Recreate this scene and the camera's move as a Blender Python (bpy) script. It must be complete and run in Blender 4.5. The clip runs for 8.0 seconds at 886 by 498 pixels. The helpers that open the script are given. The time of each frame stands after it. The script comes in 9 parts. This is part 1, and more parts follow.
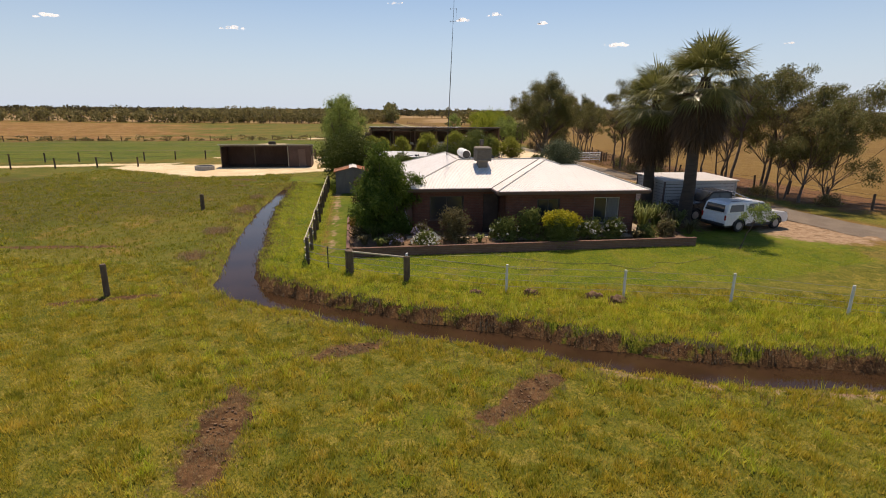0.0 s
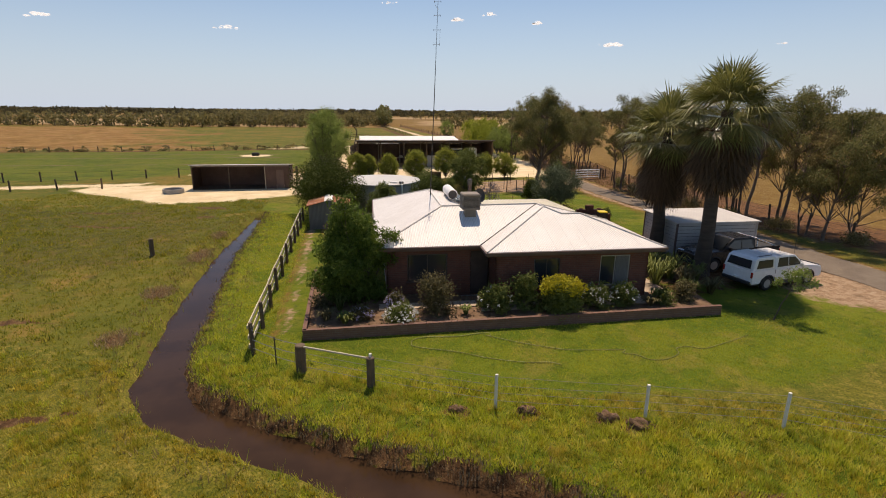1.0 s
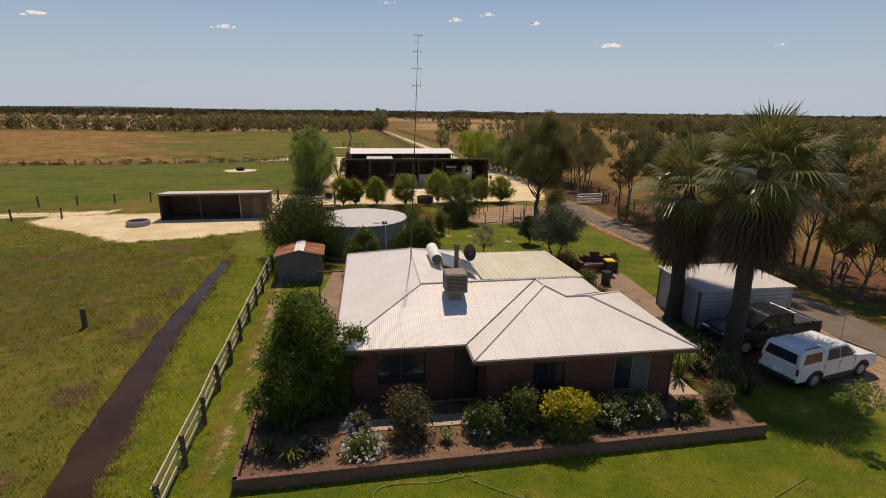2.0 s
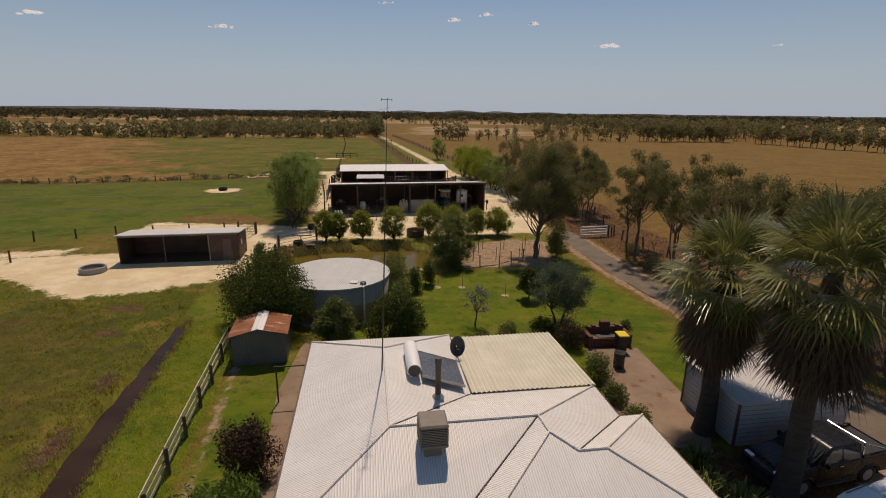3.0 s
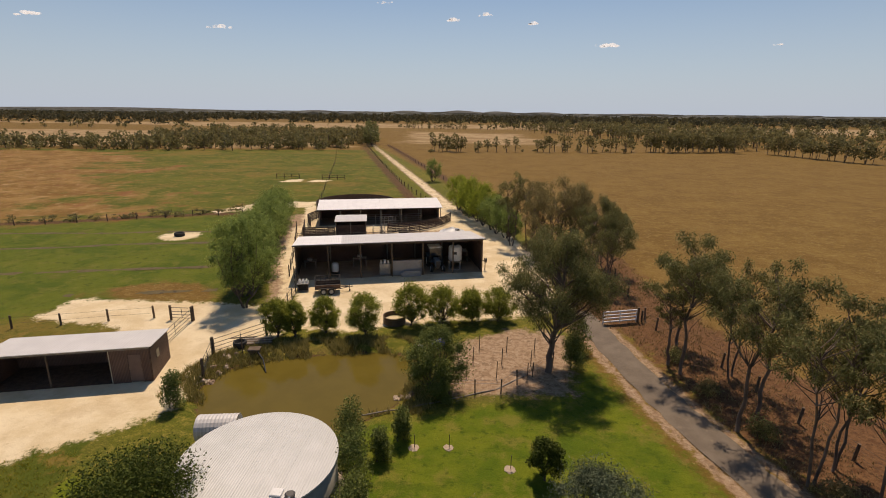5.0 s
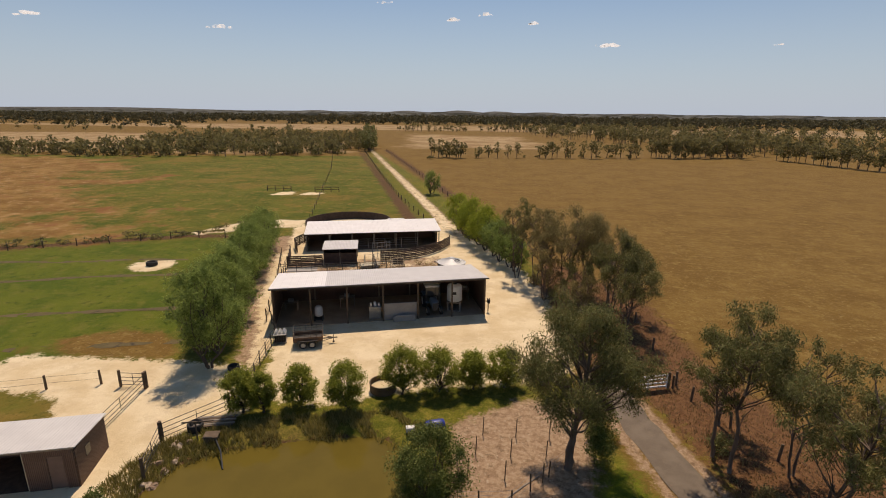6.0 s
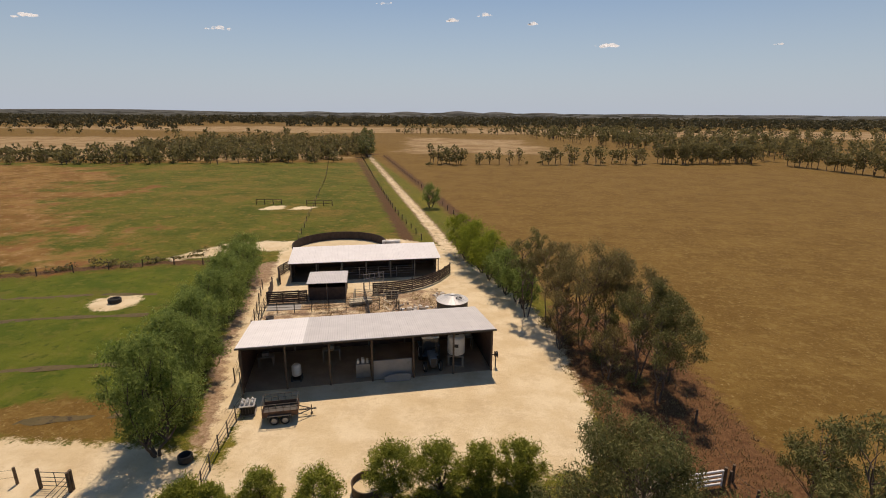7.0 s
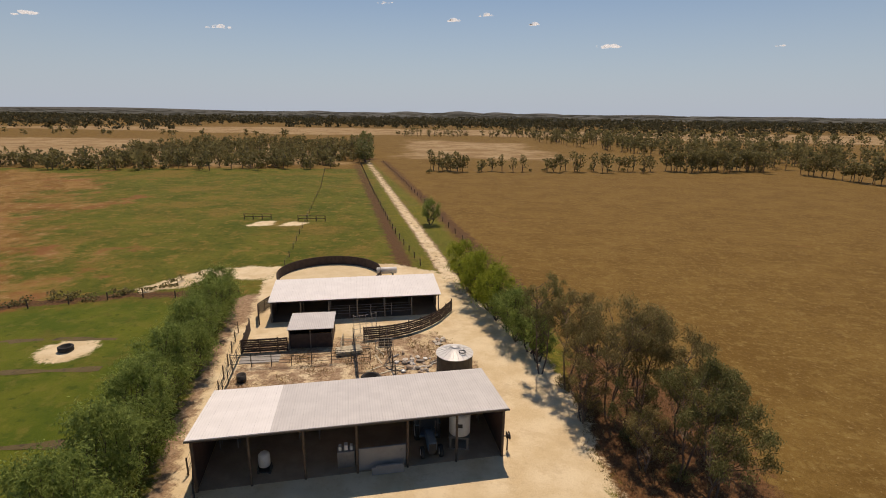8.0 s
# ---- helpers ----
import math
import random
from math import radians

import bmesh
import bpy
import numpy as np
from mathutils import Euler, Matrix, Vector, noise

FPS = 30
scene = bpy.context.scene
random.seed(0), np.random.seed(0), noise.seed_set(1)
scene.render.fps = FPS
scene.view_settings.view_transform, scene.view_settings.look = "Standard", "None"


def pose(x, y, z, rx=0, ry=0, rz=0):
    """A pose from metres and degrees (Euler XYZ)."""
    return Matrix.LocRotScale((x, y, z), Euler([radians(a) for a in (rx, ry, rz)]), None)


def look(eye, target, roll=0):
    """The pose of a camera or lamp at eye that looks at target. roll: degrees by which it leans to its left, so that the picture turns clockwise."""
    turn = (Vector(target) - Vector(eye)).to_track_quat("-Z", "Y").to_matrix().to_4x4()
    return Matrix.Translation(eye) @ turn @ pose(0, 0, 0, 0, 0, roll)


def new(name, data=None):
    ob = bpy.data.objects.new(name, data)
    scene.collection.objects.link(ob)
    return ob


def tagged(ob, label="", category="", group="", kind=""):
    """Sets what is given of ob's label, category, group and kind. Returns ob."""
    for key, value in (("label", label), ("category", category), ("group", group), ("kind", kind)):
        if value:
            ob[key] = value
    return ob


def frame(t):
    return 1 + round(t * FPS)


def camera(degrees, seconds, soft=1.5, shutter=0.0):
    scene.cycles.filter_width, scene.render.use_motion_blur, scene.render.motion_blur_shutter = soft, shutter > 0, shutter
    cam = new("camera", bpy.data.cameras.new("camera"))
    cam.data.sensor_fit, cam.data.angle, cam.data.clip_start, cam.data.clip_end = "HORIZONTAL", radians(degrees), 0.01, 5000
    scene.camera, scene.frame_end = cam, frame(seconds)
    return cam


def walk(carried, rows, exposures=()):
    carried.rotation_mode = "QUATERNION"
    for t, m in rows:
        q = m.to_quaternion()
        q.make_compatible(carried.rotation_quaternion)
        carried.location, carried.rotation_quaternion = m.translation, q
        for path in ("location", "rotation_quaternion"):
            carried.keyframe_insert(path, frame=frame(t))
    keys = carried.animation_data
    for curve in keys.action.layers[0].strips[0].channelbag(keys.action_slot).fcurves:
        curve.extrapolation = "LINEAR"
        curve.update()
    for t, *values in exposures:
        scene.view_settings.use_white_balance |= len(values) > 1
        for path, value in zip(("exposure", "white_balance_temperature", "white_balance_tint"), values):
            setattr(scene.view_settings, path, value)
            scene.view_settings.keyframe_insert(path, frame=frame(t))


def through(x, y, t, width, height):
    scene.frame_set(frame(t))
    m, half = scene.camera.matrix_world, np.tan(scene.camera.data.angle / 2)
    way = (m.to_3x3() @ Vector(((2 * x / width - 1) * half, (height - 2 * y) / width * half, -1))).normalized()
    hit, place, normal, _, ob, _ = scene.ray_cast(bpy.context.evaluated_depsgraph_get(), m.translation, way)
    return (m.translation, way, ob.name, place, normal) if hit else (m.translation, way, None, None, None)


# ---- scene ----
cam = camera(83.0, 8.0, soft=1.0)
PATH = [
    (0, (2.969, 8.287, 6.329), (2.76, 10.205, 5.802), 0.5),
    (0.5, (2.998, 10.47, 7.165), (2.8, 12.389, 6.638), 0.5),
    (1, (3.117, 12.939, 8.191), (2.927, 14.858, 7.663), 0.5),
    (1.5, (3.227, 15.402, 9.25), (3.041, 17.322, 8.722), 0.6),
    (3, (3.472, 23.681, 13.238), (3.296, 25.602, 12.709), 0.7),
    (3.5, (3.556, 26.747, 14.579), (3.379, 28.667, 14.049), 0.7),
    (4, (3.577, 30.167, 15.811), (3.401, 32.088, 15.281), 0.6),
    (4.5, (3.496, 33.497, 16.788), (3.321, 35.418, 16.258), 0.6),
    (6, (2.856, 44.348, 20.082), (2.681, 46.268, 19.551), 0.6),
    (6.5, (2.51, 48.192, 20.965), (2.336, 50.113, 20.435), 0.6),
    (7, (2.115, 52.516, 21.882), (1.94, 54.437, 21.353), 0.4),
    (7.5, (1.651, 56.667, 22.948), (1.476, 58.587, 22.417), 0.7),
    (8, (1.176, 61.064, 24.001), (1.001, 62.985, 23.471), 0.7),
]
walk(cam, [(t, look(eye, target, roll)) for t, eye, target, roll in PATH],
     exposures=[(0, 0.28, 7400, 18), (0.5, 0.27, 7400, 18), (1, 0.20, 7400, 18), (1.5, 0.07, 7400, 18), (3, -0.43, 7400, 18), (3.5, -0.35, 7400, 18), (4, -0.20, 7400, 18), (4.5, -0.09, 7400, 18), (6, -0.11, 7400, 18), (6.5, -0.13, 7400, 18), (7, -0.17, 7400, 18), (7.5, -0.21, 7400, 18), (8, -0.23, 7400, 18)])

# ---- light ----
SUN_EL, SUN_AZ = 64.0, -2.0            # degrees above the ground; degrees right of straight ahead (+y)
world = bpy.data.worlds.new("sky")
scene.world = world
world.use_nodes = True
wn = world.node_tree.nodes
sky = wn.new("ShaderNodeTexSky")
sky.sky_type = "NISHITA"
sky.sun_disc = False
sky.sun_elevation = radians(SUN_EL)
sky.sun_rotation = radians(SUN_AZ)
sky.altitude = 100
sky.air_density, sky.dust_density, sky.ozone_density = 1.1, 0.3, 2.2
wn["Background"].inputs["Strength"].default_value = 0.085
# pale blue-grey haze low in the sky
wco = wn.new("ShaderNodeTexCoord")
wsep = wn.new("ShaderNodeSeparateXYZ")
wmap = wn.new("ShaderNodeMapRange")
wmix = wn.new("ShaderNodeMix")
wmix.data_type = "RGBA"
wmap.inputs["From Min"].default_value, wmap.inputs["From Max"].default_value = 0.0, 0.25
wmap.inputs["To Min"].default_value, wmap.inputs["To Max"].default_value = 0.9, 0.0
wmix.inputs[7].default_value = (6.9, 7.25, 8.2, 1)
wl_ = world.node_tree.links
wl_.new(wco.outputs["Generated"], wsep.inputs[0])
wl_.new(wsep.outputs[2], wmap.inputs["Value"])
wl_.new(wmap.outputs[0], wmix.inputs[0])
wl_.new(sky.outputs[0], wmix.inputs[6])
wtint = wn.new("ShaderNodeMix")
wtint.data_type, wtint.blend_type = "RGBA", "MULTIPLY"
wtint.inputs[0].default_value = 1.0
wtint.inputs[7].default_value = (0.77, 0.925, 1.045, 1)
wl_.new(wmix.outputs[2], wtint.inputs[6])
wl_.new(wtint.outputs[2], wn["Background"].inputs["Color"])
sun_data = bpy.data.lights.new("sun", "SUN")
sun_data.energy, sun_data.angle, sun_data.color = 4.1, radians(0.53), (1.0, 0.89, 0.745)
sun = new("sun", sun_data)
sd = Vector((math.sin(radians(SUN_AZ)) * math.cos(radians(SUN_EL)), math.cos(radians(SUN_AZ)) * math.cos(radians(SUN_EL)), math.sin(radians(SUN_EL))))
sun.rotation_euler = sd.to_track_quat("Z", "Y").to_euler()


# ---- building helpers ----
class Geo:
    """Collects vertices and faces of one mesh."""

    def __init__(self):
        self.v, self.f = [], []

    def add(self, vs, fs):
        n = len(self.v)
        self.v += [tuple(p) for p in vs]
        self.f += [tuple(i + n for i in q) for q in fs]
        return self

    def box(self, x0, y0, z0, x1, y1, z1, m=None):
        vs = [Vector((x, y, z)) for z in (z0, z1) for y in (y0, y1) for x in (x0, x1)]
        if m is not None:
            vs = [m @ p for p in vs]
        return self.add(vs, [(0, 2, 3, 1), (4, 5, 7, 6), (0, 1, 5, 4), (2, 6, 7, 3), (0, 4, 6, 2), (1, 3, 7, 5)])

    def soft(self, x0, y0, z0, x1, y1, z1, c=0.02, m=None, seg=1):
        bm = bmesh.new()
        bmesh.ops.create_cube(bm, size=1)
        for p in bm.verts:
            p.co = Vector(((x0 + x1) / 2 + p.co.x * (x1 - x0), (y0 + y1) / 2 + p.co.y * (y1 - y0), (z0 + z1) / 2 + p.co.z * (z1 - z0)))
        bmesh.ops.bevel(bm, geom=bm.edges[:], offset=c, segments=seg, affect="EDGES", profile=0.5)
        bm.verts.index_update()
        vs = [(m @ p.co) if m is not None else p.co.copy() for p in bm.verts]
        fs = [[p.index for p in q.verts] for q in bm.faces]
        bm.free()
        return self.add(vs, fs)

    def tube(self, pts, radii, n=8, cap=True):
        pts = [Vector(p) for p in pts]
        if not hasattr(radii, "__len__"):
            radii = [radii] * len(pts)
        vs, fs = [], []
        for i, p in enumerate(pts):
            d = (pts[min(i + 1, len(pts) - 1)] - pts[max(i - 1, 0)]).normalized()
            a = d.cross(Vector((0, 0, 1))) if abs(d.z) < 0.95 else d.cross(Vector((0, 1, 0)))
            a.normalize()
            b = d.cross(a)
            for k in range(n):
                w = 2 * math.pi * k / n
                vs.append(p + (a * math.cos(w) + b * math.sin(w)) * radii[i])
        for i in range(len(pts) - 1):
            for k in range(n):
                q = (k + 1) % n
                fs.append((i * n + k, i * n + q, (i + 1) * n + q, (i + 1) * n + k))
        if cap:
            fs.append(tuple(range(n)))
            fs.append(tuple(reversed(range((len(pts) - 1) * n, len(pts) * n))))
        return self.add(vs, fs)

    def lathe(self, c, profile, n=24):
        """profile: (radius, height) rows, from below to above, round the upright axis through c."""
        c = Vector(c)
        vs, fs = [], []
        for r, z in profile:
            for k in range(n):
                w = 2 * math.pi * k / n
                vs.append(c + Vector((r * math.cos(w), r * math.sin(w), z)))
        for i in range(len(profile) - 1):
            for k in range(n):
                q = (k + 1) % n
                fs.append((i * n + k, i * n + q, (i + 1) * n + q, (i + 1) * n + k))
        fs.append(tuple(reversed(range(n))))
        fs.append(tuple(range((len(profile) - 1) * n, len(profile) * n)))
        return self.add(vs, fs)

    def extrude(self, outline, y0, y1, m=None):
        """An outline in the x-z plane drawn out along y."""
        n = len(outline)
        vs = [Vector((x, y0, z)) for x, z in outline] + [Vector((x, y1, z)) for x, z in outline]
        if m is not None:
            vs = [m @ p for p in vs]
        return self.add(vs, [tuple(range(n)), tuple(reversed(range(n, 2 * n)))] + [(i, i + n, (i + 1) % n + n, (i + 1) % n) for i in range(n)])

    def ball(self, c, r, rng, rough=0.12, sub=2):
        bm = bmesh.new()
        bmesh.ops.create_icosphere(bm, subdivisions=sub, radius=1)
        bm.verts.index_update()
        vs = []
        for p in bm.verts:
            k = 1 + rng.uniform(-rough, rough)
            vs.append((c[0] + p.co.x * r[0] * k, c[1] + p.co.y * r[1] * k, c[2] + p.co.z * r[2] * k))
        fs = [[p.index for p in q.verts] for q in bm.faces]
        bm.free()
        return self.add(vs, fs)


def mesh_of(name, g, material, smooth=False):
    me = bpy.data.meshes.new(name)
    me.from_pydata(g.v, [], g.f)
    me.update()
    if smooth:
        me.polygons.foreach_set("use_smooth", [True] * len(me.polygons))
    me.materials.append(material)
    return me


def part(name, g, material, parent, label="", smooth=False):
    ob = new(name, mesh_of(name, g, material, smooth))
    ob.parent = parent
    if label:
        ob["label"] = label
    return ob


def thing(name, x, y, z=0.0, turn=0.0, label="", category="", group="", kind=""):
    ob = new(name)
    ob.empty_display_size = 0.3
    ob.matrix_basis = pose(x, y, z, 0, 0, turn)
    return tagged(ob, label, category, group, kind)


def single(name, g, material, label="", category="", group="", kind="", m=None, smooth=False):
    ob = new(name, mesh_of(name, g, material, smooth))
    if m is not None:
        ob.matrix_basis = m
    return tagged(ob, label, category, group, kind)


def along(points, step):
    """Evenly spaced places (x, y, heading) along a polyline."""
    out, left = [], 0.0
    for (xa, ya), (xb, yb) in zip(points[:-1], points[1:]):
        d = math.hypot(xb - xa, yb - ya)
        s = left
        while s < d:
            out.append((xa + (xb - xa) * s / d, ya + (yb - ya) * s / d, math.atan2(yb - ya, xb - xa)))
            s += step
        left = s - d
    return out


# ---- materials ----
class Nodes:
    def __init__(self, name):
        self.m = bpy.data.materials.new(name)
        self.m.use_nodes = True
        self.t = self.m.node_tree
        self.b = self.t.nodes["Principled BSDF"]
        self.out = self.t.nodes["Material Output"]
        self.co = self.t.nodes.new("ShaderNodeTexCoord").outputs["Object"]

    def put(self, socket, value):
        if isinstance(value, bpy.types.NodeSocket):
            self.t.links.new(value, socket)
        elif isinstance(value, (tuple, list)) and len(value) == 3 and len(socket.default_value) == 4:
            socket.default_value = (*value, 1)
        else:
            socket.default_value = value

    def noise(self, scale, detail=4.0, rough=0.55, vec=None, distort=0.0):
        n = self.t.nodes.new("ShaderNodeTexNoise")
        self.put(n.inputs["Vector"], vec or self.co)
        n.inputs["Scale"].default_value, n.inputs["Detail"].default_value, n.inputs["Roughness"].default_value = scale, detail, rough
        n.inputs["Distortion"].default_value = distort
        return n.outputs["Fac"]

    def stretch(self, x, y, z, vec=None):
        n = self.t.nodes.new("ShaderNodeMapping")
        self.put(n.inputs["Vector"], vec or self.co)
        n.inputs["Scale"].default_value = (x, y, z)
        return n.outputs[0]

    def range(self, v, a, b, c=0.0, d=1.0):
        n = self.t.nodes.new("ShaderNodeMapRange")
        n.interpolation_type = "SMOOTHSTEP"
        for k, q in zip(("Value", "From Min", "From Max", "To Min", "To Max"), (v, a, b, c, d)):
            self.put(n.inputs[k], q)
        return n.outputs[0]

    def mix(self, f, a, b, how="MIX"):
        n = self.t.nodes.new("ShaderNodeMix")
        n.data_type, n.blend_type = "RGBA", how
        self.put(n.inputs[0], f), self.put(n.inputs[6], a), self.put(n.inputs[7], b)
        return n.outputs[2]

    def calc(self, op, a, b=0.5):
        n = self.t.nodes.new("ShaderNodeMath")
        n.operation = op
        self.put(n.inputs[0], a), self.put(n.inputs[1], b)
        return n.outputs[0]

    def attr(self, name):
        n = self.t.nodes.new("ShaderNodeAttribute")
        n.attribute_name = name
        return n.outputs["Fac"]

    def island(self):
        return self.t.nodes.new("ShaderNodeNewGeometry").outputs["Random Per Island"]

    def bump(self, h, strength=0.3, distance=0.02):
        n = self.t.nodes.new("ShaderNodeBump")
        n.inputs["Strength"].default_value, n.inputs["Distance"].default_value = strength, distance
        self.put(n.inputs["Height"], h)
        self.put(self.b.inputs["Normal"], n.outputs[0])

    def done(self, colour=None, rough=0.8, metal=0.0, spec=None):
        if colour is not None:
            self.put(self.b.inputs["Base Color"], colour)
        self.put(self.b.inputs["Roughness"], rough)
        self.put(self.b.inputs["Metallic"], metal)
        if spec is not None:
            self.b.inputs["Specular IOR Level"].default_value = spec
        return self.m


def plain(name, a, b, scale=1.5, fine=14.0, rough=0.8, metal=0.0, bump=0.25, dist=0.01, stretch=None, stain=None, stain_at=0.62, spec=None):
    """A surface of two tones in large patches and fine grain, with stains if asked for."""
    n = Nodes(name)
    v = n.stretch(*stretch) if stretch else None
    big, small = n.noise(scale, 3, vec=v), n.noise(fine, 5, vec=v)
    c = n.mix(n.range(big, 0.35, 0.65), a, b)
    c = n.mix(0.35, c, n.mix(small, tuple(0.55 * q for q in a), tuple(min(1, 1.35 * q) for q in b)))
    if stain:
        c = n.mix(n.range(n.noise(scale * 1.7, 6, 0.7), stain_at, stain_at + 0.12), c, stain)
    n.bump(small, bump, dist)
    r = n.range(small, 0.2, 0.8, max(0.02, rough - 0.12), min(1, rough + 0.1))
    return n.done(c, r, metal, spec)


def corrugated(name, a, b, axis, pitch, stain, rough=0.45, metal=0.0, depth=0.012, trough_dark=0.6, lap=0.76, stain_at=0.6):
    """Profiled steel sheet; the ribs repeat along axis (0: x, 1: y, 2: z), with laps between the sheets."""
    n = Nodes(name)
    sep = n.t.nodes.new("ShaderNodeSeparateXYZ")
    n.put(sep.inputs[0], n.co)
    s = sep.outputs[axis]
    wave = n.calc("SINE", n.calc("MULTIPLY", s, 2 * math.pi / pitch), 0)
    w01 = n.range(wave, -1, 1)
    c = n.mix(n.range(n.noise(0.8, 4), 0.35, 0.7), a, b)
    # the troughs between the ribs take a darker tone of the sheet
    c = n.mix(n.calc("MULTIPLY", n.range(wave, 0.0, -1.0), trough_dark), c, tuple(0.5 * q for q in a))
    k = [1.0, 1.0, 1.0]
    k[axis] = 6.0
    c = n.mix(n.range(n.noise(0.9, 6, 0.7, vec=n.stretch(*k)), stain_at, stain_at + 0.2), c, stain)
    seam = n.calc("LESS_THAN", n.calc("PINGPONG", s, lap / 2), 0.006)
    c = n.mix(n.calc("MULTIPLY", seam, 0.5), c, tuple(0.4 * q for q in a))
    n.bump(w01, 1.0, depth)
    return n.done(c, rough, metal)


def foliage(name, dark, light, through=0.35, dry=None, rough=0.65, spec=0.12):
    """Leaves: each one of its own tone; some light comes through."""
    n = Nodes(name)
    r = n.island()
    c = n.mix(r, dark, light)
    c = n.mix(n.range(n.noise(0.5, 3), 0.35, 0.7, 0.0, 0.45), c, light)
    if dry:
        c = n.mix(n.range(r, 0.88, 0.95), c, dry)
    n.done(c, rough, 0.0, spec)
    tr = n.t.nodes.new("ShaderNodeBsdfTranslucent")
    n.put(tr.inputs["Color"], c)
    mx = n.t.nodes.new("ShaderNodeMixShader")
    mx.inputs[0].default_value = through
    n.t.links.new(n.b.outputs[0], mx.inputs[1])
    n.t.links.new(tr.outputs[0], mx.inputs[2])
    n.t.links.new(mx.outputs[0], n.out.inputs["Surface"])
    return n.m


def ground_material():
    n = Nodes("ground_cover")
    edge = n.calc("MULTIPLY", n.calc("SUBTRACT", n.noise(0.9, 7, 0.68), 0.5), 1.1)
    fine_edge = n.calc("MULTIPLY", n.calc("SUBTRACT", n.noise(5.0, 5, 0.7), 0.5), 0.6)
    edge = n.calc("ADD", edge, fine_edge)

    def mask(name, soft=0.12, amp=1.0):
        return n.range(n.calc("ADD", n.attr(name), n.calc("MULTIPLY", edge, amp)), 0.5 - soft, 0.5 + soft)

    big, mid, fine, tiny = n.noise(0.045, 4), n.noise(0.35, 5, 0.6), n.noise(2.6, 6, 0.65), n.noise(16.0, 5, 0.7)
    # paddock grass: green with straw-coloured and darker patches
    grass = n.mix(n.range(mid, 0.36, 0.66), (0.122, 0.124, 0.011), (0.215, 0.178, 0.022))
    grass = n.mix(n.range(big, 0.4, 0.65), grass, n.mix(mid, (0.09, 0.108, 0.011), (0.145, 0.145, 0.018)))
    patch = n.noise(1.9, 6, 0.75)
    grass = n.mix(n.range(patch, 0.50, 0.60, 0.0, 0.9), grass, (0.27, 0.215, 0.04))
    grass = n.mix(n.range(patch, 0.34, 0.45, 0.8, 0.0), grass, (0.055, 0.082, 0.008))
    grass = n.mix(n.range(n.noise(0.06, 5, 0.65, vec=n.stretch(1, 1.6, 1)), 0.56, 0.70, 0.0, 0.75), grass, (0.23, 0.15, 0.045))
    grass = n.mix(n.range(fine, 0.5, 0.72, 0.0, 0.5), grass, (0.25, 0.20, 0.045))
    grass = n.mix(n.range(tiny, 0.36, 0.6, 0.75, 0.0), grass, (0.03, 0.045, 0.006))
    # mown lawn round the house
    lawn = n.mix(n.range(mid, 0.35, 0.65), (0.082, 0.124, 0.006), (0.150, 0.172, 0.011))
    lawn = n.mix(n.range(n.noise(0.5, 6, 0.7), 0.50, 0.62, 0.0, 0.75), lawn, (0.20, 0.172, 0.030))
    lawn = n.mix(n.range(n.noise(1.6, 7, 0.76), 0.37, 0.47, 0.75, 0.0), lawn, (0.046, 0.077, 0.005))
    lawn = n.mix(n.range(n.noise(0.22, 6, 0.7, vec=n.stretch(0.5, 1.3, 1)), 0.36, 0.46, 0.6, 0.0), lawn, (0.062, 0.098, 0.006))
    lawn = n.mix(n.range(fine, 0.55, 0.75, 0.0, 0.5), lawn, (0.19, 0.17, 0.03))
    lawn = n.mix(n.range(tiny, 0.36, 0.6, 0.4, 0.0), lawn, (0.025, 0.05, 0.005))
    # dry summer pasture
    streak = n.noise(0.13, 8, 0.72, vec=n.stretch(0.9, 1.0, 1.0), distort=0.2)
    dry = n.mix(n.range(streak, 0.35, 0.66), (0.148, 0.084, 0.017), (0.205, 0.126, 0.031))
    dry = n.mix(n.range(fine, 0.5, 0.75, 0.0, 0.5), dry, (0.28, 0.19, 0.066))
    dry = n.mix(n.range(tiny, 0.36, 0.6, 0.4, 0.0), dry, (0.10, 0.055, 0.018))
    dry = n.mix(n.range(n.noise(0.7, 8, 0.76, vec=n.stretch(0.9, 1.0, 1)), 0.50, 0.62, 0.0, 0.5), dry, (0.265, 0.18, 0.056))
    dry = n.mix(n.range(n.noise(2.2, 6, 0.8), 0.57, 0.65, 0.0, 0.75), dry, (0.36, 0.265, 0.115))
    dry = n.mix(n.range(n.noise(3.0, 6, 0.8), 0.34, 0.43, 0.7, 0.0), dry, (0.085, 0.045, 0.014))
    dry = n.mix(n.range(n.noise(1.1, 7, 0.76), 0.36, 0.47, 0.5, 0.0), dry, (0.112, 0.062, 0.014))
    red = n.mix(n.range(n.noise(0.12, 7, 0.7), 0.4, 0.62), (0.175, 0.088, 0.022), (0.285, 0.165, 0.055))
    red = n.mix(n.range(n.noise(0.4, 6, 0.7), 0.52, 0.66, 0.0, 0.75), red, (0.40, 0.255, 0.125))
    red = n.mix(n.range(n.noise(0.09, 6, 0.72), 0.54, 0.64, 0.0, 0.7), red, (0.22, 0.085, 0.036))
    red = n.mix(n.range(n.noise(0.25, 6, 0.7), 0.34, 0.45, 0.7, 0.0), red, (0.105, 0.08, 0.016))
    past = n.mix(n.range(n.noise(0.09, 6, 0.68), 0.38, 0.6), (0.068, 0.086, 0.008), (0.115, 0.116, 0.015))
    past = n.mix(n.range(n.noise(0.035, 6, 0.7), 0.50, 0.62, 0.0, 0.65), past, (0.20, 0.128, 0.030))
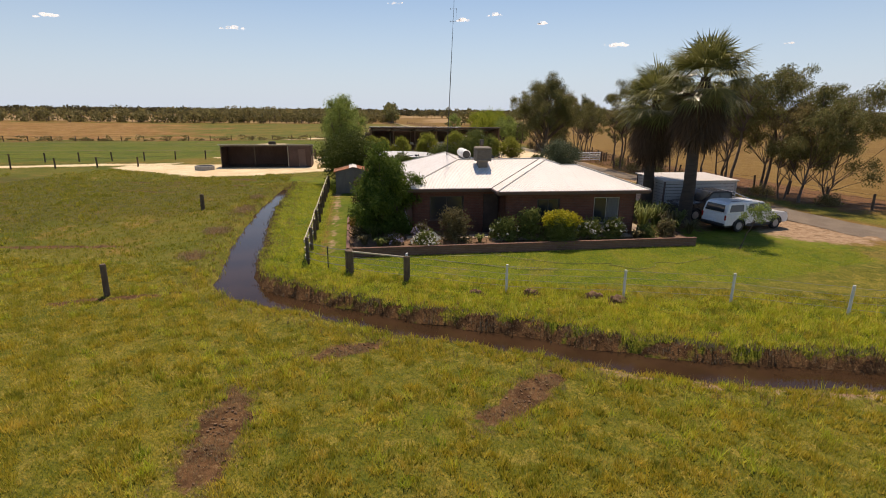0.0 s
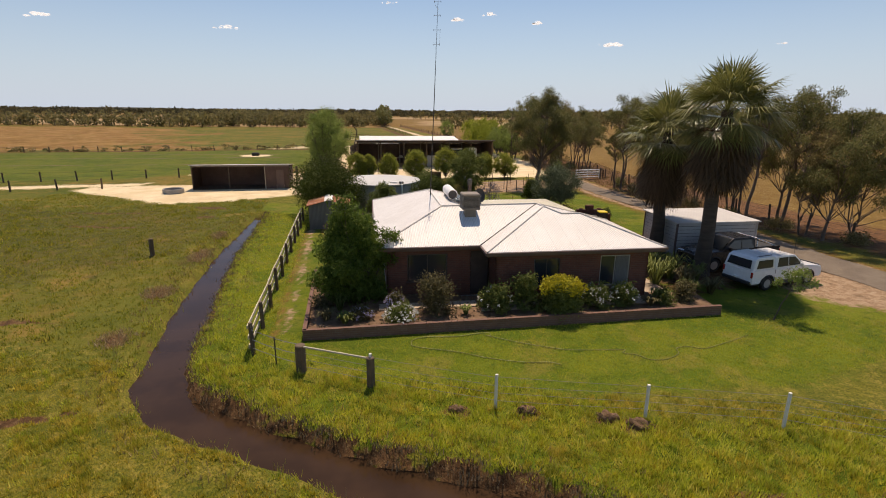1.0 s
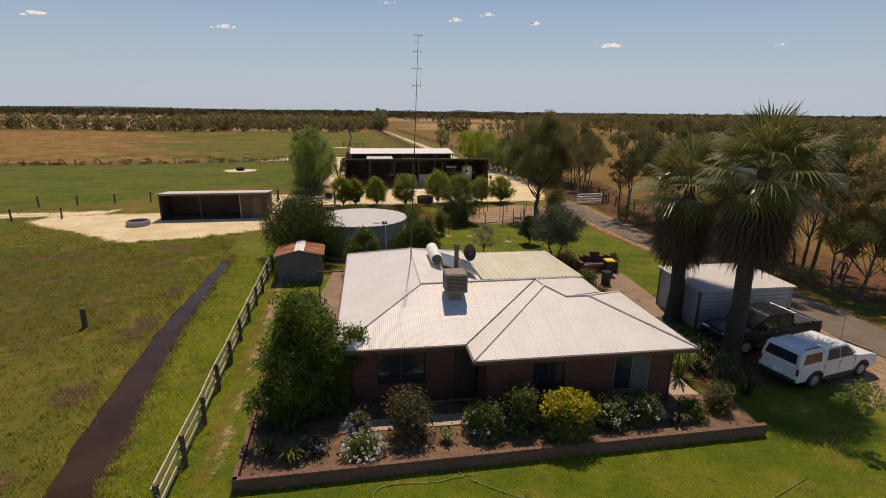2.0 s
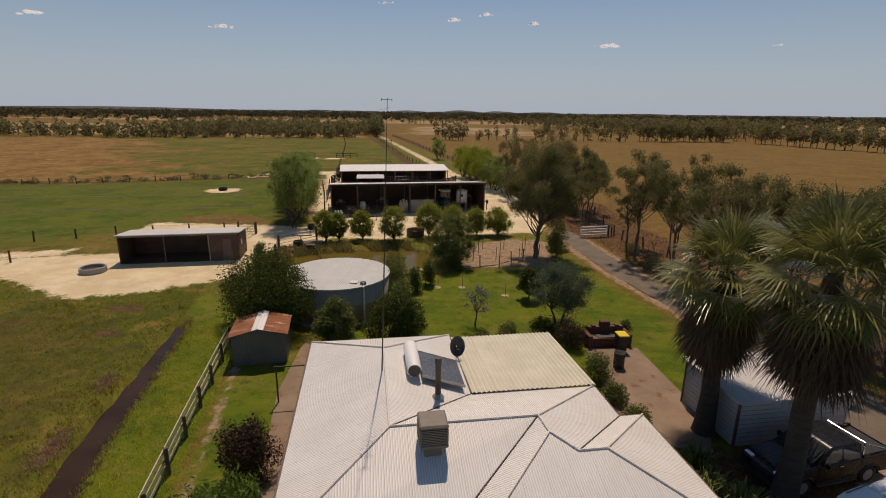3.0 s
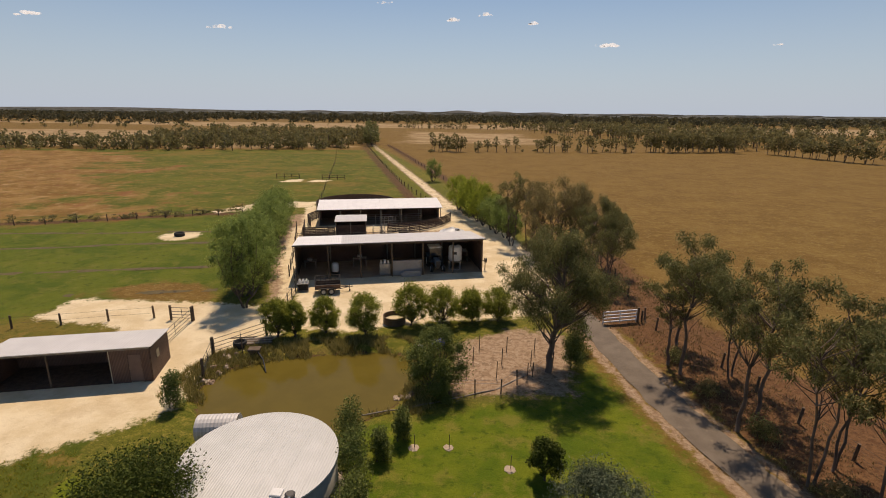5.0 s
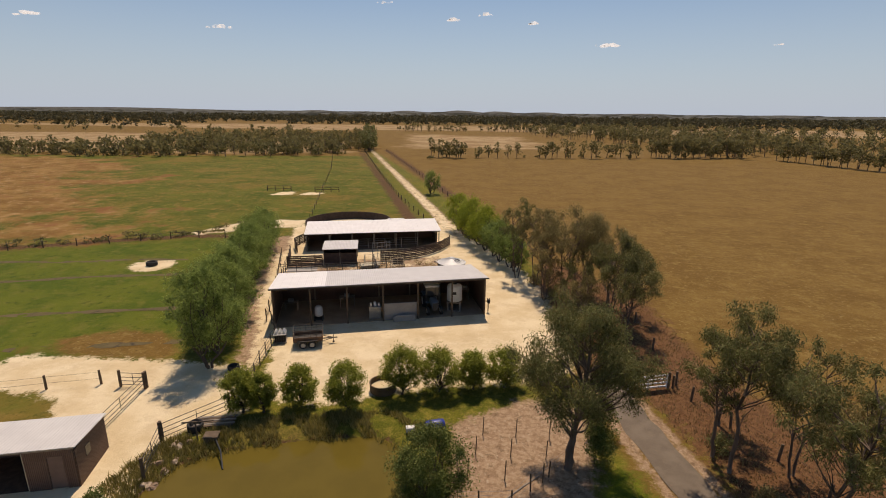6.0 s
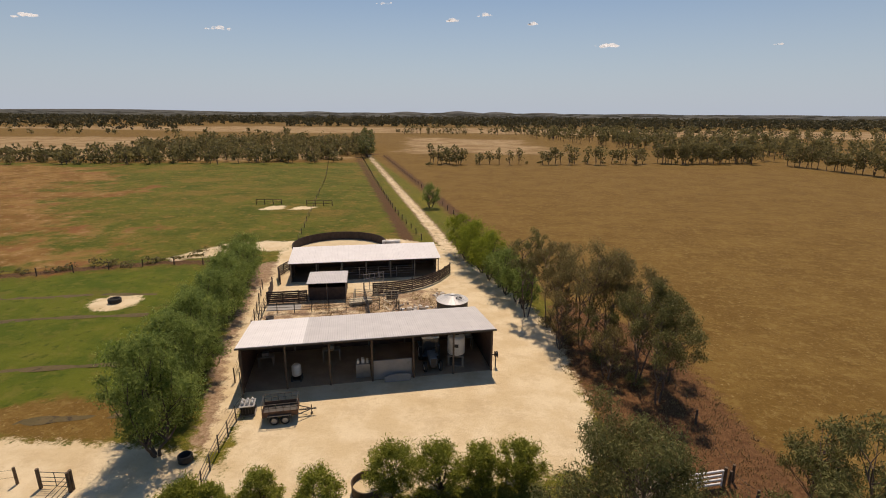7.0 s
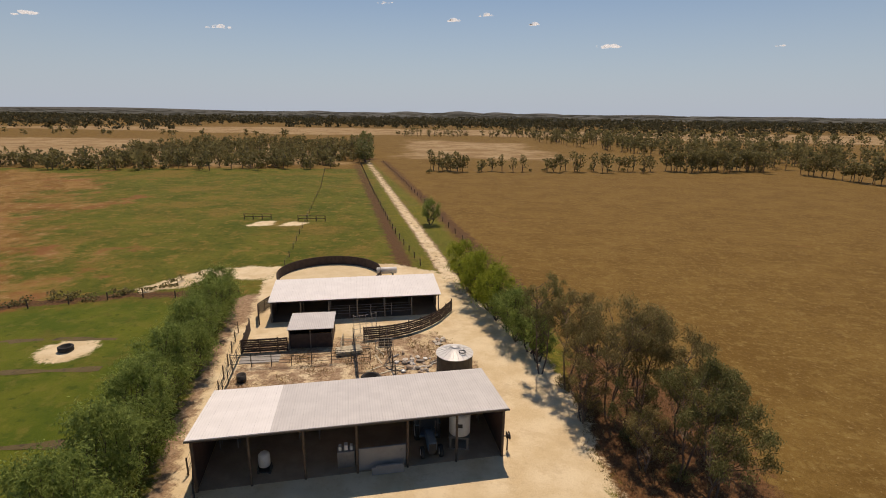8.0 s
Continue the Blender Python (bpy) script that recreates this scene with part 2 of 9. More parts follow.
    past = n.mix(n.range(n.noise(0.17, 7, 0.72), 0.50, 0.64, 0.0, 0.45), past, (0.175, 0.118, 0.022))
    past = n.mix(n.range(n.noise(0.6, 5, 0.7), 0.5, 0.68, 0.0, 0.45), past, (0.165, 0.14, 0.025))
    past = n.mix(n.range(n.noise(0.8, 5, 0.7), 0.34, 0.46, 0.6, 0.0), past, (0.05, 0.066, 0.007))
    past = n.mix(n.range(n.noise(0.3, 7, 0.75), 0.52, 0.62, 0.0, 0.75), past, (0.215, 0.14, 0.034))
    past = n.mix(n.range(n.noise(1.5, 6, 0.75), 0.36, 0.46, 0.6, 0.0), past, (0.045, 0.056, 0.006))
    meadow = n.mix(n.range(n.noise(0.14, 6, 0.68), 0.36, 0.62), (0.070, 0.102, 0.008), (0.120, 0.136, 0.013))
    meadow = n.mix(n.range(n.noise(0.5, 6, 0.7), 0.50, 0.64, 0.0, 0.6), meadow, (0.17, 0.15, 0.028))
    meadow = n.mix(n.range(n.noise(0.06, 6, 0.72), 0.55, 0.68, 0.0, 0.6), meadow, (0.16, 0.105, 0.03))
    meadow = n.mix(n.range(n.noise(0.9, 6, 0.72), 0.34, 0.46, 0.75, 0.0), meadow, (0.042, 0.068, 0.006))
    meadow = n.mix(n.range(tiny, 0.36, 0.6, 0.4, 0.0), meadow, (0.03, 0.05, 0.006))
    pale = n.mix(n.range(n.noise(0.05, 6, 0.7), 0.38, 0.62), (0.26, 0.165, 0.075), (0.40, 0.29, 0.155))
    pale = n.mix(n.range(n.noise(0.16, 6, 0.72), 0.36, 0.48, 0.6, 0.0), pale, (0.155, 0.10, 0.035))
    # bare soil and mulch
    soil = n.mix(n.range(fine, 0.36, 0.62), (0.062, 0.031, 0.014), (0.135, 0.072, 0.032))
    soil = n.mix(n.range(n.noise(9.0, 6, 0.75), 0.54, 0.64, 0.0, 0.6), soil, (0.27, 0.185, 0.095))
    soil = n.mix(n.range(n.noise(6.0, 6, 0.75), 0.34, 0.46, 0.85, 0.0), soil, (0.032, 0.019, 0.009))
    # dug and trampled plots
    tilled = n.mix(n.range(fine, 0.36, 0.62), (0.25, 0.16, 0.095), (0.37, 0.26, 0.165))
    tilled = n.mix(n.range(n.noise(3.5, 6, 0.75), 0.54, 0.66, 0.0, 0.7), tilled, (0.46, 0.37, 0.26))
    tilled = n.mix(n.range(n.noise(1.4, 6, 0.75), 0.34, 0.46, 0.7, 0.0), tilled, (0.11, 0.07, 0.038))
    # pale crushed limestone
    gravel = n.mix(n.range(mid, 0.35, 0.65), (0.62, 0.49, 0.295), (0.73, 0.61, 0.405))
    gravel = n.mix(n.range(fine, 0.55, 0.75, 0.0, 0.45), gravel, (0.46, 0.34, 0.20))
    gravel = n.mix(n.range(tiny, 0.55, 0.8, 0.0, 0.5), gravel, (0.68, 0.60, 0.46))
    gravel = n.mix(n.range(tiny, 0.24, 0.40, 0.6, 0.0), gravel, (0.28, 0.21, 0.12))
    gravel = n.mix(n.range(n.noise(0.25, 7, 0.74), 0.50, 0.64, 0.0, 0.4), gravel, (0.48, 0.355, 0.205))
    c = n.mix(mask("lawn", 0.2), grass, lawn)
    c = n.mix(mask("pasture", 0.25), c, past)
    damp = n.mix(n.range(n.noise(1.3, 6, 0.72), 0.38, 0.62), (0.042, 0.036, 0.012), (0.095, 0.085, 0.016))
    c = n.mix(n.range(n.calc("ADD", n.attr("damp"), n.calc("MULTIPLY", n.calc("SUBTRACT", n.noise(0.32, 7, 0.74), 0.5), 2.6)), 0.42, 0.66, 0.0, 0.6), c, damp)
    c = n.mix(mask("meadow", 0.25), c, meadow)
    c = n.mix(mask("dry", 0.25), c, dry)
    c = n.mix(n.range(n.calc("ADD", n.attr("pale"), n.calc("MULTIPLY", n.calc("SUBTRACT", n.noise(0.03, 6, 0.7), 0.5), 1.4)), 0.36, 0.64, 0.0, 0.9), c, pale)
    broad = n.calc("MULTIPLY", n.calc("SUBTRACT", n.noise(0.045, 6, 0.7), 0.5), 2.6)
    c = n.mix(n.range(n.calc("ADD", n.attr("red"), broad), 0.35, 0.65, 0.0, 0.9), c, red)
    c = n.mix(mask("soil", 0.16, 1.7), c, soil)
    c = n.mix(mask("tilled", 0.16, 1.2), c, tilled)
    litter = n.mix(n.range(fine, 0.36, 0.62), (0.105, 0.049, 0.021), (0.175, 0.090, 0.040))
    litter = n.mix(n.range(n.noise(4.0, 6, 0.75), 0.36, 0.48, 0.8, 0.0), litter, (0.055, 0.030, 0.016))
    litter = n.mix(n.range(n.noise(3.0, 6, 0.75), 0.58, 0.70, 0.0, 0.6), litter, (0.245, 0.145, 0.066))
    c = n.mix(mask("litter", 0.2, 1.4), c, litter)
    c = n.mix(mask("gravel"), c, gravel)
    n.bump(n.calc("ADD", n.calc("MULTIPLY", fine, 0.7), n.calc("MULTIPLY", tiny, 0.4)), 0.8, 0.12)
    return n.done(c, 0.95, 0.0, 0.15)


def water_material(name, colour, spec=0.16, dark=0.7):
    n = Nodes(name)
    n.bump(n.noise(3.0, 3), 0.06, 0.02)
    return n.done(n.mix(n.range(n.noise(0.6, 4), 0.35, 0.65), colour, tuple(dark * q for q in colour)), 0.06, 0.0, spec)


def asphalt_material():
    n = Nodes("asphalt")
    mid, tiny = n.noise(0.8, 5), n.noise(40, 4, 0.7)
    c = n.mix(n.range(mid, 0.35, 0.7), (0.118, 0.088, 0.060), (0.165, 0.128, 0.090))
    c = n.mix(n.range(tiny, 0.45, 0.7, 0.0, 0.6), c, (0.20, 0.168, 0.128))
    c = n.mix(n.range(n.noise(1.5, 6, 0.7), 0.58, 0.72, 0, 0.7), c, (0.25, 0.19, 0.12))
    n.bump(tiny, 0.5, 0.01)
    return n.done(c, 0.9)


def brick_material(name, a, b, mortar):
    n = Nodes(name)
    br = n.t.nodes.new("ShaderNodeTexBrick")
    sep = n.t.nodes.new("ShaderNodeSeparateXYZ")
    n.put(sep.inputs[0], n.co)
    comb = n.t.nodes.new("ShaderNodeCombineXYZ")
    n.put(comb.inputs[0], n.calc("ADD", sep.outputs[0], sep.outputs[1]))
    n.put(comb.inputs[1], sep.outputs[2])
    n.put(br.inputs["Vector"], comb.outputs[0])
    n.put(br.inputs["Color1"], a), n.put(br.inputs["Color2"], b), n.put(br.inputs["Mortar"], mortar)
    br.inputs["Scale"].default_value = 1.0
    br.inputs["Brick Width"].default_value, br.inputs["Row Height"].default_value = 0.24, 0.086
    br.inputs["Mortar Size"].default_value, br.inputs["Bias"].default_value = 0.006, -0.1
    c = n.mix(n.range(n.noise(3, 5), 0.4, 0.7, 0, 0.4), br.outputs["Color"], tuple(0.6 * q for q in a))
    n.bump(br.outputs["Fac"], -0.4, 0.006)
    return n.done(c, 0.85)


def glass_material():
    n = Nodes("window_glass")
    n.done((0.03, 0.035, 0.04), 0.05, 0.0, 0.6)
    return n.m


GROUND = ground_material()
WATER, POND = water_material("creek_water", (0.050, 0.028, 0.015), 0.13), water_material("dam_water", (0.128, 0.095, 0.018), 0.12, 0.9)
ASPHALT = asphalt_material()
BRICK = brick_material("dark_brick", (0.17, 0.06, 0.036), (0.115, 0.045, 0.03), (0.14, 0.095, 0.07))
EDGE_BRICK = brick_material("edging_brick", (0.19, 0.095, 0.065), (0.14, 0.07, 0.05), (0.2, 0.17, 0.14))
BBQ_BRICK = brick_material("barbecue_brick", (0.15, 0.05, 0.032), (0.105, 0.036, 0.025), (0.13, 0.09, 0.07))
ROOF_X = corrugated("white_roof_x", (0.75, 0.72, 0.675), (0.81, 0.785, 0.745), 0, 0.076, (0.60, 0.55, 0.48), trough_dark=0.4)
ROOF_Y = corrugated("white_roof_y", (0.75, 0.72, 0.675), (0.81, 0.785, 0.745), 1, 0.076, (0.60, 0.55, 0.48), trough_dark=0.4)
PATIO = corrugated("cream_sheet", (0.62, 0.57, 0.43), (0.70, 0.65, 0.51), 0, 0.2, (0.40, 0.34, 0.22), trough_dark=0.3, depth=0.0)
SHED_ROOF = corrugated("shed_roof", (0.54, 0.52, 0.495), (0.60, 0.58, 0.55), 0, 0.19, (0.47, 0.44, 0.41), trough_dark=0.15, rough=0.5, depth=0.006)
SHED_ROOF_NEW = corrugated("shed_roof_bright", (0.73, 0.71, 0.68), (0.79, 0.77, 0.74), 0, 0.19, (0.74, 0.72, 0.69), trough_dark=0.1, rough=0.5, depth=0.006)
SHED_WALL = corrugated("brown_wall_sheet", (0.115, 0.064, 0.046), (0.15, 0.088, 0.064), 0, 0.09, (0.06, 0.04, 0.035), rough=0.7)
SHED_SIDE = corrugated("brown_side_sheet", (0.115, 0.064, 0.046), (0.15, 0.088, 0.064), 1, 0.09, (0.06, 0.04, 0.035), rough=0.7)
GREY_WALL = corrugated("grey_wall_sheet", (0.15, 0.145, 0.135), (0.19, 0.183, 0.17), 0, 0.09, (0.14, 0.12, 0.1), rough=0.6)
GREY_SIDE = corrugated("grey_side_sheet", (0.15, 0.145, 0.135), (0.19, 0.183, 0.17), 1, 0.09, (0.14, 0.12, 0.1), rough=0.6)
LAP_BOARD = plain("painted_lap_board", (0.42, 0.41, 0.385), (0.50, 0.485, 0.455), 1.2, 20, 0.6, stain=(0.26, 0.24, 0.22))
RUST = corrugated("rusted_sheet", (0.27, 0.085, 0.032), (0.42, 0.19, 0.085), 1, 0.09, (0.66, 0.58, 0.48), rough=0.9, lap=0.8, stain_at=0.53)
TANK_SIDE = plain("tank_steel", (0.28, 0.26, 0.205), (0.34, 0.315, 0.25), 1.0, 9, 0.7, stretch=(1, 1, 0.15), stain=(0.22, 0.20, 0.155))
TANK_LID = corrugated("tank_lid_sheet", (0.54, 0.535, 0.495), (0.60, 0.59, 0.55), 0, 0.12, (0.52, 0.50, 0.46), trough_dark=0.25, lap=0.9)
WHITE_PAINT = plain("white_paint", (0.78, 0.78, 0.76), (0.82, 0.82, 0.8), 2, 20, 0.5, bump=0.05)
RIDGE = plain("ridge_steel", (0.62, 0.575, 0.51), (0.70, 0.655, 0.59), 2, 20, 0.6, bump=0.05, stain=(0.42, 0.37, 0.31))
FASCIA = plain("fascia_paint", (0.10, 0.06, 0.05), (0.13, 0.08, 0.065), 2, 20, 0.5, bump=0.05)
SOFFIT = plain("soffit_board", (0.42, 0.38, 0.34), (0.46, 0.42, 0.38), 2, 20, 0.7)
GLASS = glass_material()
CURTAIN = plain("curtain", (0.13, 0.13, 0.125), (0.19, 0.19, 0.18), 6, 30, 0.9, stretch=(8, 8, 0.3))
DARK = plain("dark_interior", (0.02, 0.018, 0.016), (0.03, 0.026, 0.024), 2, 12, 0.9)
TIMBER = plain("grey_timber", (0.20, 0.17, 0.14), (0.30, 0.26, 0.21), 2.5, 25, 0.9, bump=0.5, stain=(0.1, 0.08, 0.06))
PALE_RAIL = plain("weathered_rail", (0.46, 0.405, 0.285), (0.58, 0.52, 0.385), 2.5, 25, 0.9, bump=0.5, stain=(0.25, 0.21, 0.16))
OLD_POST = plain("old_post_wood", (0.095, 0.065, 0.042), (0.155, 0.11, 0.072), 3, 22, 0.95, bump=0.6)
DARK_BOARD = plain("dark_board", (0.055, 0.038, 0.03), (0.09, 0.062, 0.05), 2, 16, 0.9, bump=0.5, stain=(0.14, 0.11, 0.09))
STEEL = plain("galvanised_steel", (0.30, 0.30, 0.30), (0.38, 0.38, 0.375), 3, 25, 0.45, metal=0.6, bump=0.1)
DARK_STEEL = plain("dark_steel", (0.06, 0.055, 0.05), (0.09, 0.08, 0.072), 3, 25, 0.6, metal=0.4, stain=(0.16, 0.07, 0.03))
WHITE_STEEL = plain("white_post_steel", (0.62, 0.62, 0.6), (0.72, 0.71, 0.68), 4, 25, 0.6, stain=(0.4, 0.33, 0.25))
CONCRETE = plain("concrete", (0.36, 0.27, 0.19), (0.46, 0.36, 0.26), 0.8, 12, 0.9, stain=(0.25, 0.17, 0.11))
YARD_CONCRETE = plain("dirty_concrete", (0.195, 0.128, 0.080), (0.285, 0.20, 0.132), 0.6, 9, 0.92, stain=(0.17, 0.085, 0.04), stain_at=0.54)
GREY_CONCRETE = plain("grey_concrete", (0.27, 0.26, 0.24), (0.35, 0.335, 0.31), 0.8, 12, 0.9, stain=(0.19, 0.17, 0.15))
DITCH = plain("ditch_earth", (0.085, 0.065, 0.018), (0.12, 0.085, 0.03), 0.7, 8, 0.95, bump=0.8, dist=0.05, stain=(0.05, 0.035, 0.015), stain_at=0.52)
BANK_EARTH = plain("bank_earth", (0.055, 0.033, 0.02), (0.12, 0.075, 0.045), 3, 20, 0.95, bump=1.0, dist=0.04)
MULCH = plain("bark_mulch", (0.125, 0.068, 0.034), (0.22, 0.135, 0.075), 3, 28, 0.95, bump=1.0, dist=0.04)
PALE_RUBBLE = plain("pale_rubble", (0.46, 0.41, 0.34), (0.62, 0.57, 0.49), 3, 20, 0.9, bump=0.5)
FAR_WOOD = plain("far_woods", (0.040, 0.041, 0.028), (0.066, 0.064, 0.044), 0.02, 0.15, 0.95, bump=0.0)
HILL = plain("far_hill_scrub", (0.05, 0.052, 0.045), (0.075, 0.072, 0.058), 0.01, 0.08, 0.95, bump=0.0)
SAND = plain("arena_sand", (0.58, 0.46, 0.27), (0.66, 0.54, 0.34), 0.5, 9, 0.95, bump=0.4)
GUM_BARK = plain("gum_bark", (0.075, 0.052, 0.038), (0.215, 0.155, 0.115), 1.2, 8, 0.9, bump=0.6, dist=0.03, stretch=(1, 1, 0.25))
BARK = plain("tree_bark", (0.075, 0.055, 0.04), (0.12, 0.09, 0.068), 2, 12, 0.95, bump=0.7, dist=0.03, stretch=(1, 1, 0.3))
PALM_BARK = plain("palm_trunk", (0.05, 0.036, 0.026), (0.085, 0.062, 0.045), 3, 10, 0.95, bump=0.8, dist=0.04, stretch=(0.6, 0.6, 3))
GUM_LEAF = foliage("gum_leaf", (0.072, 0.078, 0.027), (0.285, 0.278, 0.105), 0.36, (0.24, 0.17, 0.07), rough=0.55)
PALE_GUM = foliage("gum_leaf_brown", (0.125, 0.108, 0.042), (0.39, 0.325, 0.14), 0.42, (0.22, 0.13, 0.06), rough=0.55)
WILLOW_LEAF = foliage("willow_leaf", (0.100, 0.145, 0.032), (0.34, 0.415, 0.118), 0.54)
LIME_LEAF = foliage("lime_leaf", (0.18, 0.225, 0.024), (0.36, 0.40, 0.058), 0.55)
DARK_LEAF = foliage("dark_glossy_leaf", (0.028, 0.045, 0.008), (0.100, 0.124, 0.022), 0.2)
PURPLE_LEAF = foliage("purple_brown_leaf", (0.042, 0.026, 0.016), (0.105, 0.066, 0.040), 0.2)
MULBERRY_LEAF = foliage("weeping_leaf", (0.155, 0.19, 0.025), (0.40, 0.41, 0.08), 0.42)
OLIVE_LEAF = foliage("olive_leaf", (0.075, 0.094, 0.050), (0.175, 0.206, 0.119), 0.2)
FEATHER_LEAF = foliage("feathery_leaf", (0.046, 0.086, 0.014), (0.165, 0.225, 0.042), 0.3)
SHRUB_LEAF = foliage("shrub_leaf", (0.081, 0.112, 0.025), (0.213, 0.237, 0.069), 0.3)
BROWN_SHRUB = foliage("brownish_shrub_leaf", (0.085, 0.075, 0.032), (0.18, 0.155, 0.075), 0.3)
RUSSET_LEAF = foliage("russet_leaf", (0.16, 0.085, 0.02), (0.36, 0.25, 0.05), 0.3)
YELLOW_LEAF = foliage("yellow_leaf", (0.30, 0.30, 0.02), (0.55, 0.47, 0.04), 0.3)
FLOWER_WHITE = foliage("white_petal", (0.6, 0.6, 0.55), (0.8, 0.8, 0.75), 0.2)
FLOWER_BLUE = foliage("mauve_petal", (0.34, 0.30, 0.42), (0.55, 0.5, 0.62), 0.2)
JACARANDA = foliage("mauve_blossom", (0.13, 0.12, 0.12), (0.24, 0.21, 0.25), 0.3)
PALM_LEAF = foliage("palm_frond", (0.055, 0.070, 0.014), (0.27, 0.265, 0.085), 0.25, rough=0.31, spec=0.5)
DEAD_FROND = foliage("dead_frond", (0.06, 0.036, 0.020), (0.15, 0.098, 0.058), 0.15, rough=0.7)
def grass_blade_material(name, tones, through=0.35):
    """Blades whose tone drifts over the ground in patches, with some of their own."""
    n = Nodes(name)
    c = n.mix(n.range(n.noise(0.9, 6, 0.7), 0.38, 0.62), tones[0], tones[1])
    c = n.mix(n.range(n.noise(2.6, 6, 0.75), 0.51, 0.60, 0, 0.75), c, tones[2])
    c = n.mix(n.range(n.noise(2.0, 6, 0.75), 0.38, 0.47, 0.9, 0), c, tones[3])
    r = n.island()
    c = n.mix(n.calc("MULTIPLY", r, 0.4), c, tones[2])
    c = n.mix(n.range(r, 0.5, 0.2, 0.0, 0.4), c, tones[3])
    n.done(c, 0.6, 0.0, 0.25)
    tr = n.t.nodes.new("ShaderNodeBsdfTranslucent")
    n.put(tr.inputs["Color"], c)
    mx = n.t.nodes.new("ShaderNodeMixShader")
    mx.inputs[0].default_value = through
    n.t.links.new(n.b.outputs[0], mx.inputs[1])
    n.t.links.new(tr.outputs[0], mx.inputs[2])
    n.t.links.new(mx.outputs[0], n.out.inputs["Surface"])
    return n.m


PADDOCK_BLADE = grass_blade_material("far_paddock_blade", ((0.24, 0.275, 0.018), (0.38, 0.35, 0.032), (0.50, 0.39, 0.09), (0.09, 0.125, 0.009)), 0.5)
GRASS_BLADE = grass_blade_material("grass_blade", ((0.33, 0.335, 0.022), (0.60, 0.475, 0.048), (0.82, 0.62, 0.14), (0.125, 0.165, 0.010)))
BANK_BLADE = grass_blade_material("bank_grass_blade", ((0.44, 0.50, 0.028), (0.66, 0.64, 0.055), (0.86, 0.72, 0.17), (0.14, 0.23, 0.010)))
STRAW = foliage("pale_straw", (0.30, 0.20, 0.09), (0.62, 0.47, 0.26), 0.25, rough=0.7)
DAM_BLADE = foliage("dam_reed_blade", (0.15, 0.135, 0.03), (0.42, 0.35, 0.13), 0.3, rough=0.7)
DRY_BLADE = foliage("straw_blade", (0.22, 0.14, 0.06), (0.42, 0.31, 0.15), 0.25, rough=0.7)
DEEP_LEAF = foliage("deep_woodland_leaf", (0.048, 0.047, 0.026), (0.135, 0.12, 0.06), 0.3, rough=0.7)
FAR_LEAF = foliage("woodland_leaf", (0.10, 0.094, 0.038), (0.30, 0.256, 0.106), 0.4, rough=0.6)
CAR_WHITE = plain("white_car_paint", (0.80, 0.80, 0.79), (0.82, 0.82, 0.81), 0.8, 5, 0.2, bump=0.0, spec=0.6)
CAR_DARK = plain("black_car_paint", (0.012, 0.012, 0.014), (0.016, 0.016, 0.018), 0.8, 5, 0.3, bump=0.0, spec=0.25)
RUBBER = plain("tyre_rubber", (0.018, 0.018, 0.018), (0.03, 0.03, 0.029), 4, 30, 0.85)
CHROME = plain("bright_steel", (0.6, 0.6, 0.6), (0.65, 0.65, 0.65), 3, 20, 0.25, metal=1.0, bump=0.0)
RED_LENS = plain("red_lens", (0.35, 0.02, 0.015), (0.4, 0.03, 0.02), 5, 20, 0.2, bump=0)
BLACK_PLASTIC = plain("black_plastic", (0.02, 0.02, 0.021), (0.032, 0.032, 0.033), 4, 25, 0.5, bump=0.05)
YELLOW_PLASTIC = plain("yellow_plastic", (0.75, 0.52, 0.01), (0.8, 0.58, 0.02), 4, 25, 0.45, bump=0.05)
WHITE_PLASTIC = plain("white_plastic", (0.66, 0.65, 0.61), (0.74, 0.73, 0.69), 4, 25, 0.45, bump=0.05, stain=(0.45, 0.42, 0.36))
COOLER = plain("beige_cooler_plastic", (0.18, 0.148, 0.115), (0.225, 0.188, 0.148), 3, 20, 0.7, bump=0.1)
SOLAR = plain("solar_collector", (0.09, 0.095, 0.11), (0.12, 0.125, 0.14), 1, 12, 0.25, bump=0.0, spec=0.5)
HOSE = plain("green_hose", (0.17, 0.18, 0.05), (0.24, 0.24, 0.08), 3, 20, 0.5)
THATCH = foliage("bank_thatch", (0.06, 0.044, 0.028), (0.36, 0.275, 0.17), 0.15, rough=0.8)
RIM = plain("wheel_alloy", (0.30, 0.30, 0.30), (0.36, 0.36, 0.36), 3, 20, 0.45, metal=0.3, bump=0.0)
TRACTOR = plain("tractor_paint", (0.10, 0.15, 0.20), (0.14, 0.19, 0.24), 2, 12, 0.5)
# clouds glow white by emission in place of sunlight on them
CLOUD = Nodes("cloud")
CLOUD_SHAPE = CLOUD.range(CLOUD.noise(0.02, 7, 0.7), 0.44, 0.64, 0.0, 0.85)
CLOUD.b.inputs["Emission Strength"].default_value = 0.75
CLOUD.put(CLOUD.b.inputs["Emission Color"], (1.0, 1.0, 1.0))
CLOUD.put(CLOUD.b.inputs["Alpha"], CLOUD_SHAPE)
CLOUD = CLOUD.done((0.2, 0.2, 0.2), 1.0, 0.0, 0.0)

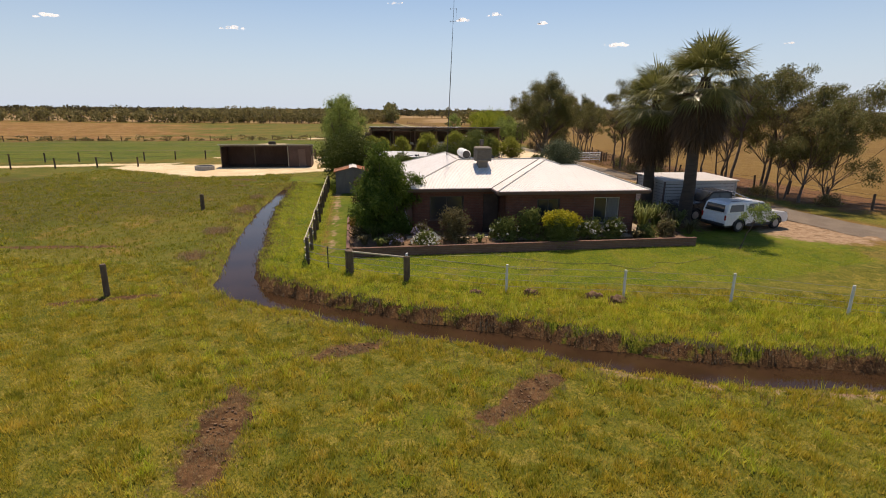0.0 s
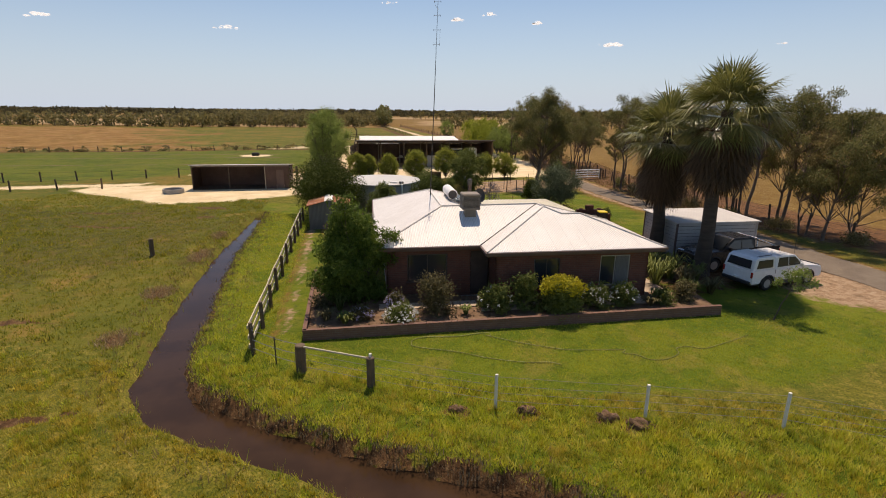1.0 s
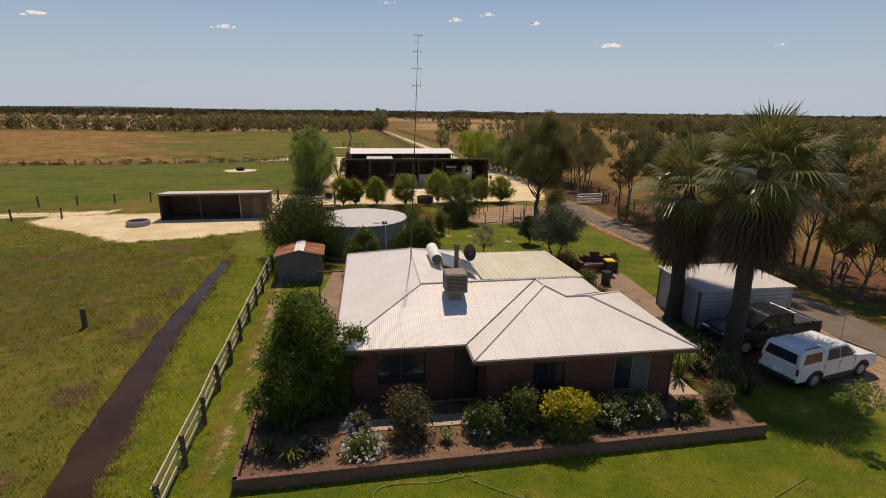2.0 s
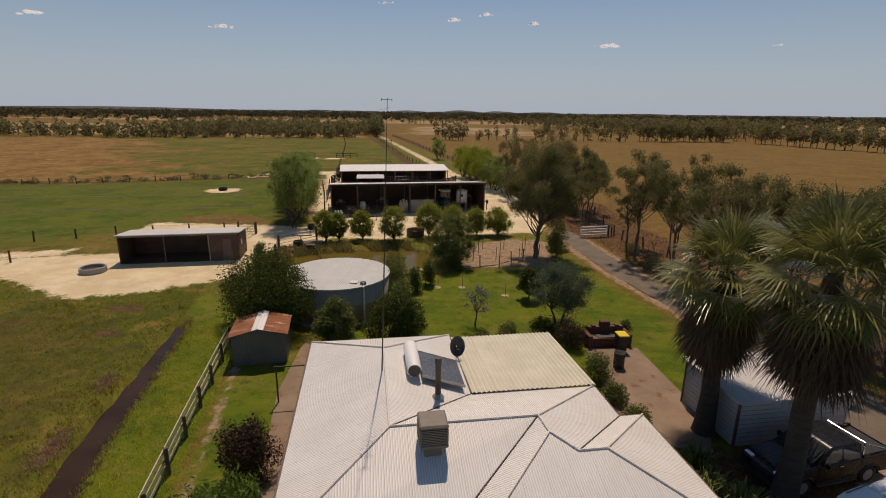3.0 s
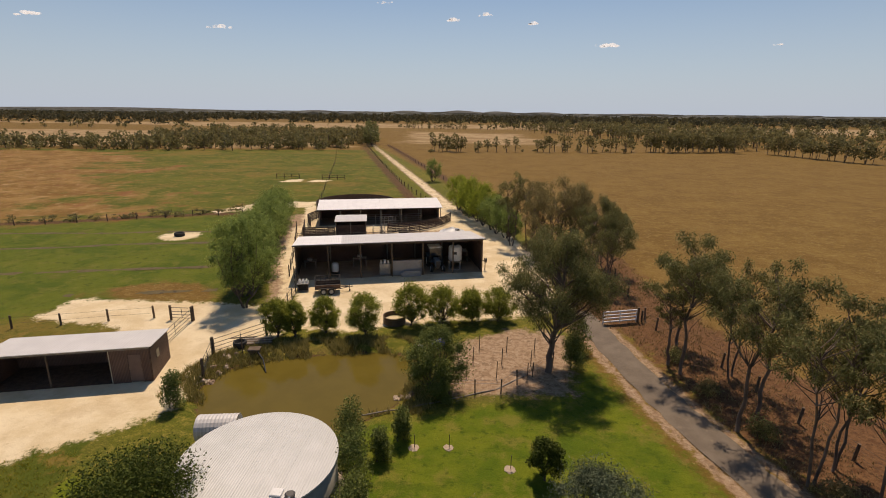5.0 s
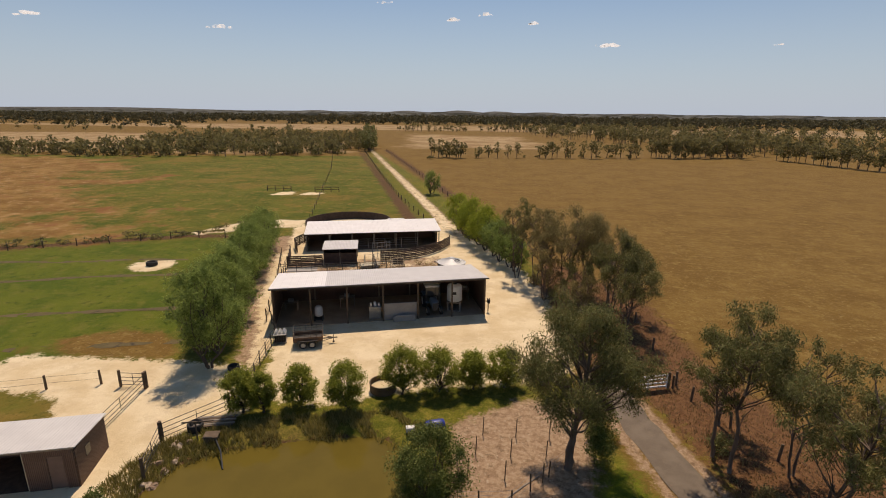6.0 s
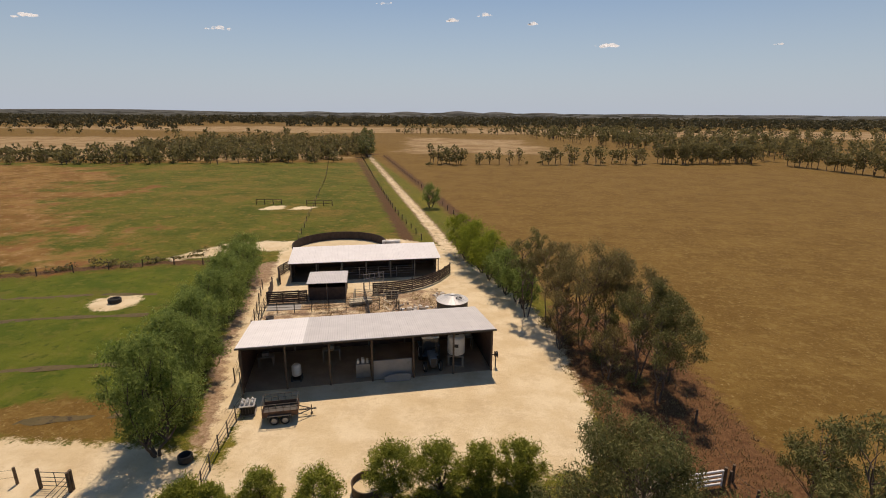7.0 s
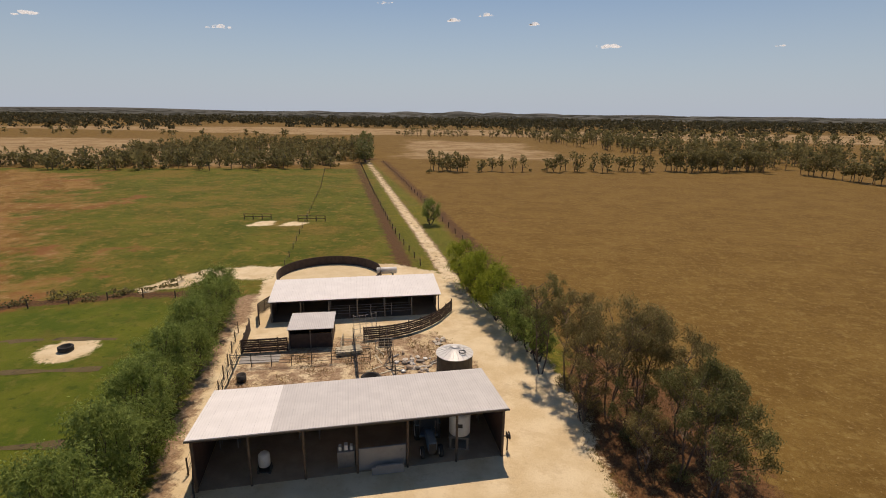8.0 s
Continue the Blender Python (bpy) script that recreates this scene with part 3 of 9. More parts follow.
# ---- ground ----
CREEK = [(70, 16.0, 0.6), (25, 20.0, 0.6), (13.2, 21.1, 0.6), (9.4, 21.0, 0.65), (6.6, 21.4, 0.6), (3.5, 22.2, 0.6), (-0.1, 22.9, 0.6), (-3.0, 23.9, 0.58),
         (-4.6, 24.4, 0.65), (-6.2, 25.1, 0.72), (-7.4, 26.4, 0.78), (-8.3, 28.6, 0.72), (-9.4, 31.4, 0.78), (-11.1, 36, 0.68), (-12.5, 40, 0.62), (-14.0, 45.3, 0.52), (-15.3, 50, 0.42), (-15.9, 51.8, 0.3)]
DAM = [(-13.6, 62.6), (-15.2, 65.4), (-14.6, 67.8), (-12.6, 69.2), (-8.4, 70.6), (-3.9, 71.5), (-2.2, 70.6), (-1.9, 67.4), (-2.8, 64.6), (-4.8, 62.6), (-7.7, 61.9), (-11, 61.9)]
TRACK = [(6.5, 84), (7.6, 97.6), (4.6, 109.5), (-1.0, 121), (-4.2, 132.5), (-12.2, 158.5), (-29.1, 211.5), (-59.2, 306.3)]
GRAVEL = [
    [(-13.5, 75), (-16, 85.5), (-17.6, 86.5), (-20, 93), (-28, 118), (-31, 128), (-28, 133), (-14, 138), (-5.5, 134), (-1.5, 121), (5, 112), (8.4, 98), (10.0, 92), (10.3, 88), (10.4, 84), (9.6, 80.6), (6, 79.4), (-2, 77.4), (-8, 74.6)],
    [(-40, 60), (-31, 56.5), (-26.4, 54.6), (-22, 56.5), (-18, 59.8), (-15.7, 62.5), (-16, 66), (-16.5, 70), (-13.5, 73), (-13, 77.5), (-18, 79.5), (-24, 79.5), (-36, 79), (-36, 74), (-28, 73.5), (-25, 70), (-30, 66.5), (-40, 63)],
    [(-90, 39.5), (-47, 60.0), (-36, 65.0), (-36, 67), (-47, 62.6), (-90, 42.5)],
    [(-31, 128), (-36, 127), (-45, 120.3), (-46.5, 121.5), (-42, 131), (-36, 133.5), (-30, 134)],
    [(-50.5, 161), (-47.5, 161), (-44.8, 162.5), (-46, 166.5), (-49, 166)], [(-43.6, 161.5), (-39, 162.8), (-38, 165.8), (-42.5, 166.5)],
    [(-16.2, 79.8), (-18.0, 85), (-21.2, 92), (-24.2, 101.7), (-27.4, 112), (-24.8, 112), (-18.4, 92), (-15.2, 80)],
]
DRY = [(27, 44), (60, 30), (400, 0), (6000, -500), (6000, 6000), (-6000, 6000), (-6000, 300), (-191, 246), (-53, 272), (-60, 312), (-9, 170), (2.5, 125), (10.5, 108), (15, 98), (16, 84), (17.8, 78), (20.5, 62), (24.5, 52)]
RED = [(-600, 60), (-150, 90), (-84, 108), (-60, 117), (-66, 130), (-88, 142), (-96, 166), (-112, 190), (-150, 238), (-600, 225)]
LAWN = [(-4.9, 28.2), (-0.5, 26.9), (6, 26.6), (13, 28.0), (20, 32.0), (21, 36), (20, 46), (17, 57), (14, 66), (11.8, 71.5), (9.8, 68.5), (8.2, 66.2), (2.5, 64.6), (-4.5, 61.6), (-3.3, 54), (-8, 46), (-11, 49)]
SOIL = [
    [(9.6, 108), (12, 112), (17, 104), (20.6, 100), (21.4, 84), (27.0, 68), (30.6, 56), (34.5, 46.5), (27, 45), (24.6, 48.6), (21.2, 55), (18.9, 61), (16.9, 68), (15.3, 76), (13.4, 79.4), (10.8, 81.6), (10.2, 88), (8.8, 94), (7.6, 100)],
    [(1.2, 65.9), (4.5, 66.2), (9.3, 66.9), (9.7, 70.7), (10, 76.3), (6, 77), (1.0, 73.5)],
    [(-21.4, 98), (-24, 108), (-4, 113), (1, 106), (0.5, 102)],
    # brown earth by the palms; its dark tone also paints in their shade
    [(10.2, 38.2), (12.0, 42.4), (14.0, 43.0), (18.6, 44.2), (18.4, 40.2), (16.4, 38.4), (12.6, 36.2)],
]
MUD = [(-2.5, 16.5, 0.5, 1.75, 0.22), (-1.0, 20.5, 1.15, 0.34, 0.62), (3.75, 18.8, 0.40, 1.45, -0.62), (-10.2, 23.3, 2.4, 0.20, 0.45), (-17.5, 29.2, 3.4, 0.24, 0.16), (2.4, 25.4, 0.45, 0.25, 0), (4.3, 25.5, 0.4, 0.3, 0), (7.0, 25.3, 0.9, 0.3, 0), (9.3, 22.9, 0.6, 0.25, 0),
       (-12.2, 33.5, 0.4, 0.8, 0.3), (-13.8, 39.5, 0.35, 1.2, 0.3), (-10.6, 28.6, 0.35, 0.7, 0.4), (-15.3, 44.5, 0.3, 0.9, 0.3), (-21, 53.5, 1.2, 0.5, 0.1), (-19.5, 49.8, 0.6, 0.4, 0.4), (-28, 50, 3.0, 0.25, 0.1), (-25, 45.5, 2.6, 0.2, 0.05)]


def seg_dist(px, py, pts, closed=False):
    """Distance to a polyline, how far along its pieces the nearest place lies, and which piece."""
    pts = list(pts) + ([pts[0]] if closed else [])
    best, where = np.full(px.shape, 1e9), np.zeros(px.shape)
    side = np.zeros(px.shape)
    for i, (a, b) in enumerate(zip(pts[:-1], pts[1:])):
        dx, dy = b[0] - a[0], b[1] - a[1]
        t = np.clip(((px - a[0]) * dx + (py - a[1]) * dy) / (dx * dx + dy * dy), 0, 1)
        d = np.hypot(px - a[0] - t * dx, py - a[1] - t * dy)
        near = d < best
        best = np.where(near, d, best)
        where = np.where(near, i + t, where)
        side = np.where(near, np.sign(dx * (py - a[1]) - dy * (px - a[0])), side)
    return best, where, side


def inside(px, py, poly):
    """Signed distance to a polygon, positive inside."""
    d, _, _ = seg_dist(px, py, poly, True)
    c = np.zeros(px.shape, bool)
    for (xa, ya), (xb, yb) in zip(poly, poly[1:] + poly[:1]):
        c ^= ((ya > py) != (yb > py)) & (px < (xb - xa) * (py - ya) / (yb - ya + 1e-12) + xa)
    return np.where(c, d, -d)


def wobble(x, y, s, seed=0.0):
    return (np.sin(x * s * 1.3 + seed + 1.7 * np.sin(y * s * 0.9)) + np.sin(y * s * 1.1 - seed * 2 + 1.3 * np.sin(x * s * 0.7 + 1)) + np.sin((x + y) * s * 2.1 + seed)) / 3


def terrain(x, y):
    """Height of the ground, and how much of it is creek bank."""
    x, y = np.asarray(x, float), np.asarray(y, float)
    near = np.exp(-((x - 0) / 90) ** 2 - ((y - 45) / 80) ** 2)
    z = near * (0.05 * wobble(x, y, 0.5) + 0.035 * wobble(x, y, 1.7, 2.0))
    flat = np.clip((inside(x, y, LAWN) + 0.3) / 1.5, 0, 1)
    z = z * (1 - 0.8 * flat)
    z = z * (1 - np.clip((inside(x, y, GRAVEL[0]) + 1) / 2, 0, 1)) * (1 - np.clip((inside(x, y, GRAVEL[1]) + 1) / 2, 0, 1))
    d, w, side = seg_dist(x, y, [(a, b) for a, b, _ in CREEK])
    hw = np.interp(w, range(len(CREEK)), [c for _, _, c in CREEK])
    d = d + 0.10 * wobble(x, y, 2.2, 4.0)
    far_side = side < 0                               # the side of the house
    run = np.where(far_side, 0.38, 1.25)
    rim = np.where(far_side, 0.12, -0.04) * np.exp(-np.maximum(d - hw - run * 0.5, 0) / 1.2)
    bank = np.clip((d - hw) / run + 0.5, 0, 1)
    bank = bank * bank * (3 - 2 * bank)
    creek = -0.75 + (0.75 + rim) * bank
    ends = np.clip((w - 0.0) * 10, 0, 1) * np.clip((len(CREEK) - 1 - w) * 3, 0.0, 1)
    inz = np.clip(1.6 + hw - d, 0, 1)
    z = np.where(d < hw + run + 1.8, z * bank + creek * 1.0, z)
    earth = np.where(far_side, np.clip(1.3 - np.abs(d - hw - 0.02) / 0.26, 0, 1), np.clip(0.7 - np.abs(d - hw + 0.1) / 0.3, 0, 1))
    p = inside(x, y, DAM)
    z = np.where(p > -2.2, z - 0.75 * np.clip((p + 1.2) / 1.7, 0, 1), z)
    earth = np.maximum(earth, np.clip(1 - np.abs(p + 0.2) / 0.8, 0, 1))
    for mx, my, a, b, turn in MUD:
        c, s = math.cos(turn), math.sin(turn)
        wob = 1 + 0.45 * wobble(x, y, 2.6, mx) + 0.25 * wobble(x, y, 6.0, my)
        q = wob * ((x - mx) * c + (y - my) * s) ** 2 / a ** 2 + wob * (-(x - mx) * s + (y - my) * c) ** 2 / b ** 2
        earth = np.maximum(earth, np.clip(1.15 - 0.6 * q, 0, 1))
        z = z - 0.05 * np.exp(-q)
    return z, earth


def spaced(parts):
    out = []
    for a, b, step in parts:
        out += list(np.arange(a, b, step))
    return np.array(out)


def grown(a, b, step, rate):
    out, s = [], step
    while a < b:
        out.append(a)
        a += s
        s *= rate
    return out


gx = np.array([-v for v in reversed(grown(60, 4800, 2.2, 1.13))] + list(np.arange(-60, -22, 1.0)) + list(np.arange(-22, 22, 0.31)) + list(np.arange(22, 60, 1.0)) + grown(60, 4800, 2.2, 1.13))
gy = np.array([-v for v in reversed(grown(0, 900, 3, 1.3))] + list(np.arange(4, 12, 1.0)) + list(np.arange(12, 56, 0.31)) + list(np.arange(56, 170, 0.9)) + grown(170, 4800, 1.2, 1.05))
GX, GY = np.meshgrid(gx, gy)
px, py = GX.ravel(), GY.ravel()
pz, earth = terrain(px, py)
me = bpy.data.meshes.new("ground")
nx, ny = len(gx), len(gy)
ii = (np.arange(ny - 1)[:, None] * nx + np.arange(nx - 1)[None, :]).ravel()
me.from_pydata(np.stack([px, py, pz], 1).tolist(), [], np.stack([ii, ii + 1, ii + nx + 1, ii + nx], 1).tolist())


def cover(name, v):
    a = me.attributes.new(name, "FLOAT", "POINT")
    a.data.foreach_set("value", np.clip(v, 0, 1).astype(np.float32))


gr = np.max([inside(px, py, q) for q in GRAVEL], axis=0) / 3.0 + 0.5
gr = np.maximum(gr, 0.5 + (2.5 - np.hypot((px + 41.2) * 0.9, py - 103.8)) / 3.0)
td, tw, ts = seg_dist(px, py, TRACK)
ruts = np.where(tw < 3.2, 0.5 + (2.3 - td) / 3.0, 0.41 + np.minimum(1.2 - td, 0.3 + 0.5 * td) / 2.5)
gr = np.maximum(gr, ruts)
pen = inside(px, py, SOIL[2])
gr = np.where(pen > 0, np.minimum(gr, 0.44 + 0.09 * wobble(px, py, 0.9) + 0.06 * wobble(px, py, 2.1, 3)), gr)
cover("gravel", gr)

cover("red", 0.5 + inside(px, py, RED) / 40.0)
PALE = [[(-135, 292), (-210, 330), (-260, 450), (-420, 430), (-700, 380), (-700, 300), (-400, 272), (-190, 270)], [(-70, 285), (-130, 268), (-230, 300), (-200, 420), (-90, 400)], [(-160, 560), (-60, 600), (200, 560), (520, 520), (900, 560), (700, 760), (-300, 760), (-700, 620)], [(-40, 330), (40, 330), (20, 470), (-70, 500)]]
cover("pale", np.max([inside(px, py, q) for q in PALE], axis=0) / 60.0 + 0.5)
cover("damp", inside(px, py, [(-13.5, 38), (-18.5, 54), (-24, 54), (-42, 52), (-60, 46), (-60, 30), (-24, 30)]) / 8.0 + 0.42)
MEADOW = [(-30, 81), (-24, 84), (-29, 104), (-34, 117), (-45, 117), (-66, 106.5), (-110, 92), (-300, 40), (-300, -30), (-92, 49), (-42, 70), (-36, 74.5)]
cover("meadow", inside(px, py, MEADOW) / 5.0 + 0.5)
cd, cw, cs_ = seg_dist(px, py, [(a, b) for a, b, _ in CREEK])
cover("lawn", np.maximum(0.5 + inside(px, py, LAWN) / 2.5, np.where(cs_ < 0, 0.5 + np.minimum(cd - 0.6, 4.5 - cd) / 2.0, 0)))
PASTURE = [(-34, 79), (-24, 80), (-20, 90), (-30, 125), (-30, 134), (-10, 137), (-62, 312), (-53, 272), (-191, 246), (-300, 246), (-300, 84), (-60, 84)]
wet = np.where((cs_ > 0) & (px < -5), 0.5 + np.minimum(py - 28, cd - 1.0) / 5.0, 0)
cover("pasture", np.maximum(0.5 + inside(px, py, PASTURE) / 8.0, wet))
so = np.max([inside(px, py, q) for q in SOIL[1:]], axis=0) / 3.5 + 0.42
strip = 0.38 + (1.6 - np.abs(np.where(ts > 0, td, -td) - 6.0)) / 3.0
dd, dw, ds = seg_dist(px, py, [(60, 14.0), (34, 27.0), (27, 33.4), (23.8, 38.2), (22.2, 42.4), (20.8, 47.4), (19.2, 53.4), (17.3, 60.0), (15.2, 66.2), (13.4, 74.0), (12.2, 80.5)])
verge = 0.46 + (2.6 - dd) / 3.0
so = np.maximum(so, np.where(tw > 3.6, strip, 0))
strip2 = 0.36 + (2.0 - np.abs(np.where(ts < 0, td, -td) - 8.0)) / 4.0
so = np.maximum(so, np.where(tw > 2.6, strip2, 0))
ed, _, _ = seg_dist(px, py, [(-130, 90), (-66, 109.5), (-54, 115.6), (-45, 119.6), (-36, 121)])
so = np.maximum(so, 0.5 + (1.1 - ed) / 2.0)
so = np.where(np.maximum(inside(px, py, SOIL[1]), pen) > 0.3, 0.1, so)
cover("soil", np.maximum(so, earth))
lane = np.where(tw > 3.0, 0.5 + np.minimum(1.35 - td, 0.3 + 0.6 * td) / 2.2, 0)
shoulder = np.where(dd < 4, 0.44 + (0.45 - np.abs(dd - 1.5)) / 1.2, 0)
bare = inside(px, py, [(-17.2, 79.6), (-19.0, 84.6), (-22.4, 91.5), (-25.4, 101.7), (-28.6, 112), (-31.6, 120), (-27.4, 124), (-24.8, 112), (-18.4, 92), (-15.2, 80)]) / 2.2 + 0.52
litter = inside(px, py, SOIL[0]) / 3.5 + 0.46
cover("litter", litter)
turning = inside(px, py, [(18.2, 43.5), (17.6, 39.0), (17.8, 36.6), (19.2, 35.4), (21.8, 35.2), (23.4, 36.6), (21.6, 42.0), (19.6, 46.0)]) / 2.4 + 0.5
inner = inside(px, py, [(-4.55, 28.9), (-7.9, 40.0), (-10.9, 49.6), (-10.3, 49.6), (-7.2, 40.0), (-4.05, 28.9)]) / 0.8 + 0.24
trodden = np.where((cs_ > 0) & (px > 5.8) & (px < 17), 0.44 + (0.16 - np.abs(cd - 1.25 - 0.2 * wobble(px, py, 1.0))) / 0.7, 0)
cover("tilled", np.maximum(np.maximum(np.maximum(np.maximum(np.maximum(turning, trodden), inner), np.maximum(lane, bare)), shoulder), np.maximum(inside(px, py, SOIL[1]), pen) / 3.0 + 0.5))
fd_, _, _ = seg_dist(px, py, [(-4.7, 28.9), (-7.75, 39.2), (-10.8, 49.6)])
scald = inside(px, py, [(-35.5, 82.0), (-31.2, 84.8), (-26.2, 84.6), (-22.6, 81.0), (-23.5, 79.2), (-33, 79.3)]) / 3.0 + 0.44
cover("dry", np.maximum(scald, np.maximum(np.maximum(0.5 + inside(px, py, DRY) / 5.0, np.where(dd < 5, verge, 0)), np.maximum(np.maximum(0.45 + (0.15 - fd_) / 0.7, 0.5 + (2.2 - np.hypot(px - 21.6, (py - 36.6) * 1.3)) / 3.0), np.where(cs_ > 0, 0.42 + (0.12 - np.abs(cd - 1.15 - 0.2 * wobble(px, py, 1.0))) / 0.7, 0) * (px > 5.8) * (px < 16)))))
me.polygons.foreach_set("use_smooth", [True] * len(me.polygons))
me.materials.append(GROUND)
tagged(new("ground", me), "flat farmland of green paddock, mown lawn, dry pasture and pale gravel", "ground", kind="structure")


def ribbon(points, z, name, material, label, category, step=1.0, curve=0.0, rough_edge=0.0):
    """A strip of surface along points (x, y, half width)."""
    g = Geo()
    xs = np.array(points, float)
    s = np.concatenate([[0], np.cumsum(np.hypot(np.diff(xs[:, 0]), np.diff(xs[:, 1])))])
    ss = np.linspace(0, s[-1], int(s[-1] / step) + 2)
    cx, cy, w = (np.interp(ss, s, xs[:, i]) for i in range(3))
    w = w * (1 + rough_edge * np.sin(ss * 1.7 + 2 * np.sin(ss * 0.6)) * np.sin(ss * 0.43 + 1))
    k = np.ones(5) / 5
    for _ in range(2):
        cx[2:-2], cy[2:-2] = np.convolve(cx, k, "valid"), np.convolve(cy, k, "valid")
    tx, ty = np.gradient(cx), np.gradient(cy)
    ln = np.hypot(tx, ty)
    vs, fs = [], []
    cols = (-1.0, -0.5, 0.0, 0.5, 1.0)
    for i in range(len(ss)):
        for c in cols:
            vs.append((cx[i] - ty[i] / ln[i] * w[i] * c, cy[i] + tx[i] / ln[i] * w[i] * c, z + curve * (1 - c * c)))
    for i in range(len(ss) - 1):
        for j in range(4):
            a = i * 5 + j
            fs.append((a, a + 5, a + 6, a + 1))
    g.add(vs, fs)
    return single(name, g, material, label, category, kind="structure", smooth=True)


ribbon([(a, b, c + 0.4) for a, b, c in CREEK], -0.36, "water", WATER, "narrow creek of still brown water between grassy banks", "water", 0.5)
g = Geo()
g.add([(x, y, -0.32) for x, y in DAM], [tuple(range(len(DAM)))])
g.v = [(-8.2 + (x + 8.2) * 1.14, 66.6 + (y - 66.6) * 1.2, z) for x, y, z in g.v]
single("water", g, POND, "small dam of murky olive-green water", "water", kind="structure")
DRIVE = [(60, 14.0, 1.8), (34, 27.0, 1.8), (27, 33.4, 1.8), (23.8, 38.2, 1.75), (22.2, 42.4, 1.7), (20.8, 47.4, 1.55), (19.2, 53.4, 1.35), (17.3, 60.0, 1.25), (15.2, 66.2, 1.2), (13.4, 74.0, 1.15), (12.4, 79.5, 1.2), (12.0, 81.4, 0.9)]
ribbon(DRIVE, 0.03, "road", ASPHALT, "narrow worn asphalt driveway with gravel edges", "road", 0.6, 0.04, 0.1)

for pts in ([(-110, 94.0), (-60, 103.0), (-50, 104.3), (-46, 106.0), (-37, 107)], [(-100, 84.0), (-52, 96.0), (-46, 98.5), (-34, 101)], [(-80, 77.0), (-44, 86.5), (-36, 88.6), (-28, 90.5)], [(-38, 79.6), (-31, 81.2), (-24, 83)]):
    pts = [(x, y, 0.40 + 0.16 * math.sin(x) + 0.12 * math.sin(2.7 * x)) for x, y, _ in along(pts, 1.2)]
    ribbon(pts, 0.012, "ditch", DITCH, "shallow dark ditch line across the paddock", "ditch", 0.8)
# ---- the house ----
HOUSE = thing("house", 2.98, 32.98, 0, 13.86, "low brick farmhouse with a white corrugated hipped roof", "house")
K, EAVE = 0.345, 2.58


def rz(k):
    return EAVE + K * k


AF, AR = (-1.3, 4.57, rz(3.3)), (-1.3, 10.05, rz(3.3))
CF, CR = (3.55, 3.55, rz(3.55)), (3.5, 4.45, rz(3.5))
D1, D2 = (4.23, 2.87, rz(2.87)), (5.13, 2.87, rz(2.87))
LF, LB, RB = (-4.6, 1.25, EAVE), (-4.6, 13.35, EAVE), (2.0, 13.35, EAVE)
P79, Q79 = (2.0, 7.9, EAVE), (7.1, 7.9, EAVE)
E1, E2, R0, F0, V0 = (7.1, 5.75, EAVE), (8.0, 5.75, EAVE), (8.0, 0.0, EAVE), (0.0, 0.0, EAVE), (0.0, 1.25, EAVE)
roof = part("roof", Geo().add([(p[0], p[1], p[2] - 0.05) for p in (LF, V0, CR, AF)], [(0, 1, 2, 3)]), ROOF_X, HOUSE, "white corrugated steel hipped roof")
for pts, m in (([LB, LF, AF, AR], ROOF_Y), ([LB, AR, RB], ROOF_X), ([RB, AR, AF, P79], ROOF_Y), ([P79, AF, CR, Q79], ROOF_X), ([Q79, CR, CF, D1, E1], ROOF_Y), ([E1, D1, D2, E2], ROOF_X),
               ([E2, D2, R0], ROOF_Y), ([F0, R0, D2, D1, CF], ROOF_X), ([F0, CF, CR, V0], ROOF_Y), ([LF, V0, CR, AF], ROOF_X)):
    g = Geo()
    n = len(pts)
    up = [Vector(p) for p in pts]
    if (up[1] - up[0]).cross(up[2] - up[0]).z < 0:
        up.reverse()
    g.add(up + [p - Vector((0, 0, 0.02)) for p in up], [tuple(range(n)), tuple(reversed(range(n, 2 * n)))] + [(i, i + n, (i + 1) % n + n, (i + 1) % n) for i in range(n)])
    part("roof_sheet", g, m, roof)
for a, b in ((LF, AF), (LB, AR), (RB, AR), (AF, AR), (AF, CR), (CF, CR), (F0, CF), (D1, CF), (D1, D2), (D2, R0), (D2, E2), (CR, Q79)):
    va, vb = Vector(a) + Vector((0, 0, 0.02)), Vector(b) + Vector((0, 0, 0.02))
    g = Geo().tube([va, vb], 0.036, 6)
    part("ridge_cap", g, RIDGE, roof)
for a, b in ((V0, CR), (P79, AF), (E1, D1)):
    va, vb = Vector(a) + Vector((0, 0, 0.004)), Vector(b) + Vector((0, 0, 0.004))
    part("valley_gutter", Geo().tube([va, vb], 0.03, 5), DARK_STEEL, roof)
# gutters and fascia run round the eaves
RING = [LF, V0, F0, R0, E2, E1, Q79, P79, RB, LB]
for a, b in zip(RING, RING[1:] + RING[:1]):
    va, vb = Vector((a[0], a[1], 0)), Vector((b[0], b[1], 0))
    d = (vb - va).normalized()
    m = Matrix.Translation(va) @ Matrix.Rotation(math.atan2(d.y, d.x), 4, "Z")
    part("fascia", Geo().box(0.01, 0.02, EAVE - 0.2, (vb - va).length - 0.01, 0.05, EAVE - 0.022, m), FASCIA, HOUSE)
    part("gutter", Geo().soft(-0.05, -0.075, EAVE - 0.13, (vb - va).length + 0.05, 0.015, EAVE - 0.015, 0.012, m), FASCIA, HOUSE)
g = Geo()
for x0, y0, x1, y1 in ((-4.55, 1.3, 1.95, 13.3), (1.95, 1.3, 7.05, 7.85), (0.05, 0.05, 7.95, 1.3), (7.05, 1.3, 7.95, 5.7)):
    g.box(x0, y0, EAVE - 0.19, x1, y1, EAVE - 0.15)
part("soffit", g, SOFFIT, HOUSE)


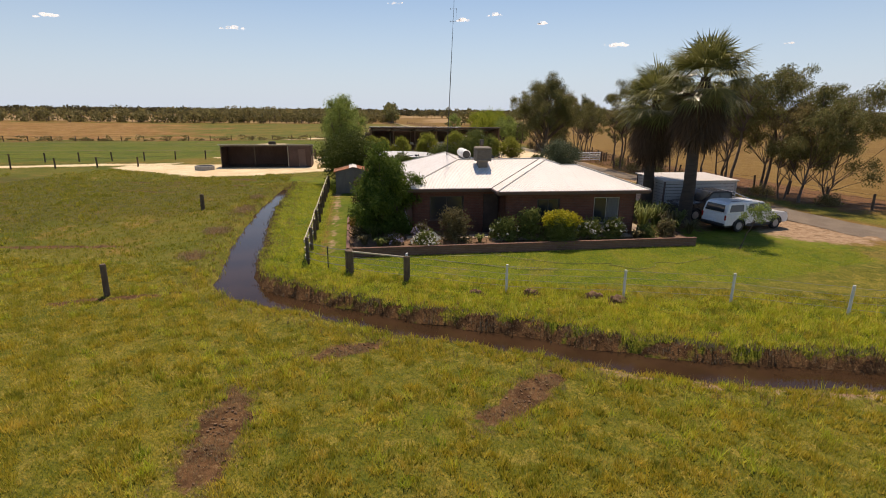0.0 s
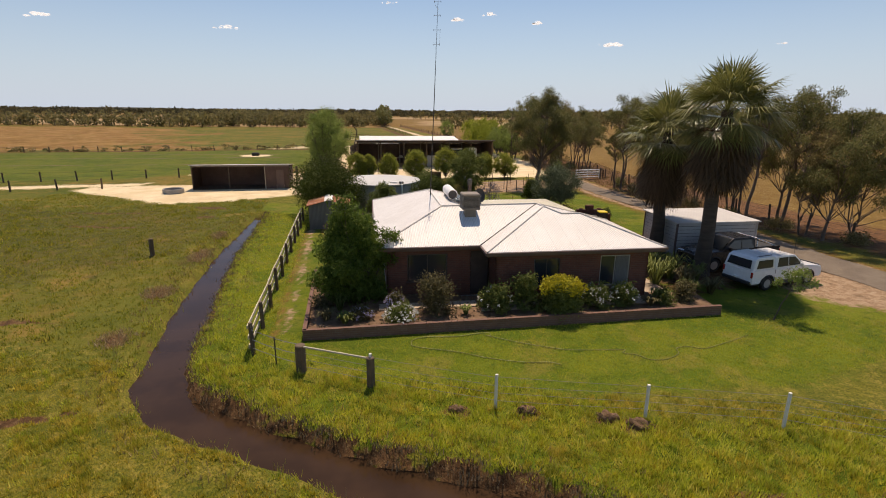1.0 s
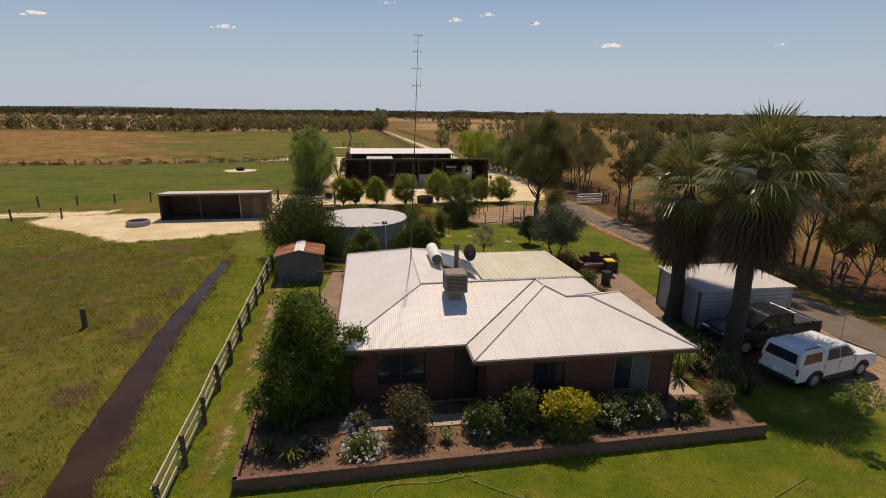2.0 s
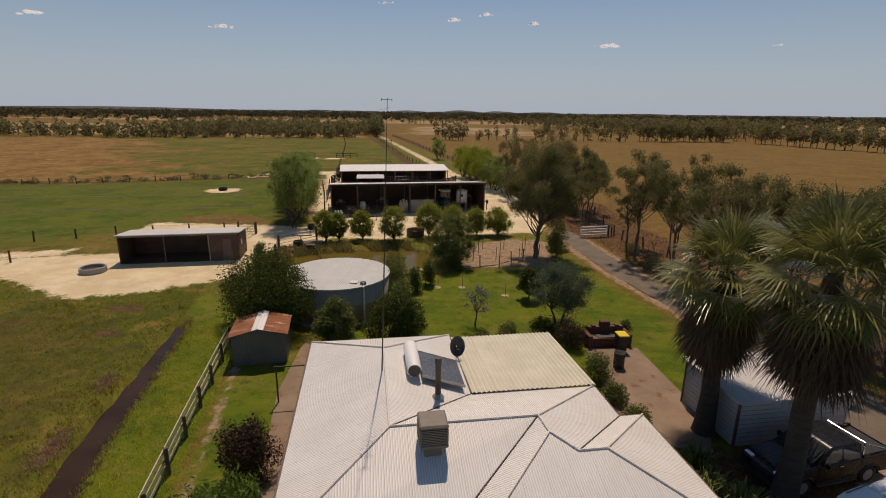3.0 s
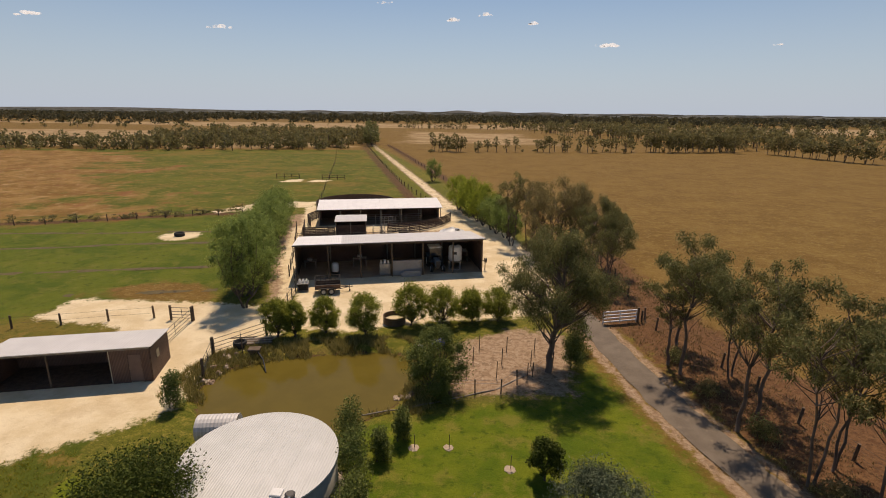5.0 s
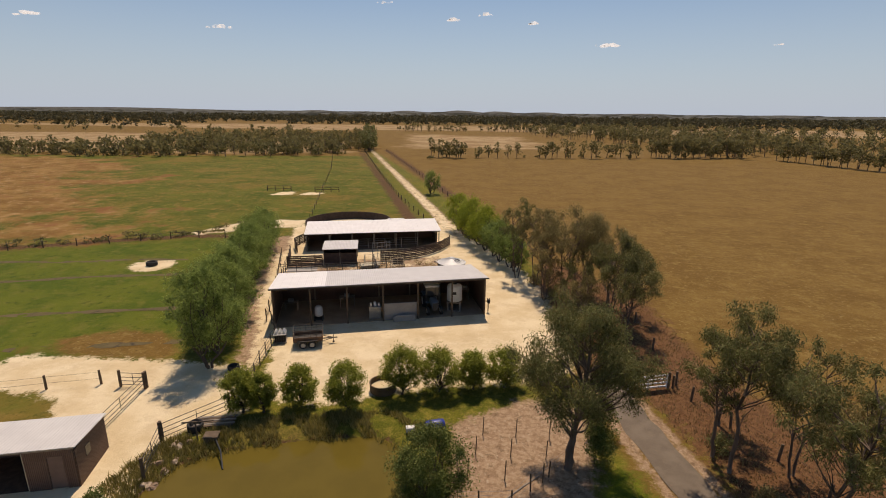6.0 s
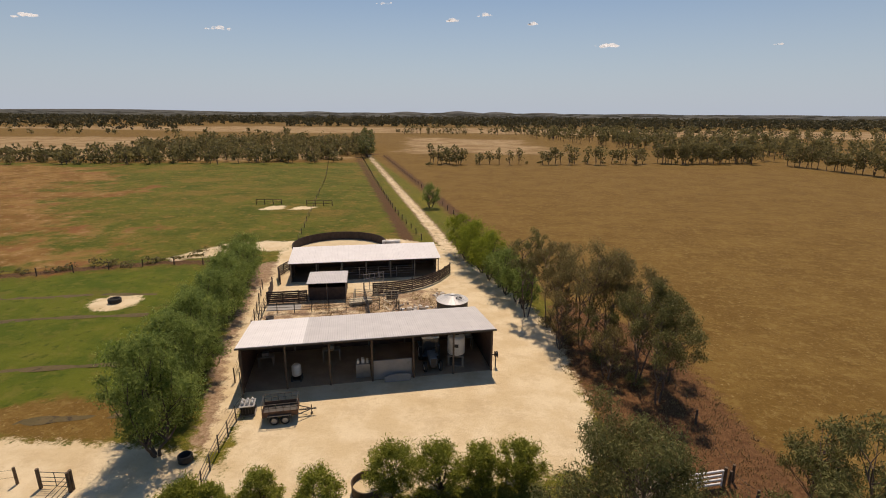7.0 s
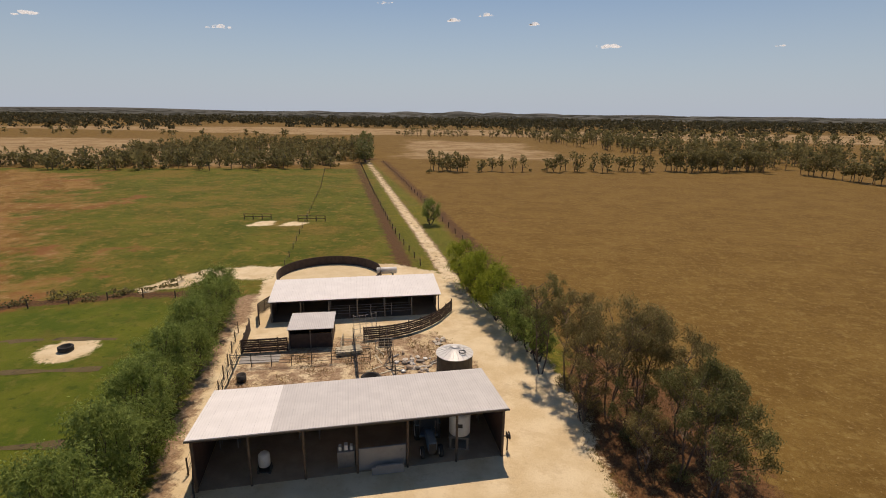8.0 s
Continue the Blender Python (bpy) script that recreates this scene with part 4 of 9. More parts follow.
def wall_run(p, q, z0, z1, gaps, material, parent, thick=0.11, name="wall"):
    """A wall from p to q (its outer face on the right-hand side of the way), with openings (s0, s1, za, zb)."""
    va, vb = Vector((*p, 0)), Vector((*q, 0))
    d = vb - va
    m = Matrix.Translation(va) @ Matrix.Rotation(math.atan2(d.y, d.x), 4, "Z")
    g, s = Geo(), 0.0
    for s0, s1, za, zb in sorted(gaps):
        g.box(s, 0, z0, s0, thick, z1, m)
        if za > z0 + 0.01:
            g.box(s0, 0, z0, s1, thick, za, m)
        if zb < z1 - 0.01:
            g.box(s0, 0, zb, s1, thick, z1, m)
        s = s1
    g.box(s, 0, z0, d.length, thick, z1, m)
    part(name, g, material, parent)
    return m


def window_in(m, s0, s1, za, zb, parent, panes=2, curtain=True, frame_m=None):
    frame_m = frame_m or DARK_STEEL
    g = Geo()
    for a, b, c, d in ((s0, za, s1, za + 0.05), (s0, zb - 0.05, s1, zb), (s0, za + 0.05, s0 + 0.05, zb - 0.05), (s1 - 0.05, za + 0.05, s1, zb - 0.05)):
        g.box(a, 0.03, b, c, 0.09, d, m)
    w = new("window")
    w.parent = parent
    part("window_frame", g, frame_m, w)
    for i in range(panes):
        a, b = s0 + 0.05 + (s1 - s0 - 0.1) * i / panes, s0 + 0.05 + (s1 - s0 - 0.1) * (i + 1) / panes
        part("pane", Geo().box(a + 0.02, 0.055, za + 0.05, b - 0.02, 0.062, zb - 0.05, m), GLASS, w)
        if i:
            part("mullion", Geo().box(a - 0.02, 0.035, za + 0.05, a + 0.02, 0.085, zb - 0.05, m), frame_m, w)
    part("window_sill", Geo().soft(s0 - 0.06, -0.05, za - 0.07, s1 + 0.06, 0.1, za - 0.002, 0.01, m), FASCIA, w)
    if curtain:
        g = Geo()
        n = 14
        a, b = s0 + (s1 - s0) * (panes - 1) / panes + 0.04, s1 - 0.06
        for i in range(n):
            xa, xb = a + (b - a) * i / n, a + (b - a) * (i + 1) / n
            g.box(xa, 0.02 + 0.012 * (i % 2), za + 0.08, xb, 0.045 + 0.012 * (i % 2), zb - 0.06, m)
        part("curtain", g, CURTAIN, w)


WZ = EAVE - 0.19
m = wall_run((-4.1, 1.75), (0.5, 1.75), 0, WZ, [(0.9, 2.7, 0.85, 2.1), (3.75, 4.6, 0.12, 2.2)], BRICK, HOUSE)
window_in(m, 0.9, 2.7, 0.85, 2.1, HOUSE, 2, False)
part("door", Geo().soft(3.77, 0.04, 0.12, 4.58, 0.085, 2.18, 0.008, m), DARK_BOARD, HOUSE, "dark timber front door in a shaded recess")
m = wall_run((0.5, 1.64), (0.5, 0.5), 0, WZ, [], BRICK, HOUSE)
m = wall_run((0.5, 0.5), (7.5, 0.5), 0, WZ, [(1.7, 2.9, 0.85, 2.1), (4.75, 6.15, 0.75, 2.15)], BRICK, HOUSE)
window_in(m, 1.7, 2.9, 0.85, 2.1, HOUSE, 2, False)
window_in(m, 4.75, 6.15, 0.75, 2.15, HOUSE, 2, True, STEEL)
m = wall_run((7.5, 0.5), (7.5, 5.25), 0, WZ, [(1.6, 3.0, 0.9, 2.1)], BRICK, HOUSE)
window_in(m, 1.6, 3.0, 0.9, 2.1, HOUSE, 2, False)
wall_run((7.5, 5.25), (6.6, 5.25), 0, WZ, [], BRICK, HOUSE)
wall_run((6.6, 5.25), (6.6, 7.4), 0, WZ, [], BRICK, HOUSE)
m = wall_run((6.6, 7.4), (1.5, 7.4), 0, WZ, [(1.2, 3.2, 0.12, 2.1)], BRICK, HOUSE)
window_in(m, 1.2, 3.2, 0.12, 2.1, HOUSE, 2, False)
wall_run((1.5, 7.4), (1.5, 12.85), 0, WZ, [], BRICK, HOUSE)
wall_run((1.5, 12.85), (-4.1, 12.85), 0, WZ, [], BRICK, HOUSE)
m = wall_run((-4.1, 12.85), (-4.1, 1.75), 0, WZ, [(2.0, 3.4, 0.9, 2.1), (6.5, 8.0, 0.9, 2.1)], BRICK, HOUSE)
window_in(m, 2.0, 3.4, 0.9, 2.1, HOUSE, 2, False)
window_in(m, 6.5, 8.0, 0.9, 2.1, HOUSE, 2, False)
part("floor_slab", Geo().box(-4.12, 1.73, 0.0, 6.6, 12.87, 0.1).box(0.48, 0.48, 0.0, 7.52, 1.72, 0.1), GREY_CONCRETE, HOUSE)
# cream sheeting over the back patio
g = Geo()
n = 26
for i in range(n):
    u0, u1 = 2.05 + 5.1 * i / n, 2.05 + 5.1 * (i + 1) / n
    c = (u1 - u0) * 0.28
    for a, b, za, zb in ((u0, u0 + c, 0.0, 0.045), (u0 + c, u0 + 2 * c, 0.045, 0.045), (u0 + 2 * c, u0 + 3 * c, 0.045, 0.0), (u0 + 3 * c, u1, 0.0, 0.0)):
        g.add([(a, 7.82, 2.66 + za), (b, 7.82, 2.66 + zb), (b, 13.25, 2.46 + zb), (a, 13.25, 2.46 + za)], [(0, 1, 2, 3)])
part("patio_roof", g, PATIO, HOUSE, "cream ribbed patio roof sheeting")
for u in (2.3, 4.6, 7.0):
    part("patio_post", Geo().box(u - 0.045, 13.0, 0, u + 0.045, 13.09, 2.42), DARK_STEEL, HOUSE)
part("patio_beam", Geo().box(2.1, 13.0, 2.32, 7.1, 13.09, 2.45), FASCIA, HOUSE)
part("patio_beam", Geo().box(7.02, 8.0, 2.36, 7.1, 13.0, 2.48), FASCIA, HOUSE)
part("patio_floor", Geo().box(1.62, 7.42, 0.0, 7.3, 13.3, 0.06), CONCRETE, HOUSE)

# rooftop fittings
HM = HOUSE.matrix_basis.copy()


def on_house(u, v, z, turn=0.0):
    p = HM @ Vector((u, v, z))
    return p.x, p.y, p.z, 13.86 + turn


x, y, z, a = on_house(-0.05, 3.7, 3.5)
cool = thing("evaporative_cooler", x, y, z, a, "beige evaporative cooler box on the roof", "air cooler")
part("duct", Geo().soft(-0.26, -0.26, -0.35, 0.26, 0.26, 0.28, 0.02), COOLER, cool)
part("tray", Geo().soft(-0.43, -0.43, 0.24, 0.43, 0.43, 0.36, 0.03), COOLER, cool)
part("lid", Geo().soft(-0.43, -0.43, 0.86, 0.43, 0.43, 1.0, 0.05), COOLER, cool)
for k in range(4):
    m = Matrix.Rotation(math.pi / 2 * k, 4, "Z")
    part("corner_post", Geo().box(0.36, 0.36, 0.36, 0.42, 0.42, 0.87, m), COOLER, cool)
    g = Geo()
    for i in range(9):
        g.box(-0.36, 0.37, 0.375 + i * 0.055, 0.36, 0.41, 0.41 + i * 0.055, m)
    part("louvre", g, COOLER, cool)
part("pad", Geo().box(-0.35, -0.35, 0.36, 0.35, 0.35, 0.86), DARK, cool)
x, y, z, a = on_house(0.0, 8.95, 3.33)
hw = thing("solar_water_heater", x, y, z, a, "solar hot water tank with a dark collector panel on the roof", "water heater")
g = Geo().tube([(-0.2, -1.05, 0.42), (-0.2, -1.0, 0.42), (-0.2, 1.0, 0.42), (-0.2, 1.05, 0.42)], [0.25, 0.28, 0.28, 0.25], 20)
part("tank", g, WHITE_PAINT, hw, "white cylindrical tank", True)
part("end_cap", Geo().tube([(-0.2, -1.1, 0.42), (-0.2, -1.05, 0.42)], [0.22, 0.24], 20), DARK_STEEL, hw)
t = math.atan(K)
m = Matrix.Translation((0.1, 0, 0.12)) @ Matrix.Rotation(t, 4, "Y")
part("collector", Geo().soft(0, -1.0, 0, 1.75, 1.0, 0.08, 0.01, m), SOLAR, hw, "grey glazed collector panel")
for s in (-1, 1):
    part("collector_frame", Geo().box(-0.02, s * 1.015 - 0.015, 0, 1.77, s * 1.015 + 0.015, 0.1, m), STEEL, hw)
for s in (-0.7, 0.7):
    part("bracket", Geo().box(-0.42, s - 0.02, -0.12, 0.02, s + 0.02, 0.2), STEEL, hw)
x, y, z, a = on_house(0.58, 7.0, 3.0)
chim = thing("chimney_flue", x, y, z, a, "tall rusty brown flue pipe with a cowl", "chimney")
part("pipe", Geo().tube([(0, 0, -0.2), (0, 0, 1.5)], 0.105, 14), DARK_BOARD, chim, "", True)
part("cowl", Geo().tube([(0, 0, 1.42), (0, 0, 1.5), (0, 0, 1.72)], [0.105, 0.13, 0.13], 14), DARK_STEEL, chim)
part("flashing", Geo().lathe((0, 0, 0.12), [(0.24, 0.0), (0.22, 0.04), (0.11, 0.14)], 16), STEEL, chim)
x, y, z, a = on_house(1.95, 10.9, 2.62)
dish = thing("satellite_dish", x, y, z, a, "dark grey satellite dish on the edge of the roof", "antenna")
m = Matrix.Translation((0, 0, 0.55)) @ Matrix.Rotation(radians(70), 4, "X") @ Matrix.Rotation(radians(20), 4, "Y")
g = Geo()
rows = [(0.02 + 0.36 * k / 5, 0.10 * (k / 5) ** 2) for k in range(6)]
for side in (0.0, -0.012):
    vs = [m @ Vector((r * math.cos(w), 1.2 * r * math.sin(w), zz + side)) for r, zz in rows for w in [2 * math.pi * k / 20 for k in range(20)]]
    g.add(vs, [(i * 20 + k, i * 20 + (k + 1) % 20, (i + 1) * 20 + (k + 1) % 20, (i + 1) * 20 + k) for i in range(5) for k in range(20)])
part("reflector", g, BLACK_PLASTIC, dish, "", True)
part("stand", Geo().tube([(0, 0, -0.1), (0, 0, 0.5)], 0.025, 8), STEEL, dish)
part("feed_arm", Geo().tube([(0, 0, 0.4), (0.05, -0.45, 0.62)], 0.015, 6), STEEL, dish)
x, y, z, a = on_house(-1.42, 8.2, 3.55)
mast = thing("radio_mast", x, y, z, a, "tall thin radio mast with pale dipole rods on crossarms", "antenna")
part("pole", Geo().tube([(0, 0, 0), (0.2, 0, 5.2), (0.28, 0, 7.4), (0.38, 0, 10.1)], [0.028, 0.022, 0.013, 0.009], 8), DARK_STEEL, mast)
for z0, w in ((8.02, 0.17), (8.72, 0.18), (9.4, 0.16), (10.05, 0.17)):
    xm = 0.03 * z0 + 0.06
    part("antenna_element", Geo().tube([(xm - w, 0, z0), (xm + w, 0, z0)], 0.008, 5), DARK_STEEL, mast)
    for q in (-w, w):
        part("antenna_tip", Geo().tube([(xm + q, 0, z0 - 0.05), (xm + q, 0, z0 + 0.05)], 0.009, 5), DARK_STEEL, mast)
for xa, xb, ya, yb, z0 in ((0.1, 0.5, -0.95, 0.75, 9.72), (0.34, 0.56, -0.3, 0.55, 9.4)):
    part("dipole_rod", Geo().tube([(xa, ya, z0), (xb, yb, z0 + 0.1)], 0.007, 6), PALE_RAIL, mast, "pale metal dipole rod")
part("antenna_boom", Geo().tube([(0.47, 0, 8.0), (0.5, 0, 8.75)], 0.005, 5), STEEL, mast)
# ---- sheds, tanks and yards ----
def slab(g, corners, thick):
    up = [Vector(c) for c in corners]
    n = len(up)
    g.add(up + [p - Vector((0, 0, thick)) for p in up], [tuple(range(n)), tuple(reversed(range(n, 2 * n)))] + [(i, i + n, (i + 1) % n + n, (i + 1) % n) for i in range(n)])
    return g


# open-fronted machinery shed
BL, BD, BF, BB = 20.7, 7.0, 4.0, 3.15
big = thing("machinery_shed", -17.0, 86.5, 0, 16.2, "long open-fronted dark iron shed with a pale skillion roof", "shed")
cut = 4.9
part("roof_sheet", slab(Geo(), [(-0.2, -0.15, BF + 0.06), (cut, -0.15, BF + 0.06), (cut, BD + 0.2, BB + 0.06), (-0.2, BD + 0.2, BB + 0.06)], 0.05), SHED_ROOF_NEW, big, "newer bright white roof sheets")
part("roof_sheet", slab(Geo(), [(cut, -0.15, BF + 0.05), (BL + 0.2, -0.15, BF + 0.05), (BL + 0.2, BD + 0.2, BB + 0.05), (cut, BD + 0.2, BB + 0.05)], 0.05), SHED_ROOF, big, "dull grey roof sheets")
part("gutter", Geo().soft(-0.25, -0.24, BF - 0.1, BL + 0.25, -0.14, BF + 0.03, 0.02), DARK_STEEL, big)
part("back_wall", Geo().box(0, BD - 0.06, 0, BL, BD, BB), SHED_WALL, big)
for x0, x1 in ((0.0, 0.06), (BL - 0.06, BL)):
    g = Geo().add([(x0, 0.02, 0), (x1, 0.02, 0), (x1, BD - 0.07, 0), (x0, BD - 0.07, 0), (x0, 0.02, BF), (x1, 0.02, BF), (x1, BD - 0.07, BB), (x0, BD - 0.07, BB)],
                  [(0, 3, 2, 1), (4, 5, 6, 7), (0, 1, 5, 4), (2, 3, 7, 6), (0, 4, 7, 3), (1, 2, 6, 5)])
    part("side_wall", g, SHED_SIDE, big)
for i in range(7):
    s = min(max(BL * i / 6, 0.09), BL - 0.09)
    part("post", Geo().tube([(s, 0.1, 0), (s, 0.1, BF)], 0.085, 8), OLD_POST, big)
    part("rafter", Geo().add([(s - 0.04, 0, BF - 0.16), (s + 0.04, 0, BF - 0.16), (s + 0.04, BD - 0.1, BB - 0.16), (s - 0.04, BD - 0.1, BB - 0.16), (s - 0.04, 0, BF), (s + 0.04, 0, BF), (s + 0.04, BD - 0.1, BB), (s - 0.04, BD - 0.1, BB)],
                             [(0, 3, 2, 1), (4, 5, 6, 7), (0, 1, 5, 4), (2, 3, 7, 6), (0, 4, 7, 3), (1, 2, 6, 5)]), OLD_POST, big)
    if 0 < i < 6:
        part("inner_post", Geo().tube([(s, BD - 0.2, 0), (s, BD - 0.2, BB)], 0.08, 8), TIMBER, big)
part("header_beam", Geo().box(0.05, 0.02, BF - 0.26, BL - 0.05, 0.08, BF - 0.06), DARK_BOARD, big)
part("earth_floor", Geo().box(0.1, 0.15, 0.0, BL - 0.1, BD - 0.1, 0.03), plain("shed_floor", (0.27, 0.20, 0.13), (0.37, 0.285, 0.19), 0.7, 9, 0.95), big)
part("half_wall", Geo().soft(10.45, 0.25, 0.03, 13.7, 0.4, 1.75, 0.015), GREY_CONCRETE, big, "waist-high grey concrete panel between two posts")
BM = big.matrix_basis.copy()


def in_shed(u, v, z=0.03):
    p = BM @ Vector((u, v, z))
    return p.x, p.y, p.z


def wheel(parent, c, r, w, name="wheel", rim=RIM, axis=1):
    """A wheel on a cross axle (axis 1: along y) under parent, with tyre and rim."""
    hub = new(name)
    hub.parent = parent
    hub.location = c
    turn = Matrix.Rotation(math.pi / 2, 4, "X") if axis else Matrix.Rotation(math.pi / 2, 4, "Y")
    g = Geo().lathe((0, 0, 0), [(r * 0.62, -w * 0.42), (r * 0.9, -w * 0.5), (r, -w * 0.3), (r, w * 0.3), (r * 0.9, w * 0.5), (r * 0.62, w * 0.42)], 24)
    g.v = [tuple(turn @ Vector(p)) for p in g.v]
    part("tyre", g, RUBBER, hub, "", True)
    g = Geo().lathe((0, 0, 0), [(r * 0.3, -w * 0.47), (r * 0.6, -w * 0.44), (r * 0.6, w * 0.44), (r * 0.3, w * 0.47)], 20)
    g.v = [tuple(turn @ Vector(p)) for p in g.v]
    part("rim", g, rim, hub)
    return hub


# tractor parked in the fifth bay
x, y, z = in_shed(15.6, 2.3)
tr = thing("tractor", x, y, z, 16.2 - 90, "pale blue-grey tractor parked inside the open shed", "tractor")
part("bonnet", Geo().soft(0.2, -0.32, 0.75, 1.9, 0.32, 1.45, 0.1, seg=2), TRACTOR, tr)
part("grille", Geo().box(1.9, -0.26, 0.8, 1.93, 0.26, 1.38), BLACK_PLASTIC, tr)
part("chassis", Geo().box(-1.2, -0.22, 0.5, 1.8, 0.22, 0.75), DARK_STEEL, tr)
part("cab_floor", Geo().soft(-1.3, -0.7, 0.75, 0.2, 0.7, 0.95, 0.03), TRACTOR, tr)
part("cab_roof", Geo().soft(-1.35, -0.78, 2.45, 0.2, 0.78, 2.6, 0.06), WHITE_PAINT, tr)
for a in (-1.25, 0.12):
    for b in (-0.68, 0.68):
        part("cab_pillar", Geo().box(a - 0.04, b - 0.04, 0.95, a + 0.04, b + 0.04, 2.46), BLACK_PLASTIC, tr)
part("windscreen", Geo().box(0.1, -0.63, 1.5, 0.115, 0.63, 2.44), GLASS, tr)
part("seat", Geo().soft(-1.0, -0.25, 0.95, -0.5, 0.25, 1.3, 0.06).soft(-1.1, -0.25, 1.2, -0.98, 0.25, 1.8, 0.05), BLACK_PLASTIC, tr)
part("exhaust", Geo().tube([(0.7, 0.4, 1.3), (0.7, 0.4, 2.4)], 0.05, 8), DARK_STEEL, tr)
for s in (-0.75, 0.75):
    wheel(tr, (-0.8, s, 0.75), 0.75, 0.42, rim=WHITE_PAINT)
    wheel(tr, (1.45, s * 0.9, 0.45), 0.45, 0.28, rim=WHITE_PAINT)
    part("mudguard", Geo().soft(-1.4, s - 0.22, 1.5, -0.2, s + 0.22, 1.58, 0.02), TRACTOR, tr)
x, y, z = in_shed(17.9, 2.0)
tk = thing("plastic_tank", x, y, z, 0, "white cylindrical plastic tank on a timber stand in the shed", "tank")
part("stand", Geo().box(-0.75, -0.75, 0, 0.75, 0.75, 0.1).box(-0.7, -0.7, 0.1, -0.55, -0.55, 0.9).box(0.55, -0.7, 0.1, 0.7, -0.55, 0.9).box(-0.7, 0.55, 0.1, -0.55, 0.7, 0.9).box(0.55, 0.55, 0.1, 0.7, 0.7, 0.9).box(-0.75, -0.75, 0.9, 0.75, 0.75, 1.0), TIMBER, tk)
part("shell", Geo().lathe((0, 0, 1.0), [(0.68, 0.0), (0.78, 0.08), (0.78, 1.5), (0.7, 1.66), (0.3, 1.8)], 28), WHITE_PLASTIC, tk, "", True)
part("lid", Geo().lathe((0, 0, 2.79), [(0.26, 0), (0.26, 0.06), (0.2, 0.1)], 20), BLACK_PLASTIC, tk)
part("label_plate", Geo().box(-0.25, -0.8, 1.85, 0.25, -0.775, 2.15), BLACK_PLASTIC, tk)
x, y, z = in_shed(4.1, 1.4)
dr = thing("plastic_drum", x, y, z, 10, "small white plastic drum on a dark trolley", "drum")
part("barrel", Geo().lathe((0, 0, 0.45), [(0.3, 0), (0.38, 0.05), (0.4, 0.5), (0.38, 0.85), (0.25, 1.0)], 20), WHITE_PLASTIC, dr, "", True)
part("trolley", Geo().box(-0.45, -0.35, 0.1, 0.45, 0.35, 0.18).box(-0.42, -0.3, 0.18, -0.36, 0.3, 0.45).box(0.36, -0.3, 0.18, 0.42, 0.3, 0.45).box(-0.45, -0.34, 0.0, -0.3, 0.34, 0.1).box(0.3, -0.34, 0.0, 0.45, 0.34, 0.1), DARK_STEEL, dr)
x, y, z = in_shed(9.6, 1.1)
cb = thing("cabinet", x, y, z, 16.2, "grey metal cabinet with pale containers on top", "cabinet")
part("body", Geo().soft(-0.6, -0.35, 0, 0.6, 0.35, 1.25, 0.02), STEEL, cb)
for k, w in ((-0.4, 0.2), (0.0, 0.26), (0.38, 0.18)):
    part("container", Geo().soft(k - w / 2, -0.2, 1.25, k + w / 2, 0.2, 1.25 + 1.6 * w, 0.03), WHITE_PLASTIC, cb)
x, y, z = in_shed(12.4, -0.25, 0.0)
single("sheet_stack", Geo().soft(-1.1, -0.12, 0.0, 1.1, 0.12, 0.5, 0.02).soft(-0.8, -0.16, 0.5, 1.0, 0.05, 0.62, 0.02), GREY_CONCRETE, "pale slabs and sheets leaning on the low panel", "building material", m=pose(x, y, z, -12, 0, 16.2))
for u, h, w in ((1.2, 0.9, 1.4), (6.9, 1.1, 1.6), (19.6, 1.3, 0.9)):
    x, y, z = in_shed(u, 4.6)
    b = thing("workbench", x, y, z, 16.2, "dark timber workbench with tools at the back of the shed", "workbench")
    part("top", Geo().soft(-w / 2, -0.4, h - 0.08, w / 2, 0.4, h, 0.015), TIMBER, b)
    for a in (-w / 2 + 0.08, w / 2 - 0.08):
        for c in (-0.32, 0.32):
            part("leg", Geo().box(a - 0.04, c - 0.04, 0, a + 0.04, c + 0.04, h - 0.08), TIMBER, b)
    part("toolbox", Geo().soft(-0.3, -0.2, h, 0.25, 0.2, h + 0.3, 0.03), STEEL, b)
x, y, z = in_shed(BL + 0.55, 0.7, 0.0)
wl = thing("hose_reel", x, y, z, 16.2, "black hose reel on the side of the shed", "hose reel")
g = Geo().lathe((0, 0, 0), [(0.28, -0.1), (0.3, -0.08), (0.18, -0.06), (0.18, 0.06), (0.3, 0.08), (0.28, 0.1)], 20)
g.v = [tuple(Matrix.Translation((0, 0, 1.2)) @ Matrix.Rotation(math.pi / 2, 4, "Y") @ Vector(p)) for p in g.v]
part("drum", g, BLACK_PLASTIC, wl)
part("bracket", Geo().box(-0.55, -0.04, 1.16, 0.0, 0.04, 1.24).box(-0.08, -0.05, 0, 0.0, 0.05, 1.2), DARK_STEEL, wl)

# box trailer in front of the shed
RUSTY = plain("rusty_brown_steel", (0.10, 0.055, 0.034), (0.16, 0.09, 0.055), 2.5, 18, 0.8, bump=0.3, stain=(0.06, 0.045, 0.038))
TRL = thing("box_trailer", -12.6, 83.7, 0, 17, "dark tandem box trailer with a mesh cage", "trailer")
part("tray", Geo().soft(-1.25, -0.75, 0.55, 1.25, 0.75, 0.62, 0.015), DARK_STEEL, TRL)
for y0 in (-0.75, 0.73):
    part("side_panel", Geo().box(-1.25, y0, 0.62, 1.25, y0 + 0.02, 1.0), RUSTY, TRL)
for x0 in (-1.25, 1.23):
    part("end_panel", Geo().box(x0, -0.73, 0.62, x0 + 0.02, 0.73, 1.0), RUSTY, TRL)
